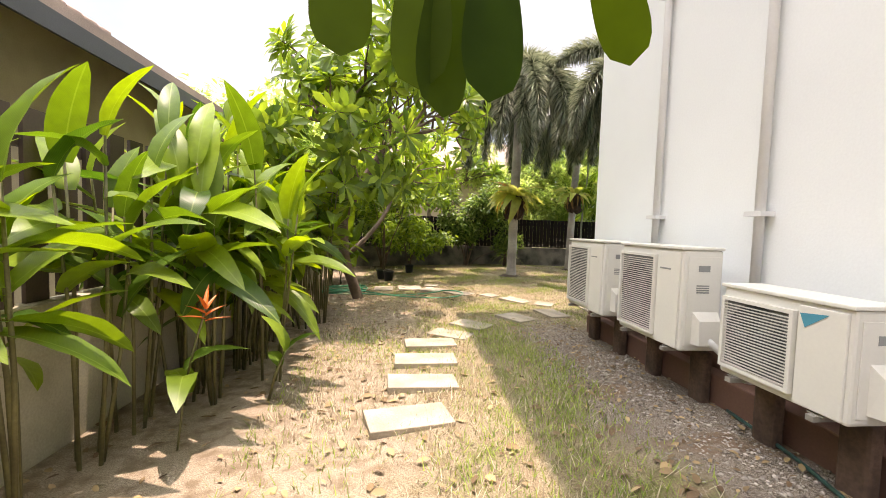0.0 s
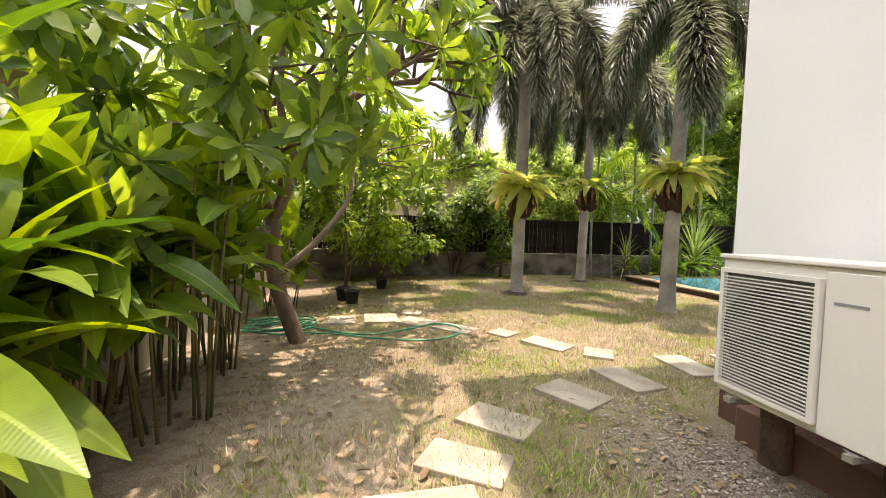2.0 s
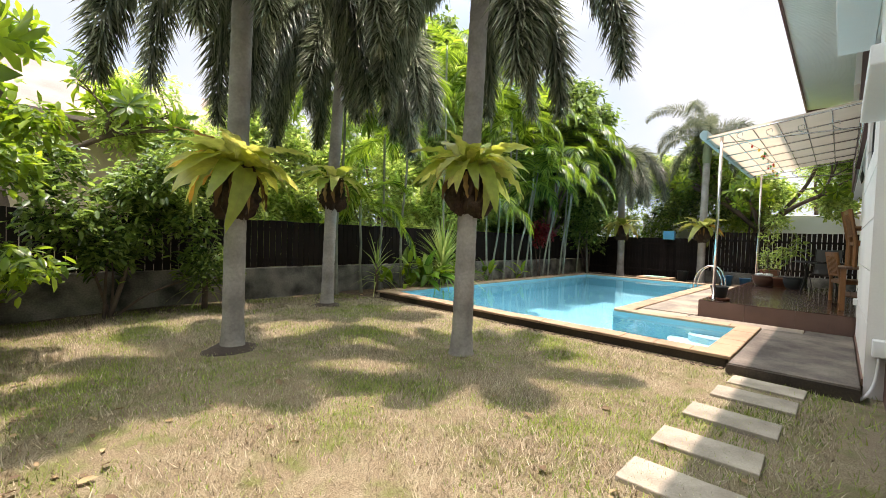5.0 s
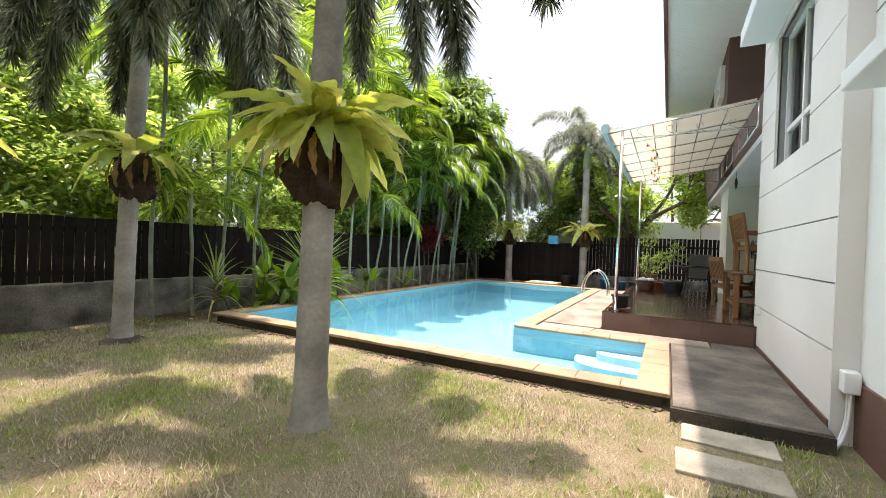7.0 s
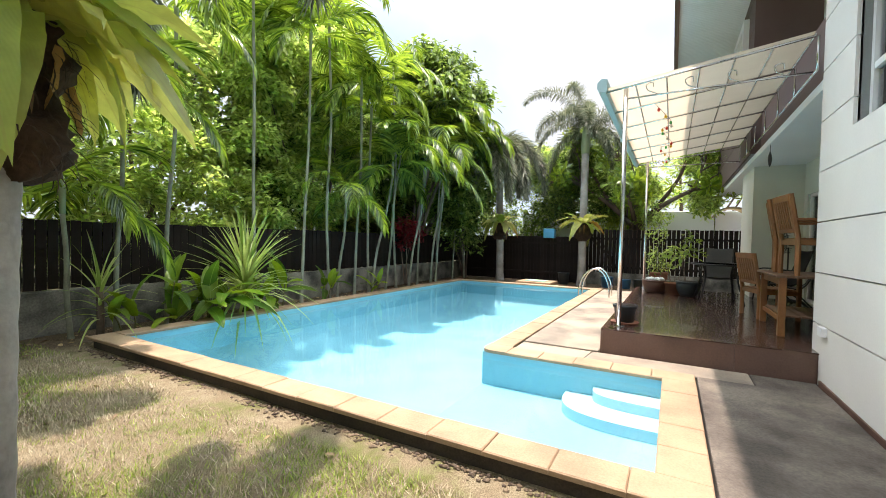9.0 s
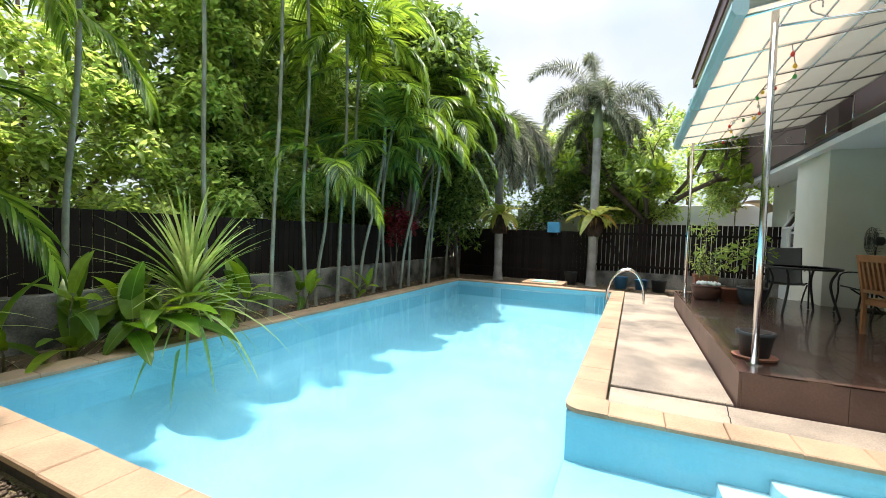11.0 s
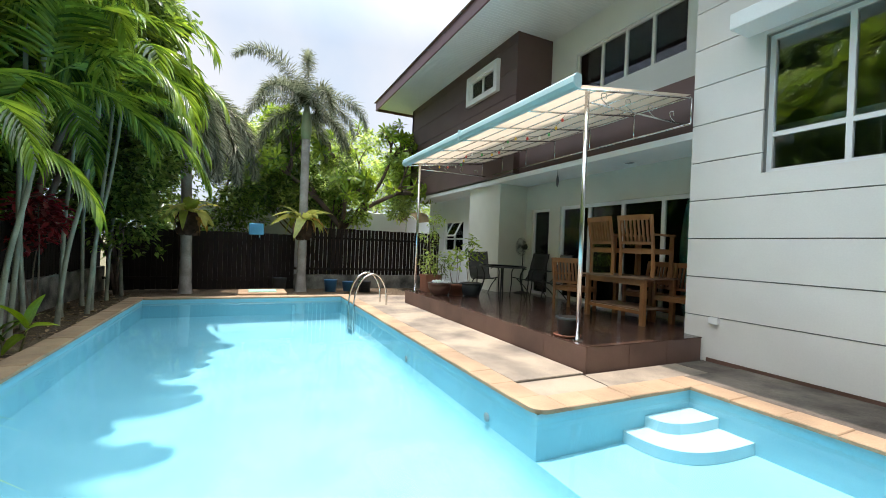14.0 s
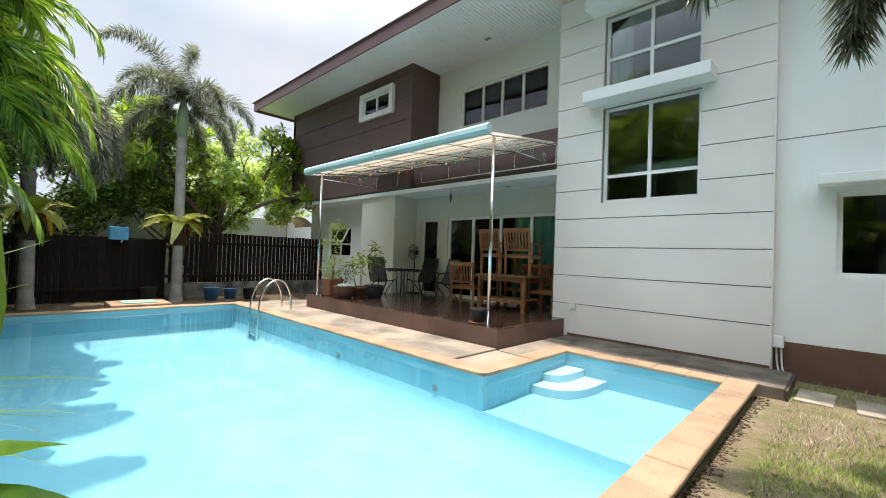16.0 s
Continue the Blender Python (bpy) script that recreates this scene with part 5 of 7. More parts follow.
plumeria("spreading plumeria tree behind the picket fence", (21.4, 8.2, 0), [
    ([(0, 0, -0.1), (0, 0.1, 1.0), (-0.1, 0, 2.0)], (0.16, 0.12), 0),
    ([(-0.1, 0, 2.0), (-0.6, -0.8, 2.8), (-1.0, -1.7, 3.3)], (0.1, 0.06), 6),
    ([(-0.1, 0, 2.0), (-0.5, 0.9, 2.9), (-0.9, 1.9, 3.6)], (0.1, 0.06), 6),
    ([(-0.1, 0, 2.0), (0.0, 0.1, 3.2), (-0.3, 0.3, 4.3)], (0.1, 0.06), 7),
    ([(-0.1, 0, 2.0), (-0.9, 0.1, 2.6), (-1.6, 0.2, 3.1)], (0.09, 0.05), 6),
    ([(-0.3, -0.4, 2.5), (-0.4, -1.2, 3.6), (-0.5, -1.6, 4.6)], (0.07, 0.05), 6),
    ([(-0.3, 0.5, 2.5), (-0.4, 1.3, 3.6), (-0.3, 1.8, 4.8)], (0.07, 0.05), 6)], 8, 0.32, 12, 2)
plumeria("plumeria tree on the neighbouring plot behind the wall", (1.0, 16.3, 0), [
    ([(0, 0, -0.1), (0.1, 0, 1.2), (0, -0.1, 2.0)], (0.11, 0.08), 0),
    ([(0, -0.1, 2.0), (0.7, -0.3, 2.6), (1.3, -0.6, 3.0)], (0.07, 0.045), 5),
    ([(0, -0.1, 2.0), (-0.6, -0.3, 2.8), (-1.3, -0.4, 3.3)], (0.07, 0.045), 5),
    ([(0, -0.1, 2.0), (0.1, -0.4, 2.8), (0.0, -0.8, 3.6)], (0.07, 0.045), 5)], 12)
# a low bough of a plumeria that stands where the walk begins
near_tree = plumeria("plumeria tree with a low bough over the path", (-1.7, -0.9, -0.18), [
    ([(0, 0, -0.1), (0.1, 0.1, 0.9), (0.2, 0.2, 1.6)], (0.09, 0.07), 0),
    ([(0.2, 0.2, 1.6), (0.8, 0.9, 2.05), (1.5, 1.6, 2.18), (1.95, 1.75, 2.14)], (0.05, 0.02), 0),
    ([(0.2, 0.2, 1.6), (0.1, 0.7, 2.5), (0.3, 1.3, 3.2)], (0.05, 0.035), 4),
    ([(0.2, 0.2, 1.6), (0.5, -0.3, 2.5), (0.8, -0.2, 3.2)], (0.05, 0.035), 3)], 14, 0.30, 10, 1)
big = Growth()
v_, f_ = blade(0.34, 0.135, 0.15, 0.12, 16, "obovate")
big.add(v_, f_, Matrix.Identity(4))
# darker copy of the plumeria leaf: its backlit look is put into the colour
BIGLEAF = big.mesh("bough_leaf", leaf_mat("backlit_plumeria_leaf", (0.016, 0.036, 0.005), (0.04, 0.07, 0.008), 0.3, 0.75, "object"), True)
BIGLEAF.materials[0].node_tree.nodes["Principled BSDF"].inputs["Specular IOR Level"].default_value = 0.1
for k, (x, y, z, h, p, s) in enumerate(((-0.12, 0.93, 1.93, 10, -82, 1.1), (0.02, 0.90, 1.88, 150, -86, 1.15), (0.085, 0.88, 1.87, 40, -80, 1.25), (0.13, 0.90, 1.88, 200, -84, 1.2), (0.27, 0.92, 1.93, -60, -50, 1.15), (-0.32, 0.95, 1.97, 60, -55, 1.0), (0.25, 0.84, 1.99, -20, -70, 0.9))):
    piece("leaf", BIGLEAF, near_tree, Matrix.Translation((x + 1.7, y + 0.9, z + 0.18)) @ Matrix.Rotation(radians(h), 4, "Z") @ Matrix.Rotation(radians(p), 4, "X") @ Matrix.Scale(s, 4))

# heliconias along the west wall
HELI = []
for k, (L, W, d, w) in enumerate(((0.70, 0.24, 1.0, 0.03), (0.85, 0.25, 0.6, 0.02), (0.55, 0.23, 1.5, 0.05), (0.95, 0.21, 0.8, 0.02))):
    g = Growth()
    v, f = blade(L, W, d, 0.28, 9, "paddle", w)
    g.add(v, f, Matrix.Identity(4))
    HELI.append(g.mesh("leaf", L_HELI, True))


def heliconia(base, height, canes, seed, flower=False, name="heliconia", label="heliconia plant with upright paddle leaves along the wall", leaf_scale=1.0, leaves=4):
    rng = random.Random(seed)
    t = thing(name, label, "plant", pose(*base, 0, 0, rng.uniform(0, 360)), group=name + " row")
    for k in range(canes):
        a = rng.uniform(0, 2 * math.pi)
        foot = Vector((math.cos(a), math.sin(a), 0)) * rng.uniform(0.02, 0.16)
        h = height * rng.uniform(0.6, 1.0)
        tip = foot + Vector((math.cos(a) * rng.uniform(0.02, 0.22), math.sin(a) * rng.uniform(0.02, 0.22), h))
        part("cane", tubed([foot + Vector((0, 0, -0.04)), foot.lerp(tip, 0.5) + Vector((0.02, 0.01, 0)), tip], [0.013, 0.011, 0.007], 6), M_CANE, t, "", True)
        h0 = rng.uniform(0, 360)
        for j in range(leaves):
            u = 0.55 + 0.45 * (j + 1) / leaves
            at = foot.lerp(tip, u)
            m = Matrix.Translation(at) @ Matrix.Rotation(radians(h0 + 180 * j + rng.uniform(-45, 45)), 4, "Z") @ Matrix.Rotation(radians(rng.uniform(-15, 78) if j < leaves - 1 else 82), 4, "X") @ Matrix.Rotation(radians(rng.uniform(-30, 30)), 4, "Y") @ Matrix.Scale(leaf_scale * rng.uniform(0.75, 1.12), 4)
            piece("leaf", HELI[rng.randrange(4)], t, m)
    if flower:
        g = Growth()
        v, f = blade(1, 0.35, 0.3, 0.6, 3, "spike")
        for k in range(7):
            g.add(v, f, Matrix.Translation((0.06, -0.12, height * 0.42 + 0.03 * k)) @ Matrix.Rotation(radians(180 * (k % 2) + 90 + k * 8), 4, "Z") @ Matrix.Rotation(radians(30), 4, "X") @ Matrix.Scale(0.11, 4))
        fl = new("flower", g.mesh("flower", M_FLOWER))
        fl.parent = t
        tagged(fl, "orange heliconia flower bracts")


rh = random.Random(33)
k = 0
y = 1.35
while y < 7.9:
    dense = 1 if y < 3.4 else 2
    for c in range(dense):
        x = rh.uniform(-1.98, -1.65 if y < 3.4 else -1.5) if c == 0 else rh.uniform(-1.7, -1.15 if y < 4.6 else -0.95)
        heliconia((x, y + rh.uniform(-0.12, 0.12), ground_z(x)), rh.uniform(1.5, 2.15) if y > 3 else rh.uniform(1.1, 2.0), 5, 100 + k, k % 5 == 1, leaf_scale=0.72 if y < 3.4 else 0.9, leaves=5 if y < 3.4 else 4)
        k += 1
    y += 0.46 if y < 3.4 else 0.33
heliconia((-1.05, 3.55, -0.16), 0.55, 1, 300, leaves=3, leaf_scale=0.5)
for k, (x, y, h) in enumerate(((-1.75, 9.3, 1.2), (-1.5, 9.9, 1.5), (-1.8, 10.7, 1.6), (-1.3, 10.4, 1.0))):
    heliconia((x, y, ground_z(x)), h, 3, 400 + k)
# smaller ones in the bed beyond the pool
for k, (x, y, h, c, s) in enumerate(((8.75, 13.8, 0.75, 2, 0.75), (10.05, 13.78, 0.7, 2, 0.8), (9.65, 13.62, 0.45, 2, 0.8), (8.55, 13.58, 0.55, 3, 0.95), (8.25, 13.62, 0.4, 2, 0.8), (11.3, 13.8, 0.55, 2, 0.7), (7.55, 13.72, 0.5, 2, 0.8), (8.0, 13.85, 0.8, 2, 0.8), (12.9, 13.7, 0.4, 2, 0.6))):
    heliconia((x, y, 0), h, c, 500 + k, name="ginger_plant", label="young ginger plant with broad leaves in the pool bed", leaf_scale=s)


# a broad-leaved plant that hangs over the pool's edge
t = thing("ginger_plant", "ginger plant with long leaves hanging over the pool edge", "plant", pose(8.72, 13.52, 0), group="ginger_plant row")
part("cane", tubed([(0, 0, -0.04), (0.0, -0.03, 0.25), (0.0, -0.08, 0.5)], [0.014, 0.012, 0.008], 6), M_CANE, t, "", True)
for h, p, z, s in ((172, 14, 0.40, 1.15), (188, 24, 0.44, 1.1), (205, 6, 0.36, 1.2), (140, 30, 0.45, 1.0), (230, 45, 0.48, 1.0), (20, 60, 0.5, 0.9)):
    piece("leaf", HELI[1 if p < 25 else 0], t, Matrix.Translation((0, -0.05, z)) @ Matrix.Rotation(radians(h), 4, "Z") @ Matrix.Rotation(radians(p), 4, "X") @ Matrix.Scale(s, 4))
# an orange flower head at the front of the row
t = thing("heliconia_flower", "orange heliconia flower on a thin stalk", "flower", pose(-1.36, 2.84, ground_z(-1.36)))
part("stalk", tubed(bow([(0, 0, -0.03), (0.05, 0.02, 0.45), (0.14, 0.06, 0.88)], 5), 0.007, 6), M_CANE, t, "", True)
g = Growth()
g.add(*blade(0.17, 0.035, 0.25, 0.7, 6, "spike"), Matrix.Identity(4))
BRACT = g.mesh("bract", M_FLOWER, True)
for k in range(7):
    piece("bract", BRACT, t, Matrix.Translation((0.14, 0.06, 0.80 + 0.016 * k)) @ Matrix.Rotation(radians((k % 2) * 180 - 60 + 12 * k), 4, "Z") @ Matrix.Rotation(radians(12 + 8 * k), 4, "X"))
for h, p, z in ((40, 55, 0.35), (200, 40, 0.45), (300, 60, 0.5)):
    piece("leaf", HELI[2], t, Matrix.Translation((0.04, 0.02, z)) @ Matrix.Rotation(radians(h), 4, "Z") @ Matrix.Rotation(radians(p), 4, "X") @ Matrix.Scale(0.7, 4))


def spiky(base, n, length, width, seed, label, name="dracaena"):
    rng = random.Random(seed)
    t = thing(name, label, "plant", pose(*base))
    part("stem", tubed([(0, 0, -0.05), (0.01, 0, 0.3), (0, 0.01, 0.72)], [0.05, 0.045, 0.04], 8), M_BARK, t, "", True)
    kinds = []
    for d in (0.3, 0.6, 0.95, 1.35):
        g = Growth()
        g.add(*blade(length, width, d, 0.35, 7, "spike"), Matrix.Identity(4))
        kinds.append(g.mesh("blade", L_SPIKE, True))
    for k in range(n):
        u = k / n
        piece("blade", kinds[min(3, int((1 - u) * 4))], t, Matrix.Translation((0, 0, 0.25 + 0.5 * u)) @ Matrix.Rotation(radians(k * 137.5), 4, "Z") @ Matrix.Rotation(radians(12 + 70 * u + rng.uniform(-8, 8)), 4, "X") @ Matrix.Scale(rng.uniform(0.75, 1.1), 4))


spiky((9.25, 13.72, 0), 150, 1.4, 0.075, 3, "spiky green plant with long striped blades by the pool")
spiky((3.5, 13.95, 0), 34, 0.7, 0.06, 4, "low dark strappy plant at the foot of the wall")
spiky((7.15, 13.85, 0), 24, 0.85, 0.055, 6, "low strappy plant hanging over the pool corner")


# lawn: short blades, too many to count
def build_grass():
    r = np.random.default_rng(5)
    n = 480000
    x, y = r.uniform(-1.0, 7.0, n), r.uniform(0.3, 14.4, n)
    keep = np.ones(n, bool)
    keep &= ~((x > 6.83) & (y > 6.7))
    keep &= ~((x > 6.6) & (y > 5.7))
    keep &= ~((y < 5.62) & (x > 1.75))
    strip = (y < 5.9)
    keep &= ~(strip & (x > 0.9)) | (np.abs(x - 1.25 - 0.15 * np.sin(y * 2)) < r.normal(0.2, 0.16, n)) | (r.random(n) < 0.10)
    patch = np.sin(x * 1.7 + 1.3 * np.sin(y * 1.1)) * np.sin(y * 1.9 + np.sin(x * 2.3)) + 0.5 * np.sin(x * 5.1 + y * 3.7)
    keep &= r.random(n) < np.where(strip, 0.9, np.clip(0.62 + 0.40 * patch, 0.10, 1))
    keep &= (x > 0.9) | (r.random(n) < np.where(x > 0.2, 0.5, np.where(y > 2.6, 0.28, 0.1)))
    x, y = x[keep], y[keep]
    n = len(x)
    z = -0.2 * np.clip((3 - x) / 5, 0, 1) - 0.006
    h = r.uniform(0.014, 0.05, n) * np.where((y < 5.9), 1.5, 1.0)
    a, lean = r.uniform(0, 2 * np.pi, n), r.uniform(0.3, 1.5, n)
    w = r.uniform(0.0022, 0.0055, n)
    ca, sa = np.cos(a), np.sin(a)
    v = np.empty((n, 3, 3))
    v[:, 0] = np.stack([x - sa * w, y + ca * w, z], 1)
    v[:, 1] = np.stack([x + sa * w, y - ca * w, z], 1)
    v[:, 2] = np.stack([x + ca * h * lean, y + sa * h * lean, z + h + 0.006], 1)
    # greener where the soil holds water: irregular patches, with a few green blades everywhere
    damp = np.sin(x * 2.1 + 1.7 * np.sin(y * 0.9 + 1)) * np.sin(y * 2.4 + 1.2 * np.sin(x * 1.6)) + 0.6 * np.sin(x * 6.3 + 2 * np.sin(y * 4.1)) * np.sin(y * 5.7)
    green = r.random(n) < np.where((y < 5.9) & (x > 0.95), 0.8, np.clip(0.36 + 0.55 * damp, 0.06, 0.92))
    for name, sel, leaf, label in (("dry_grass", ~green, L_GRASS, "short sparse straw-coloured lawn grass"), ("green_grass", green, L_GREENGRASS, "short green lawn grass in uneven patches")):
        k = int(sel.sum())
        g = Growth()
        g.v, g.f, g.n = [v[sel].reshape(-1, 3)], [np.arange(3 * k).reshape(-1, 3)], 3 * k
        tagged(new(name, g.mesh(name, leaf)), label, "grass", kind="stuff")


build_grass()


def litter(name, label, n, x0, x1, y0, y1, size, material, seed, z=None, keep=None):
    rng = random.Random(seed)
    g = Growth()
    v, f = hexleaf(1, 0.5)
    for k in range(n):
        x, y = rng.uniform(x0, x1), rng.uniform(y0, y1)
        if keep and not keep(x, y):
            continue
        g.add(v, f, Matrix.Translation((x, y, (ground_z(x) if z is None else z) + 0.018)) @ Matrix.Rotation(rng.uniform(0, 6.3), 4, "Z") @ Matrix.Rotation(rng.uniform(-0.4, 0.4), 4, "X") @ Matrix.Rotation(rng.uniform(-0.5, 0.5), 4, "Y") @ Matrix.Scale(size * rng.uniform(0.5, 1.4), 4))
    ob = new(name, g.mesh(name, material))
    tagged(ob, label, "leaf litter", kind="stuff")


litter("leaf_litter", "dry fallen leaves on the bare soil", 900, -2.0, 1.6, 2.0, 10.5, 0.075, L_DEAD, 1)
litter("leaf_litter", "dry brown leaves in the planting bed", 700, 6.0, 19.0, 13.5, 14.5, 0.08, L_DEAD, 2)
litter("leaf_litter", "dry leaves and chips on the gravel strip", 500, 1.4, 2.55, 0.2, 6.2, 0.05, L_DEAD, 3)
litter("leaf_litter", "a few fallen leaves on the lawn", 120, 0.5, 6.6, 6.0, 14.4, 0.075, L_DEAD, 4)

def build_gravel():
    r = random.Random(71)
    g = Growth()
    v = [(1, 0, 0), (-1, 0, 0), (0, 1, 0), (0, -1, 0), (0, 0, 0.8), (0, 0, -0.6)]
    f = [(0, 2, 4), (2, 1, 4), (1, 3, 4), (3, 0, 4), (2, 0, 5), (1, 2, 5), (3, 1, 5), (0, 3, 5)]
    for k in range(5200):
        x, y = r.triangular(1.45, 2.45, 2.1), r.uniform(0.2, 6.0)
        s_ = r.uniform(0.004, 0.014) * (1.6 if r.random() < 0.06 else 1)
        g.add(v, f, Matrix.Translation((x, y, ground_z(x) + 0.004)) @ Matrix.Rotation(r.uniform(0, 6.3), 4, "Z") @ Matrix.Rotation(r.uniform(-0.5, 0.5), 4, "X") @ Matrix.Diagonal((s_ * r.uniform(0.8, 1.5), s_, s_ * r.uniform(0.5, 1.0), 1)))
    tagged(new("gravel", g.mesh("gravel", leaf_mat("grey_brown_gravel", (0.12, 0.095, 0.075), (0.46, 0.41, 0.36), 0.0, 0.9))), "grey and brown grit along the house wall", "gravel", kind="stuff")
    g = Growth()
    for k in range(900):
        x, y = 6.87 - abs(r.gauss(0, 0.05)), r.uniform(6.85, 13.5)
        s_ = r.uniform(0.006, 0.024)
        g.add(v, f, Matrix.Translation((x, y, ground_z(x) + 0.002)) @ Matrix.Rotation(r.uniform(0, 6.3), 4, "Z") @ Matrix.Diagonal((s_ * r.uniform(0.8, 1.5), s_, s_ * r.uniform(0.6, 1.1), 1)))
    tagged(new("soil_crumbs", g.mesh("soil_crumbs", leaf_mat("dark_soil_crumb", (0.05, 0.035, 0.025), (0.19, 0.14, 0.09), 0.0, 0.95))), "dark crumbled soil along the pool edge", "soil", kind="stuff")


build_gravel()

# ---- stepping stones ----
stone_rng = random.Random(2)


def stepping_stone(x, y, a, lx, ly, tilt=0.0, lift=0.012):
    m = pose(x, y, ground_z(x) + lift, tilt, stone_rng.uniform(-0.8, 0.8), a)
    bm = boxed(-lx / 2, -ly / 2, -0.05, lx / 2, ly / 2, 0.018, bevel=0.008)
    ob = part("stepping_stone", bm, M_STONE)
    ob.matrix_basis = m
    tagged(ob, "rectangular sandy paving slab laid in the lawn", "stepping stone", "stepping stones")


for s in ((0.08, 3.05, 14, 0.60, 0.31, 3.0, 0.03), (0.21, 3.72, 2, 0.60, 0.32, 0.0, 0.028), (0.27, 4.32, 0, 0.62, 0.33, 0.0, 0.028), (0.36, 4.90, 3, 0.58, 0.32, 0.0, 0.028), (0.65, 5.31, -31, 0.52, 0.34), (0.99, 5.77, -42, 0.52, 0.36),
          (1.72, 6.11, -60, 0.52, 0.38), (2.34, 6.33, -80, 0.58, 0.34), (3.12, 6.55, 88, 0.60, 0.33), (3.80, 6.55, 90, 0.61, 0.33), (4.46, 6.55, 91, 0.62, 0.34), (5.16, 6.52, 90, 0.62, 0.35), (5.87, 6.46, 90, 0.62, 0.36), (6.38, 6.42, 88, 0.60, 0.33),
          (2.48, 7.06, -30, 0.30, 0.34), (2.10, 7.51, -54, 0.54, 0.32), (1.74, 8.07, -50, 0.30, 0.30), (1.19, 8.43, -44, 0.55, 0.36), (0.70, 8.93, -40, 0.52, 0.42), (0.21, 9.26, 2, 0.50, 0.56), (-0.36, 9.25, 0, 0.40, 0.50), (0.70, 9.55, -20, 0.30, 0.26)):
    stepping_stone(*s)


# ---- air conditioner units on the west wall ----
def ac_unit(y_near, mark=False, W=0.855, H=0.76, D=0.33):
    """Casing with louvred fan opening to the west, service panel to the south. Local origin: near lower front corner."""
    t = thing("air_conditioner", "cream outdoor air conditioner unit on wall brackets", "air conditioner", pose(2.06, y_near, 0.40), "outdoor air conditioners")
    gy0, gy1, gz0, gz1 = W * 0.35, W - 0.025, 0.05, H - 0.055
    bm = bmesh.new()
    box(bm, 0.012, 0, 0, D, W, H, bevel=0.018)
    part("casing", bm, M_ACWHITE, t)
    part("front_panel", boxed(-0.004, 0.02, 0.015, 0.0125, gy0 - 0.012, H - 0.02, bevel=0.004), M_ACWHITE, t)
    part("fan_recess", boxed(0.004, gy0 + 0.02, gz0 + 0.02, 0.0115, gy1 - 0.02, gz1 - 0.02), M_ACFIN, t, "grey cooling fins behind the grille")
    part("fan_opening", lathe([(0.0, 0.0), (min(gy1 - gy0, gz1 - gz0) * 0.44, 0.0), (min(gy1 - gy0, gz1 - gz0) * 0.46, 0.006)], 32), M_ACDARK, t, "round dark fan opening").matrix_basis = pose(0.003, (gy0 + gy1) / 2, (gz0 + gz1) / 2, 0, -90, 0)
    fan = bmesh.new()
    for k in range(3):
        a = k * 2 * math.pi / 3
        pts = [(-0.004, (gy0 + gy1) / 2 + r * math.cos(a + b), (gz0 + gz1) / 2 + r * math.sin(a + b)) for r, b in ((0.05, 0), (0.2, -0.3), (0.23, 0.35), (0.06, 0.9))]
        fan.faces.new([fan.verts.new(p) for p in pts])
    part("fan", fan, M_ACFAN, t)
    bm = bmesh.new()
    for a, b, c, d in ((gy0, gy1, gz0, gz0 + 0.022), (gy0, gy1, gz1 - 0.022, gz1), (gy0, gy0 + 0.022, gz0 + 0.022, gz1 - 0.022), (gy1 - 0.022, gy1, gz0 + 0.022, gz1 - 0.022)):
        box(bm, -0.022, a, c, 0.012, b, d)
    g = part("grille", bm, M_ACWHITE, t)
    bar = mesh_of("grille_bar", boxed(-0.019, gy0 + 0.022, -0.0032, -0.013, gy1 - 0.022, 0.0032), M_ACWHITE)
    bars = int((gz1 - gz0) / 0.0195)
    for k in range(bars):
        piece("grille_bar", bar, g, pose(0, 0, gz0 + 0.034 + k * (gz1 - gz0 - 0.06) / bars))
    # service end with pipe cover and vents
    part("service_panel", boxed(0.05, -0.006, 0.04, D - 0.02, 0.0, H - 0.05, bevel=0.002), M_ACWHITE, t)
    bm = bmesh.new()
    v = [bm.verts.new(p) for p in ((0.10, -0.006, 0.06), (D - 0.03, -0.006, 0.06), (D - 0.03, -0.006, 0.30), (0.10, -0.006, 0.30), (0.12, -0.075, 0.06), (D - 0.04, -0.075, 0.06), (D - 0.04, -0.06, 0.24), (0.12, -0.06, 0.24))]
    for q in ((4, 5, 6, 7), (0, 4, 7, 3), (1, 2, 6, 5), (3, 7, 6, 2), (0, 1, 5, 4)):
        bm.faces.new([v[i] for i in q])
    bmesh.ops.recalc_face_normals(bm, faces=bm.faces)
    part("pipe_cover", bm, M_ACWHITE, t)
    part("handle_recess", boxed(0.13, -0.009, H - 0.16, 0.22, -0.0065, H - 0.115), M_ACGREY, t)
    for k in range(4):
        part("vent_slot", boxed(0.12, -0.009, H - 0.32 + 0.017 * k, 0.22, -0.0065, H - 0.311 + 0.017 * k), M_ACGREY, t)
    part("lid", boxed(-0.006, -0.008, H, D + 0.004, W + 0.006, H + 0.022, bevel=0.006), M_ACWHITE, t)
    if mark:
        bm = bmesh.new()
        bm.faces.new([bm.verts.new(p) for p in ((-0.0065, 0.25, H - 0.06), (-0.0065, 0.10, H - 0.045), (-0.0065, 0.22, H - 0.13))])
        part("badge", bm, mat("badge_blue", (0.05, 0.30, 0.42), 0.4, vary=0.1), t, "small blue and dark triangular badge")
    else:
        part("badge", boxed(-0.0065, 0.12, H - 0.16, -0.0042, 0.25, H - 0.148), M_ACGREY, t, "thin grey maker's mark")
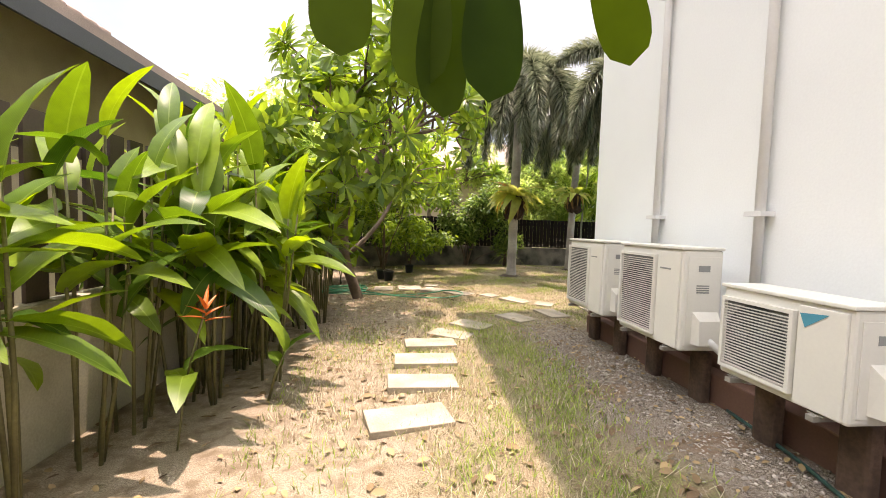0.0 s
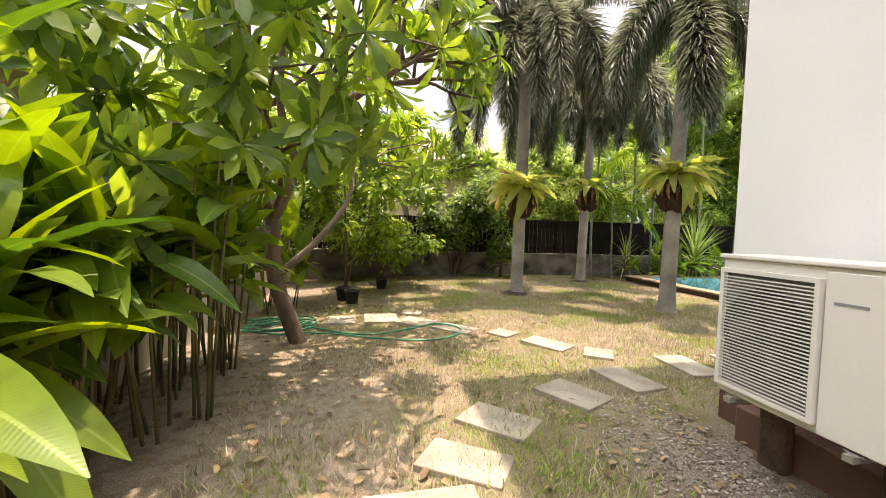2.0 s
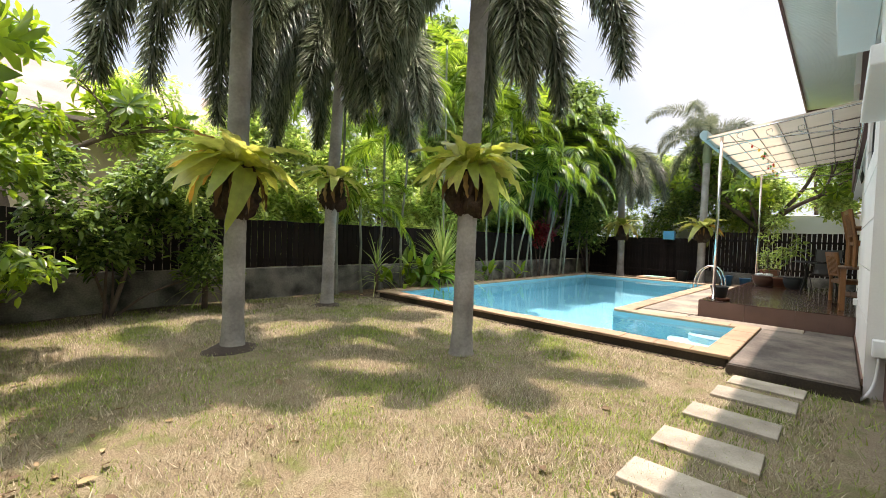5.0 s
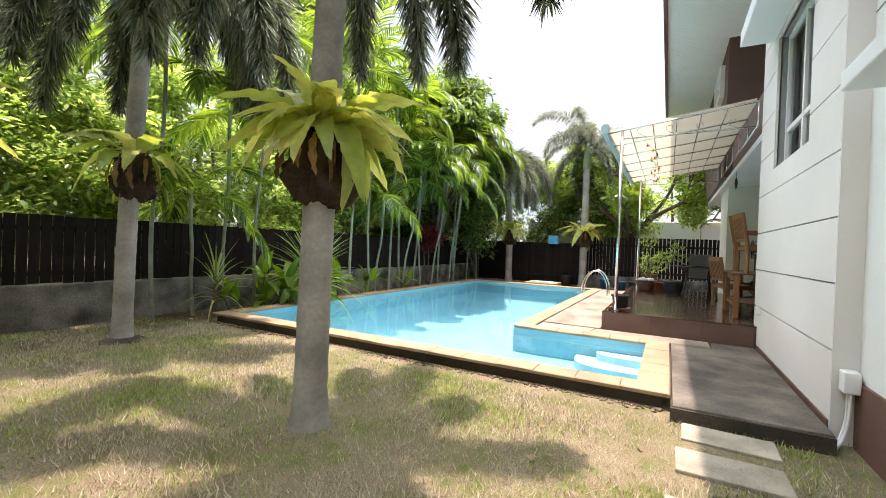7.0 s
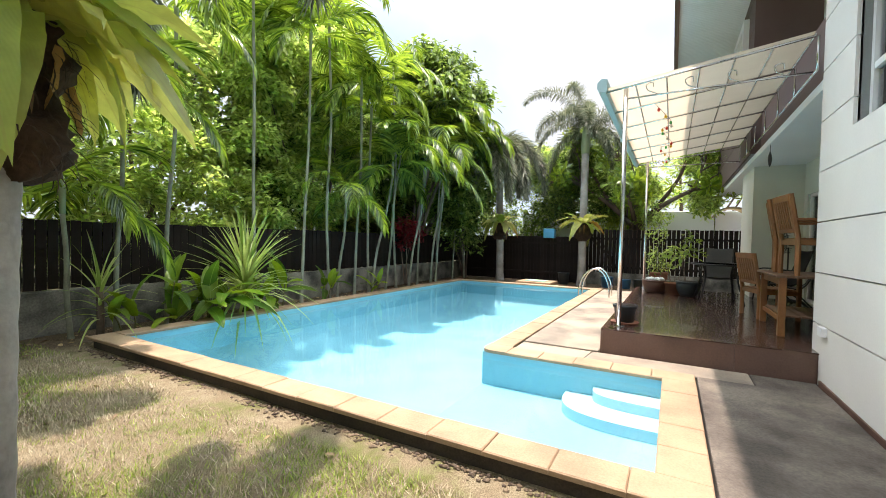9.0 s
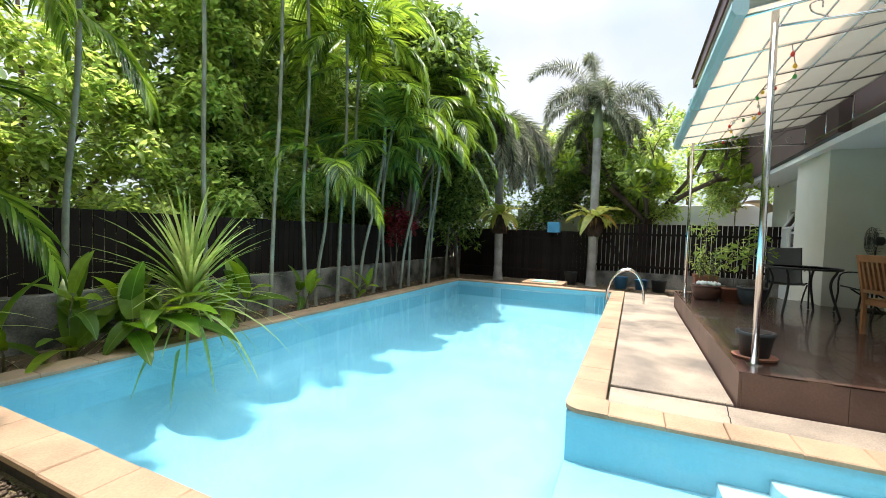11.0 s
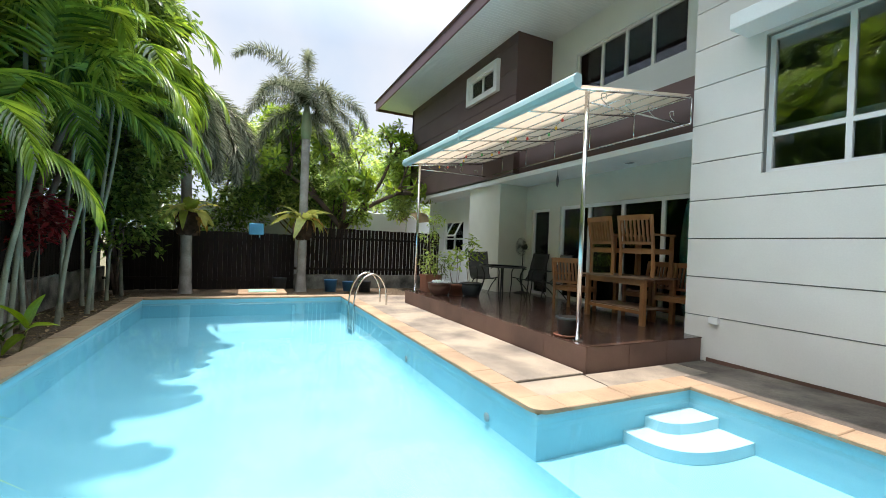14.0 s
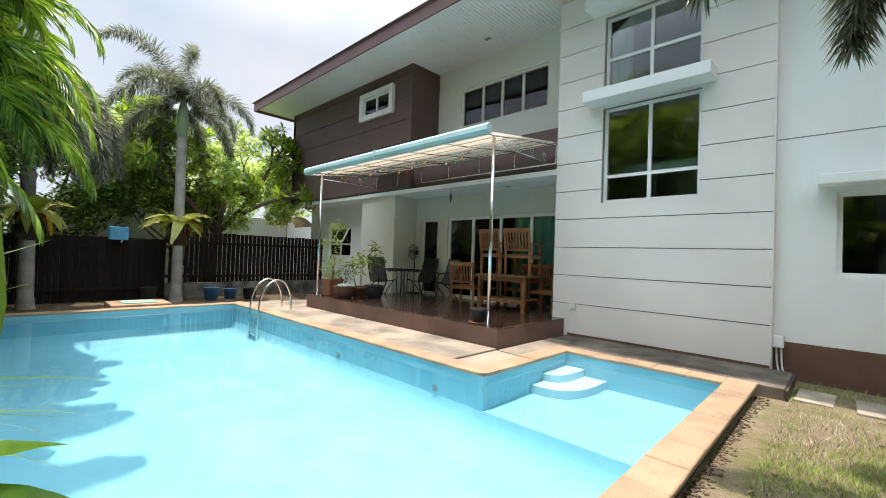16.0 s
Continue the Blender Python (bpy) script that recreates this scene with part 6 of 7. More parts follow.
    for y in (0.12, W - 0.14):
        part("bracket", boxed(-0.03, y, -0.03, D + 0.205, y + 0.04, -0.002), M_RUST, t)
        part("foot", boxed(0.0, y - 0.02, -0.002, 0.09, y + 0.06, 0.004), M_RUST, t)
        part("support_block", boxed(D - 0.06, y - 0.06, -0.50, D + 0.02, y + 0.10, -0.031, bevel=0.02), M_BLOCK, t, "brown stained concrete support block")
    part("hose", tubed(bow([(0.2, -0.05, 0.10), (0.30, -0.10, 0.0), (0.40, -0.09, -0.05), (0.52, -0.06, -0.08)], 4), 0.028, 8), M_PVC, t, "wrapped refrigerant pipe", True)


ac_unit(1.86, True, 0.78, 0.55, 0.29)
ac_unit(3.04)
ac_unit(4.24)
plinth = thing("wall_plinth", "low brown concrete plinth along the house wall", "plinth", kind="structure")
part("plinth", boxed(2.42, -4.0, -0.3, 2.577, 5.30, 0.20, bevel=0.015), M_SKIRT, plinth)


def downpipe(y, label):
    t = thing("downpipe", label, "pipe", pose(2.55, y, 0), "downpipes")
    part("pipe", tubed([(0, 0, 0.2), (0, 0, 6.5)], 0.034, 12), M_PVC, t, "", True)
    for z in (1.42, 3.6, 5.6):
        part("clamp", boxed(-0.06, -0.075, z, 0.05, 0.075, z + 0.035), M_PVC, t)


downpipe(4.15, "grey-white plastic downpipe on the white wall")
downpipe(2.93, "grey-white plastic downpipe with a clamp")
t = thing("drain_hose", "thin dark green hose lying along the plinth", "hose")
part("hose", tubed(bow([(2.25, 1.0, -0.02), (2.15, 1.7, 0.0), (2.3, 2.3, 0.0), (2.38, 2.9, 0.01)], 6), 0.012, 6), mat("dark_green_hose", (0.02, 0.07, 0.06), 0.4), t, "", True)
# meter box and cables at the bay's corner
t = thing("junction_box", "white electrical box with cable on the bay corner", "electrical box", pose(6.82, 5.60, 0.42))
part("box", boxed(-0.09, -0.008, 0, 0.03, 0.09, 0.16, bevel=0.01), M_TRIM, t)
for k in (0, 1):
    part("cable", tubed(bow([(-0.06 + 0.05 * k, 0.04, 0.0), (-0.07 + 0.05 * k, 0.05, -0.2), (-0.10 + 0.04 * k, 0.09, -0.34), (-0.16, 0.16, -0.42)], 4), 0.012, 6), M_PVC, t, "", True)
t = thing("wall_socket", "small white outdoor socket on the bay wall", "socket", pose(9.72, 5.73, 0.62))
part("box", boxed(-0.07, 0.001, 0, 0.05, 0.05, 0.09, bevel=0.006), M_TRIM, t)

# ---- awning over the terrace ----
aw = thing("awning", "beige cloth awning on steel posts with a teal gutter", "awning", kind="")
AX0, AXE, AYB, AYF, AZB, AZF = 10.12, 15.72, 5.80, 7.84, 3.72, 3.44
for k in range(6):
    a, b = AX0 + (AXE - AX0) * k / 6, AX0 + (AXE - AX0) * (k + 1) / 6
    bm = bmesh.new()
    n = 8
    grid = [[bm.verts.new((a + (b - a) * i / 4, AYB + (AYF - AYB) * j / n, AZB + (AZF - AZB) * j / n - 0.018 * math.sin(math.pi * i / 4))) for j in range(n + 1)] for i in range(5)]
    for i in range(4):
        for j in range(n):
            bm.faces.new((grid[i][j], grid[i + 1][j], grid[i + 1][j + 1], grid[i][j + 1]))
    part("cloth", bm, M_CLOTH, aw, "", True)
for x in [AX0 + (AXE - AX0) * k / 6 for k in range(7)]:
    part("rafter", tubed([(x, AYB, AZB - 0.05), (x, AYF, AZF - 0.05)], 0.014, 8), M_STEEL, aw, "", True)
    part("strut", tubed([(x, AYB - 0.02, 3.32), (x, AYB - 0.02, AZB - 0.05)], 0.012, 6), M_STEEL, aw, "", True)
for j in range(6):
    y, z = AYB + (AYF - AYB) * j / 6, AZB + (AZF - AZB) * j / 6
    part("purlin", tubed([(AX0, y, z - 0.035), (AXE, y, z - 0.035)], 0.010, 6), M_STEEL, aw, "", True)
part("back_rail", tubed([(AX0, AYB - 0.02, 3.32), (AXE - 0.5, AYB - 0.02, 3.32)], 0.014, 8), M_STEEL, aw, "", True)
for x in (10.19, 15.52):
    part("side_rail", tubed([(x, AYB, 3.32), (x, 7.6, 3.30)], 0.012, 6), M_STEEL, aw, "", True)
    for k in range(4):
        y = 6.0 + 0.42 * k
        part("scroll", tubed(bow([(x, y, 3.32), (x, y + 0.10, 3.37), (x, y + 0.12, 3.44), (x, y + 0.05, 3.46), (x, y + 0.04, 3.40)], 5), 0.007, 5), M_STEEL, aw, "", True)
bm = bmesh.new()
prof = [(AYF - 0.02, AZF + 0.10), (AYF + 0.05, AZF + 0.115), (AYF + 0.10, AZF + 0.07), (AYF + 0.105, AZF), (AYF + 0.07, AZF - 0.05), (AYF, AZF - 0.06), (AYF - 0.02, AZF - 0.03)]
ends = [[bm.verts.new((x, y, z)) for y, z in prof] for x in (AX0 - 0.05, AXE + 0.1)]
for i in range(len(prof)):
    j = (i + 1) % len(prof)
    bm.faces.new((ends[0][i], ends[0][j], ends[1][j], ends[1][i]))
bm.faces.new(ends[0][::-1]), bm.faces.new(ends[1])
bmesh.ops.recalc_face_normals(bm, faces=bm.faces)
part("gutter", bm, M_GUTTER, aw, "pale teal metal gutter along the awning's edge")
part("gutter_joint", boxed(12.9, AYF - 0.025, AZF - 0.065, 12.94, AYF + 0.11, AZF + 0.12), M_GUTTER, aw)
for x in (10.19, 15.52):
    post = part("post", tubed([(x, 7.61, TZ), (x, 7.61, AZF + 0.0)], 0.028, 14), M_STEEL, aw, "polished stainless steel post", True)
    part("base_flange", tubed([(x, 7.61, TZ), (x, 7.61, TZ + 0.012)], 0.06, 14), M_STEEL, post)
# string of small coloured bulbs under the cloth
fl = thing("string_lights", "string of small coloured bulbs under the awning", "string lights")
wire = bow([(10.9, 7.3, 3.40), (11.6, 7.1, 3.30), (12.3, 7.25, 3.38), (13.0, 7.1, 3.29), (13.7, 7.3, 3.37), (14.4, 7.15, 3.28), (15.3, 7.3, 3.38)], 6)
part("wire", tubed(wire, 0.004, 4), M_ACDARK, fl)
bulb_ms = [mesh_of("bulb", lathe([(0.006, 0.0), (0.018, -0.018), (0.022, -0.036), (0.012, -0.055)], 8), mat("bulb_" + n, c, 0.3, vary=0.05, bump=0), True) for n, c in (("red", (0.6, 0.05, 0.03)), ("amber", (0.8, 0.5, 0.05)), ("green", (0.05, 0.35, 0.08)), ("clear", (0.8, 0.78, 0.7)))]
for k in range(1, len(wire), 2):
    piece("bulb", bulb_ms[k // 2 % 4], fl, pose(*wire[k]))
t = thing("hanging_ornament", "small dark hanging ornament under the porch edge", "ornament", pose(12.9, 5.70, 3.12))
part("cord", tubed([(0, 0, 0), (0, 0, -0.12)], 0.004, 5), M_ACDARK, t)
part("body", lathe([(0.004, -0.36), (0.022, -0.30), (0.03, -0.22), (0.018, -0.15), (0.006, -0.11)], 8), M_ACDARK, t)

# ---- pool fittings ----
ladder = thing("pool_ladder", "curved stainless steel pool ladder rails", "pool ladder", pose(15.35, 8.98, 0))
for dx in (0.0, 0.48):
    part("rail", tubed(bow([(dx, -0.62, 0.13), (dx, -0.60, 0.45), (dx, -0.46, 0.74), (dx, -0.26, 0.82), (dx, -0.04, 0.68), (dx, 0.09, 0.38), (dx, 0.12, -0.1), (dx, 0.12, -0.62)], 5), 0.021, 10), M_STEEL, ladder, "", True)
for z in (-0.15, -0.4):
    part("tread", boxed(0.0, 0.09, z, 0.48, 0.16, z + 0.025), M_STEEL, ladder)
sk = thing("skimmer_box", "raised sandstone skimmer box with a green lid", "skimmer", pose(17.0, 10.85, 0.14))
part("surround", boxed(0.26, -0.55, -0.1, 1.25, 0.55, 0.06, bevel=0.015), M_COPING, sk)
part("lid", boxed(0.42, -0.32, 0.061, 0.95, 0.32, 0.082, bevel=0.006), mat("lid_green", (0.30, 0.55, 0.42), 0.5, vary=0.15), sk, "pale green plastic lid")
for x, y, z in ((8.4, 9.034, -0.2), (12.2, 9.034, -0.22)):
    t = thing("pool_inlet", "small round pool wall inlet", "pool inlet", pose(x if x > 9 else 9.9, y, z, -90, 0, 0))
    part("ring", lathe([(0.045, 0.0), (0.045, 0.012), (0.02, 0.016)], 14), M_ACGREY, t)

# ---- terrace furniture ----
M_TEAK = mat("orange_teak", (0.36, 0.155, 0.055), 0.5, vary=0.35, bump=0.15, scale=10, fine=70)
M_TEAKOLD = mat("weathered_teak", (0.26, 0.15, 0.09), 0.65, vary=0.35, bump=0.2, scale=10, fine=70)
M_BLACK = mat("black_metal", (0.03, 0.03, 0.032), 0.45, 0.4, vary=0.15, bump=0.02)
M_MESH = mat("grey_sling_mesh", (0.10, 0.105, 0.11), 0.8, vary=0.15, bump=0.3, fine=150)
M_TERRA = mat("terracotta", (0.34, 0.13, 0.075), 0.8, vary=0.3, bump=0.2)
M_POTBROWN = mat("glazed_brown_pot", (0.16, 0.075, 0.05), 0.35, vary=0.3, bump=0.05)
M_POTBLACK = mat("dark_plastic_pot", (0.035, 0.045, 0.05), 0.45, vary=0.2, bump=0.03)
M_SOIL = mat("potting_soil", (0.07, 0.05, 0.035), 0.95, vary=0.5, bump=0.8)


def teak_armchair(m, tint=M_TEAK):
    """Slatted teak armchair: 0.58 wide, 0.55 deep, back to 0.95. Faces +y."""
    t = thing("teak_armchair", "orange-brown slatted teak garden armchair", "chair", m, "teak armchairs")
    for x in (-0.27, 0.27):
        part("leg", boxed(x - 0.024, 0.22, 0, x + 0.024, 0.268, 0.64, bevel=0.004), tint, t)
        bm = tubed([(x, -0.24, 0.0), (x, -0.24, 0.42), (x, -0.33, 0.95)], 0.029, 6)
        part("leg", bm, tint, t)
        part("arm", boxed(x - 0.035, -0.28, 0.64, x + 0.035, 0.29, 0.668, bevel=0.006), tint, t)
        part("side_rail", boxed(x - 0.016, -0.22, 0.36, x + 0.016, 0.22, 0.42), tint, t)
    part("front_rail", boxed(-0.246, 0.23, 0.36, 0.246, 0.258, 0.42), tint, t)
    part("back_rail", boxed(-0.246, -0.252, 0.36, 0.246, -0.226, 0.42), tint, t)
    slat = mesh_of("seat_slat", boxed(-0.25, -0.028, -0.01, 0.25, 0.028, 0.01, bevel=0.003), tint)
    for k in range(7):
        piece("seat_slat", slat, t, pose(0, -0.19 + 0.068 * k, 0.431))
    rail = part("top_rail", boxed(-0.25, -0.345, 0.87, 0.25, -0.315, 0.955, bevel=0.008), tint, t)
    part("lower_rail", boxed(-0.25, -0.275, 0.50, 0.25, -0.25, 0.545), tint, t)
    bs = mesh_of("back_slat", tubed([(0, -0.262, 0.54), (0, -0.33, 0.88)], 0.02, 4), tint)
    for k in range(7):
        piece("back_slat", bs, t, pose(-0.205 + 0.068 * k, 0, 0))
    return t


def teak_table(m):
    """Slatted table with a low shelf, 1.25 x 0.75 x 0.72."""
    t = thing("teak_table", "weathered slatted teak table with a low shelf", "table", m)
    for x in (-0.55, 0.55):
        for y in (-0.33, 0.33):
            part("leg", boxed(x - 0.035, y - 0.035, 0, x + 0.035, y + 0.035, 0.69, bevel=0.005), M_TEAK, t)
    sl = mesh_of("top_slat", boxed(-0.63, -0.042, 0, 0.63, 0.042, 0.028, bevel=0.004), M_TEAKOLD)
    sh = mesh_of("shelf_slat", boxed(-0.51, -0.042, 0, 0.51, 0.042, 0.022, bevel=0.004), M_TEAKOLD)
    for k in range(9):
        piece("top_slat", sl, t, pose(0, -0.36 + 0.09 * k, 0.692))
    for k in range(7):
        piece("shelf_slat", sh, t, pose(0, -0.27 + 0.09 * k, 0.222))
    for y in (-0.33, 0.33):
        part("apron", boxed(-0.515, y - 0.012, 0.60, 0.515, y + 0.012, 0.688), M_TEAK, t)
        part("stretcher", boxed(-0.515, y - 0.012, 0.17, 0.515, y + 0.012, 0.22), M_TEAK, t)
    return t


teak_table(pose(11.22, 5.56, TZ))
a0 = teak_armchair(pose(11.53, 5.58, TZ + 0.722, 0, 0, 172))
copy_thing(a0, pose(10.92, 5.56, TZ + 0.722, 0, 0, 186))
copy_thing(a0, pose(12.25, 5.75, TZ, 0, 0, 195))
copy_thing(a0, pose(10.62, 5.12, TZ, 0, 0, 4))
copy_thing(a0, pose(11.22, 5.10, TZ, 0, 0, -3))


def patio_table(m):
    t = thing("patio_table", "round-cornered glass patio table with dark metal frame", "table", m)
    part("rim", tubed([(0.55 * math.cos(a), 0.45 * math.sin(a), 0.70) for a in [k * math.pi / 16 for k in range(33)]], 0.018, 8), M_BLACK, t, "", True)
    g = bmesh.new()
    vs = [g.verts.new((0.545 * math.cos(a), 0.445 * math.sin(a), 0.705)) for a in [k * math.pi / 16 for k in range(32)]]
    g.faces.new(vs)
    bmesh.ops.solidify(g, geom=g.faces[:], thickness=0.008)
    part("glass_top", g, clear_mat("smoked_glass", (0.25, 0.27, 0.27), 1.5), t, "smoked glass table top")
    for sx in (-1, 1):
        for sy in (-1, 1):
            part("leg", tubed(bow([(0.36 * sx, 0.30 * sy, 0.69), (0.30 * sx, 0.25 * sy, 0.45), (0.40 * sx, 0.34 * sy, 0.0)], 5), 0.017, 7), M_BLACK, t, "", True)
    return t


def sling_chair(m):
    t = thing("sling_chair", "dark metal patio chair with grey mesh sling", "chair", m, "sling chairs")
    for x in (-0.27, 0.27):
        part("side_frame", tubed(bow([(x, 0.30, 0.01), (x, 0.26, 0.30), (x, 0.24, 0.60), (x, 0.0, 0.64), (x, -0.2, 0.60)], 5), 0.013, 7), M_BLACK, t, "", True)
        part("leg", tubed(bow([(x, 0.10, 0.38), (x, -0.15, 0.2), (x, -0.33, 0.01)], 4), 0.013, 7), M_BLACK, t, "", True)
        part("sling_rail", tubed(bow([(x * 0.9, 0.25, 0.42), (x * 0.9, -0.18, 0.38), (x * 0.9, -0.36, 0.80), (x * 0.9, -0.42, 1.0)], 5), 0.012, 7), M_BLACK, t, "", True)
    line = bow([(0, 0.25, 0.42), (0, -0.18, 0.38), (0, -0.36, 0.80), (0, -0.42, 1.0)], 6)
    bm = bmesh.new()
    cols = [[bm.verts.new((x, p.y, p.z - 0.015 * (1 - (x / 0.243) ** 2))) for p in line] for x in (-0.243, -0.12, 0, 0.12, 0.243)]
    for a, b in zip(cols, cols[1:]):
        for i in range(len(line) - 1):
            bm.faces.new((a[i], b[i], b[i + 1], a[i + 1]))
    bmesh.ops.solidify(bm, geom=bm.faces[:], thickness=0.006)
    part("sling", bm, M_MESH, t, "grey woven mesh sling", True)
    return t


patio_table(pose(13.9, 6.25, TZ, 0, 0, 4))
c0 = sling_chair(pose(13.55, 5.28, TZ, 0, 0, -12))
copy_thing(c0, pose(14.25, 5.3, TZ, 0, 0, 8))
copy_thing(c0, pose(14.75, 6.2, TZ, 0, 0, 82))
fan = thing("standing_fan", "dark standing electric fan by the wall", "fan", pose(14.82, 5.05, TZ))
part("base", lathe([(0.19, 0.0), (0.19, 0.02), (0.05, 0.05), (0.02, 0.06)], 18), M_BLACK, fan, "", True)
part("pole", tubed([(0, 0, 0.05), (0, 0, 1.05)], 0.014, 8), M_BLACK, fan, "", True)
cage = bmesh.new()
for r in (0.06, 0.12, 0.18, 0.22):
    tube(cage, [(r * math.cos(a), 0.06, 1.15 + r * math.sin(a)) for a in [k * math.pi / 12 for k in range(25)]], 0.004, 4, False)
for k in range(20):
    a = k * math.pi / 10
    tube(cage, [(0.03 * math.cos(a), 0.08, 1.15 + 0.03 * math.sin(a)), (0.22 * math.cos(a), 0.06, 1.15 + 0.22 * math.sin(a)), (0.20 * math.cos(a), -0.02, 1.15 + 0.20 * math.sin(a))], 0.003, 4, False)
part("cage", cage, M_BLACK, fan)
part("motor", lathe([(0.05, 0), (0.07, 0.03), (0.07, 0.10), (0.03, 0.14)], 12), M_BLACK, fan).matrix_basis = pose(0, 0.02, 1.15, 90, 0, 0)
for k in range(3):
    a = k * 2 * math.pi / 3
    one = bmesh.new()
    one.faces.new([one.verts.new((r * math.cos(a + b), 0.03 + c, 1.15 + r * math.sin(a + b))) for r, b, c in ((0.03, 0, 0), (0.18, -0.35, 0.02), (0.19, 0.4, -0.01), (0.04, 0.9, 0))])
    bmesh.ops.solidify(one, geom=one.faces[:], thickness=0.003)
    part("blade", one, M_ACGREY, fan)



def pot(name, label, at, prof, material, group="plant pots"):
    t = thing(name, label, "plant pot", pose(*at), group)
    bm = lathe(prof, 24)
    part("pot_body", bm, material, t, "", True)
    r, z = prof[-1]
    part("soil", lathe([(r * 0.9, z - 0.03), (r * 0.88, z + 0.004), (0.02, z + 0.012)], 18), M_SOIL, t)
    return t


def round_pot(r, h):
    return [(r * 0.62, 0), (r * 0.75, h * 0.12), (r * 0.97, h * 0.55), (r, h * 0.82), (r * 0.96, h * 0.9), (r * 1.06, h * 0.92), (r * 1.06, h), (r * 0.9, h)]


def tub(r, h):
    return [(r * 0.76, 0), (r * 0.95, h * 0.85), (r * 1.06, h * 0.86), (r * 1.06, h), (r * 0.95, h)]


tp = pot("plant_pot", "empty dark grey pot on a clay saucer by the post", (10.42, 7.56, TZ + 0.025), tub(0.145, 0.22), M_POTBLACK)
part("saucer", lathe([(0.12, -0.025), (0.165, -0.02), (0.175, 0.0), (0.155, 0.0)], 20), M_TERRA, tp)
t = thing("plant_pot", "square terracotta planter at the terrace corner", "plant pot", pose(15.35, 7.30, TZ), "plant pots")
bm = boxed(-0.19, -0.19, 0, 0.19, 0.19, 0.40, bevel=0.015)
part("pot_body", bm, M_TERRA, t)
part("rim", boxed(-0.205, -0.205, 0.36, 0.205, 0.205, 0.405, bevel=0.008), M_TERRA, t)
pot("plant_pot", "wide brown bowl pot with white pebbles", (14.72, 7.34, TZ), round_pot(0.26, 0.27), M_POTBROWN)
pot("plant_pot", "terracotta pot on the terrace edge", (14.62, 6.98, TZ), tub(0.2, 0.26), M_TERRA)
pot("plant_pot", "glossy black round pot on the terrace", (14.42, 6.72, TZ), round_pot(0.23, 0.30), M_POTBLACK)
peb = bmesh.new()
pr = random.Random(8)
for k in range(16):
    bmesh.ops.create_icosphere(peb, subdivisions=1, radius=pr.uniform(0.03, 0.055), matrix=pose(14.72 + pr.uniform(-0.17, 0.17), 7.34 + pr.uniform(-0.17, 0.17), TZ + 0.29))
tagged(part("pebbles", peb, M_WHITE, None, "", True), "white pebbles heaped in a bowl pot", "pebbles", kind="stuff")
rp = random.Random(50)
broadleaf("potted_plant", "slim leafy plant climbing beside the post", "plant", (15.35, 7.30, TZ + 0.38), [(15.3, 7.3, 1.25, 0.28), (15.38, 7.35, 1.7, 0.22), (15.3, 7.25, 2.15, 0.2), (15.45, 7.3, 1.0, 0.25)], 460, 0.085, L_BUSH, 3, 21, 0.012)
broadleaf("potted_plant", "small twiggy shrub in a bowl pot", "plant", (14.72, 7.34, TZ + 0.25), [(14.72, 7.34, 1.0, 0.22), (14.6, 7.3, 1.15, 0.16)], 150, 0.06, L_DARK, 4, 22, 0.008)
broadleaf("potted_plant", "small broad-leaved shrub in a terracotta pot", "plant", (14.62, 6.98, TZ + 0.24), [(14.62, 6.98, 1.2, 0.25), (14.7, 6.9, 1.4, 0.2)], 110, 0.14, L_BUSH, 3, 23, 0.012)
broadleaf("potted_plant", "thin potted sapling with pale leaves", "plant", (14.42, 6.72, TZ + 0.28), [(14.42, 6.72, 1.3, 0.2), (14.4, 6.7, 1.55, 0.18)], 90, 0.12, L_PLUM, 2, 24, 0.01)
# pots under the shrubs in the north-west corner
for x, y, l in ((-0.46, 11.06, "dark pot holding a tall shrub"), (0.25, 12.36, "small dark pot holding a shrub"), (-0.30, 10.72, "small black nursery pot on the soil")):
    pot("plant_pot", l + " on bare ground", (x, y, ground_z(x) - 0.01), tub(0.17 if "small" not in l else 0.13, 0.26), M_POTBLACK)

# buckets and clutter by the far fence
M_BLUE = mat("blue_plastic", (0.05, 0.22, 0.45), 0.4, vary=0.2, bump=0.03)
for k, (x, y, r, h, m_) in enumerate(((19.2, 8.9, 0.2, 0.36, M_BLUE), (19.3, 8.35, 0.18, 0.3, M_BLUE), (19.0, 7.9, 0.2, 0.34, M_POTBLACK), (19.3, 10.35, 0.2, 0.4, M_POTBLACK))):
    tb = thing("bucket", "plastic bucket standing by the far fence", "bucket", pose(x, y, 0.0), "buckets")
    part("body", lathe([(r * 0.8, 0), (r, h * 0.96), (r * 1.06, h), (r * 0.9, h)], 16), m_, tb, "", True)
bl = thing("blue_crate", "light blue plastic crate hung over the gate", "crate", pose(19.72, 11.0, 1.62))
part("body", boxed(-0.12, -0.2, 0.0, 0.12, 0.2, 0.34, bevel=0.02), mat("light_blue_plastic", (0.08, 0.38, 0.62), 0.4, vary=0.2), bl)
part("hook", tubed([(0.0, -0.1, 0.02), (0.16, -0.1, 0.0), (0.18, -0.1, -0.12)], 0.01, 5), M_STEEL, bl)

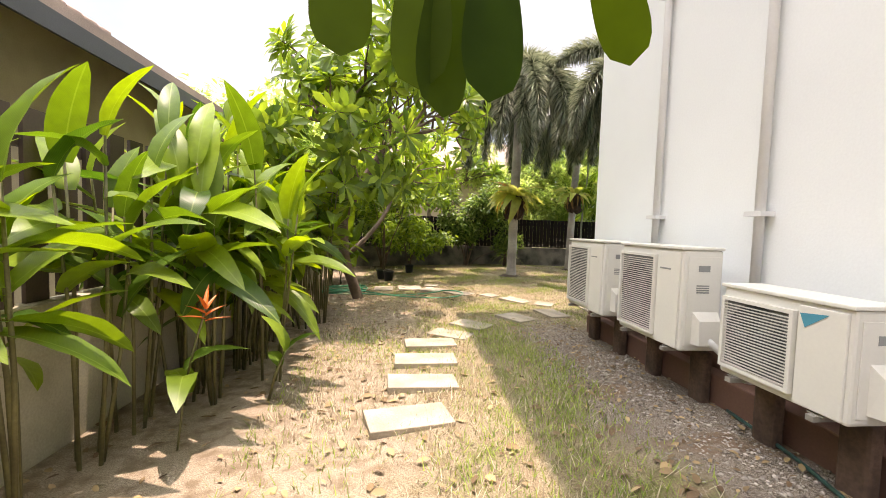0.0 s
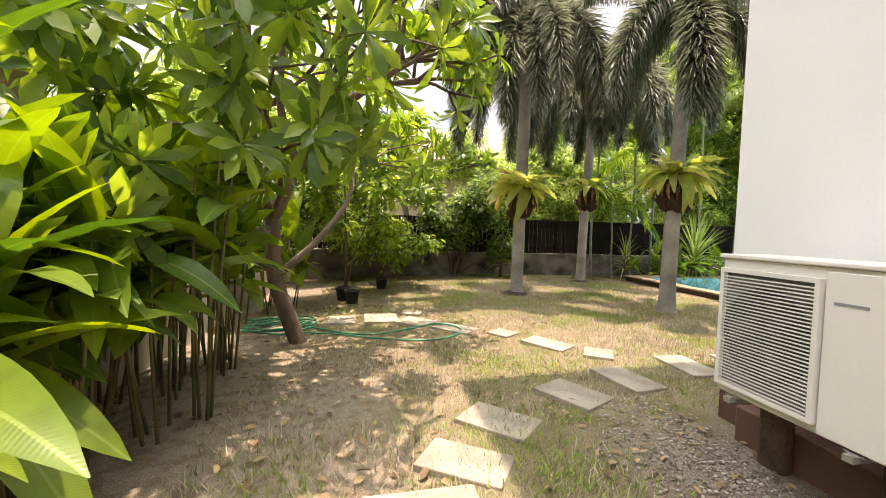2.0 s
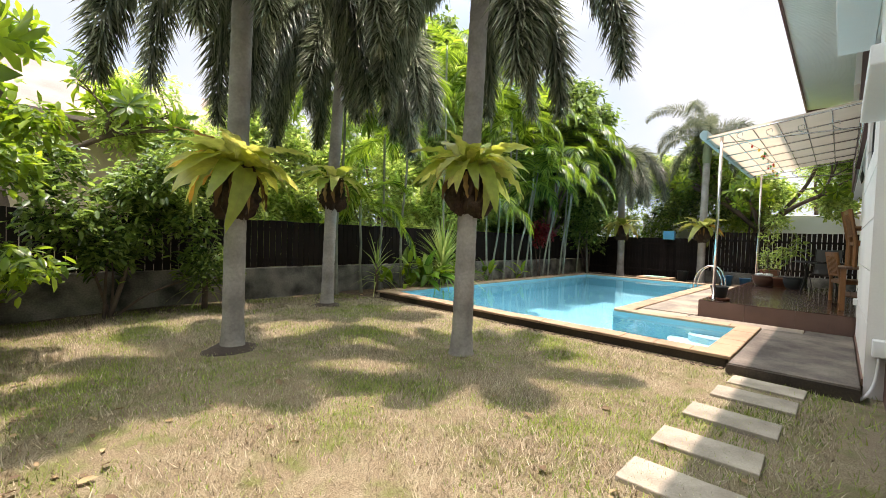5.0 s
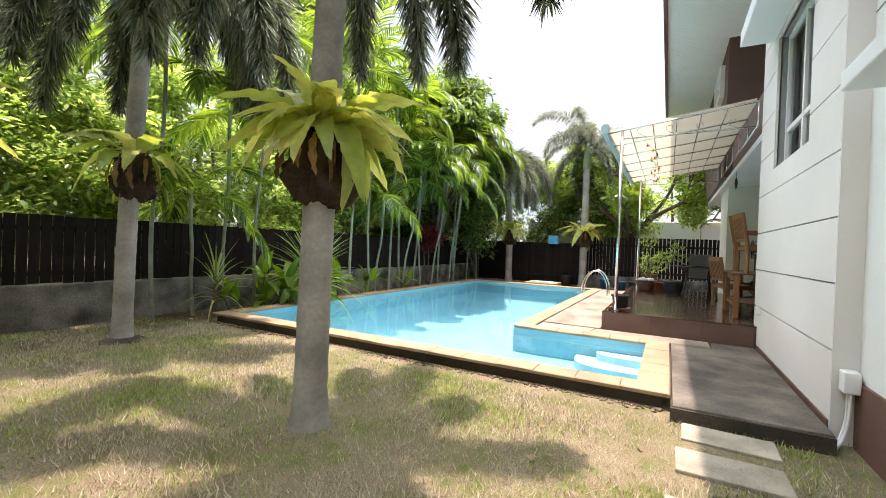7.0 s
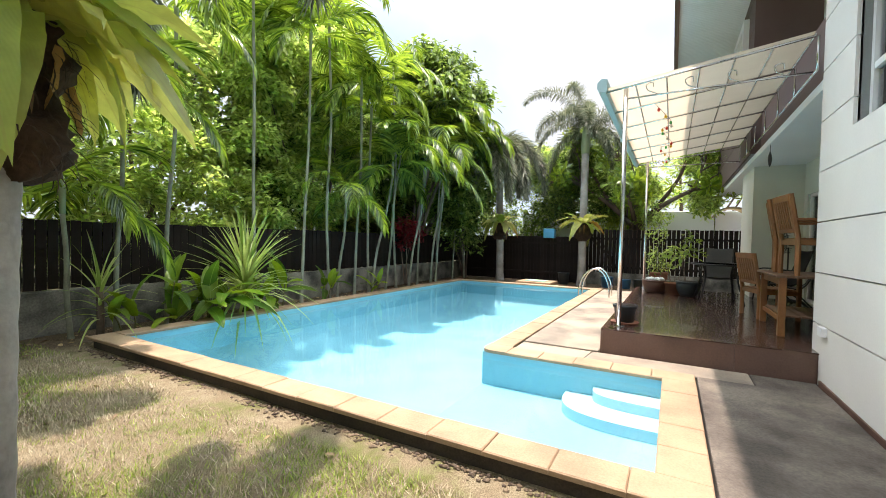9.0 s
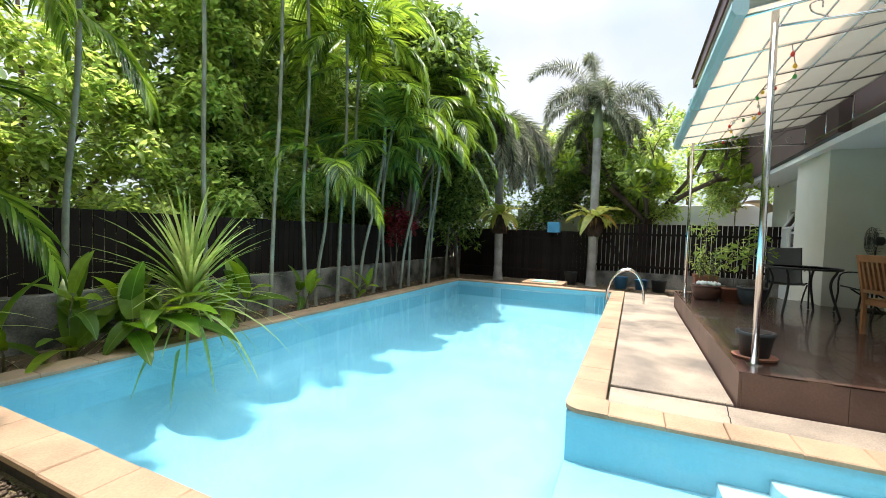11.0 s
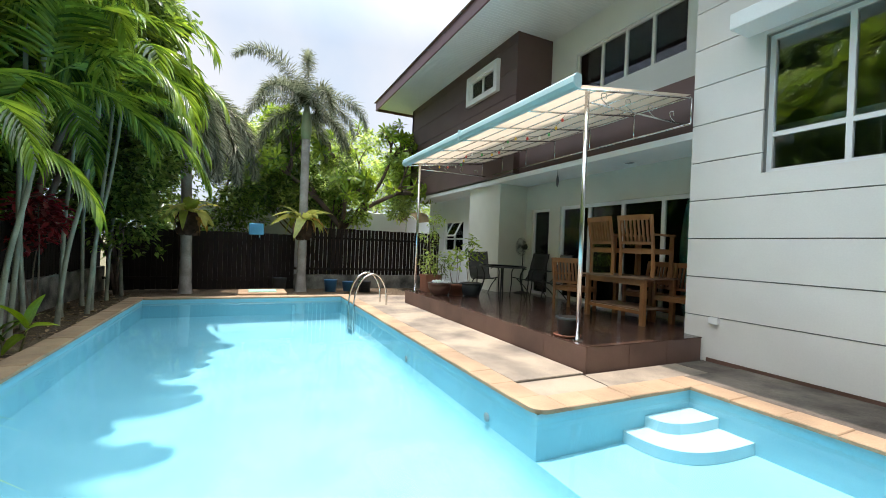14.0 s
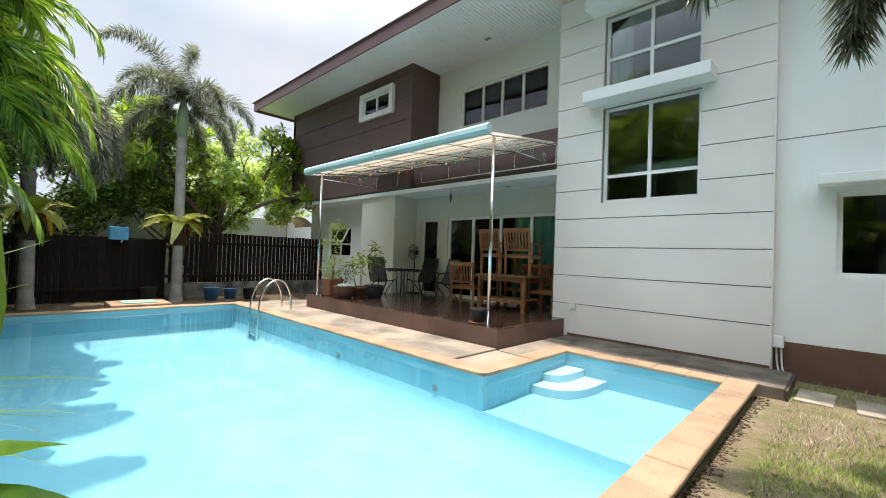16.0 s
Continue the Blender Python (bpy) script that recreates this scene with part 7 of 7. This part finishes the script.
# ---- garden hose ----
hose = thing("garden_hose", "bright green garden hose coiled and looped on the ground", "hose")
M_HOSE = mat("green_hose", (0.03, 0.30, 0.16), 0.4, vary=0.15, bump=0.02)
hp = []
for k in range(46):
    a = k * 0.62
    r = 0.42 + 0.07 * math.sin(k * 1.7)
    x, y = -1.15 + r * math.cos(a), 8.85 + 0.8 * r * math.sin(a)
    hp.append((x, y, ground_z(x) + 0.025 + 0.0022 * k))
part("coil", tubed(bow(hp, 3), 0.012, 6), M_HOSE, hose, "", True)
loop = [(-0.8, 8.9, 0.03), (-0.25, 8.45, 0.02), (0.2, 8.35, 0.02), (0.7, 8.6, 0.02), (0.93, 8.62, 0.05), (1.18, 8.42, 0.05), (1.22, 8.22, 0.02), (0.95, 7.96, 0.02), (0.6, 7.95, 0.02), (0.1, 8.15, 0.02), (-0.3, 8.38, 0.025), (-0.9, 8.6, 0.03)]
part("loop", tubed(bow([(x, y, ground_z(x) + z) for x, y, z in loop], 7), 0.012, 6), M_HOSE, hose, "", True)

# ---- neighbouring buildings ----
def gable_house(name, label, x0, x1, y0, y1, h, ridge, over, wall_m, roof_m, along="y"):
    t = thing(name, label, "house")
    part("wall", boxed(x0, y0, -0.3, x1, y1, h), wall_m, t)
    bm = bmesh.new()
    if along == "y":
        xm = (x0 + x1) / 2
        pr_ = [(x0 - over, h - 0.25), (xm, ridge), (x1 + over, h - 0.25)]
        rows_ = [[bm.verts.new((x, y, z + dz)) for x, z in pr_] for dz in (0, 0.12) for y in (y0 - over, y1 + over)]
    else:
        ym = (y0 + y1) / 2
        pr_ = [(y0 - over, h - 0.25), (ym, ridge), (y1 + over, h - 0.25)]
        rows_ = [[bm.verts.new((x, y, z + dz)) for y, z in pr_] for dz in (0, 0.12) for x in (x0 - over, x1 + over)]
    for i in range(2):
        a, b, c, d = rows_
        bm.faces.new((a[i], a[i + 1], b[i + 1], b[i]))
        bm.faces.new((c[i], d[i], d[i + 1], c[i + 1]))
        bm.faces.new((a[i], c[i], c[i + 1], a[i + 1]))
        bm.faces.new((b[i], b[i + 1], d[i + 1], d[i]))
    for i in (0, 2):
        bm.faces.new((rows_[0][i], rows_[1][i], rows_[3][i], rows_[2][i]))
    bmesh.ops.recalc_face_normals(bm, faces=bm.faces)
    part("roof", bm, roof_m, t)
    return t


M_TAN = mat("tan_house_wall", (0.48, 0.40, 0.28), 0.85, vary=0.2, bump=0.1)
M_TILE = mat("weathered_roof_tile", (0.36, 0.27, 0.23), 0.8, vary=0.3, bump=0.4)
wh = gable_house("neighbour_house", "neighbouring bungalow with a weathered tiled roof and dark eave", -8.4, -4.4, -6.0, 9.5, 3.6, 5.0, 0.8, M_TAN, M_TILE)
part("eave_board", boxed(-5.24 + 1.62, -6.8, 3.12, -5.24 + 1.66, 10.3, 3.34), M_ACDARK, wh)
rt = mesh_of("ridge_tile", tubed([(0, -0.19, 0), (0, 0.19, 0.02)], 0.09, 8), M_TILE)
for k in range(42):
    piece("ridge_tile", rt, wh, pose(-6.4, -6.6 + 0.4 * k, 5.13))
gable_house("neighbour_house", "tan neighbouring house half hidden by trees", -1.5, 5.5, 18.5, 21.5, 3.9, 5.2, 0.6, M_TAN, M_TILE, "x")
structure("garden_wall_far", boxed(22.7, 1.0, -0.3, 22.9, 13.0, 2.75, bevel=0.02), M_WHITE, "tall pale rendered wall beyond the picket fence", "wall")
t = thing("gas_cylinder_shelter", "small tan curved canopy beside the house", "canopy")
bm = bmesh.new()
arc = [(0.5 * math.cos(a), 0.34 * math.sin(a)) for a in [k * math.pi / 10 for k in range(11)]]
rows_ = [[bm.verts.new((x, 5.3 + u, 2.45 + z)) for u, z in arc] for x in (21.2, 22.6)]
for i in range(10):
    bm.faces.new((rows_[0][i], rows_[0][i + 1], rows_[1][i + 1], rows_[1][i]))
bmesh.ops.solidify(bm, geom=bm.faces[:], thickness=0.02)
part("cover", bm, M_TAN, t)
for y in (4.8, 5.8):
    part("arm", tubed([(21.2, y, 2.45), (21.2, y, 0.0)], 0.02, 6), M_STEEL, t)
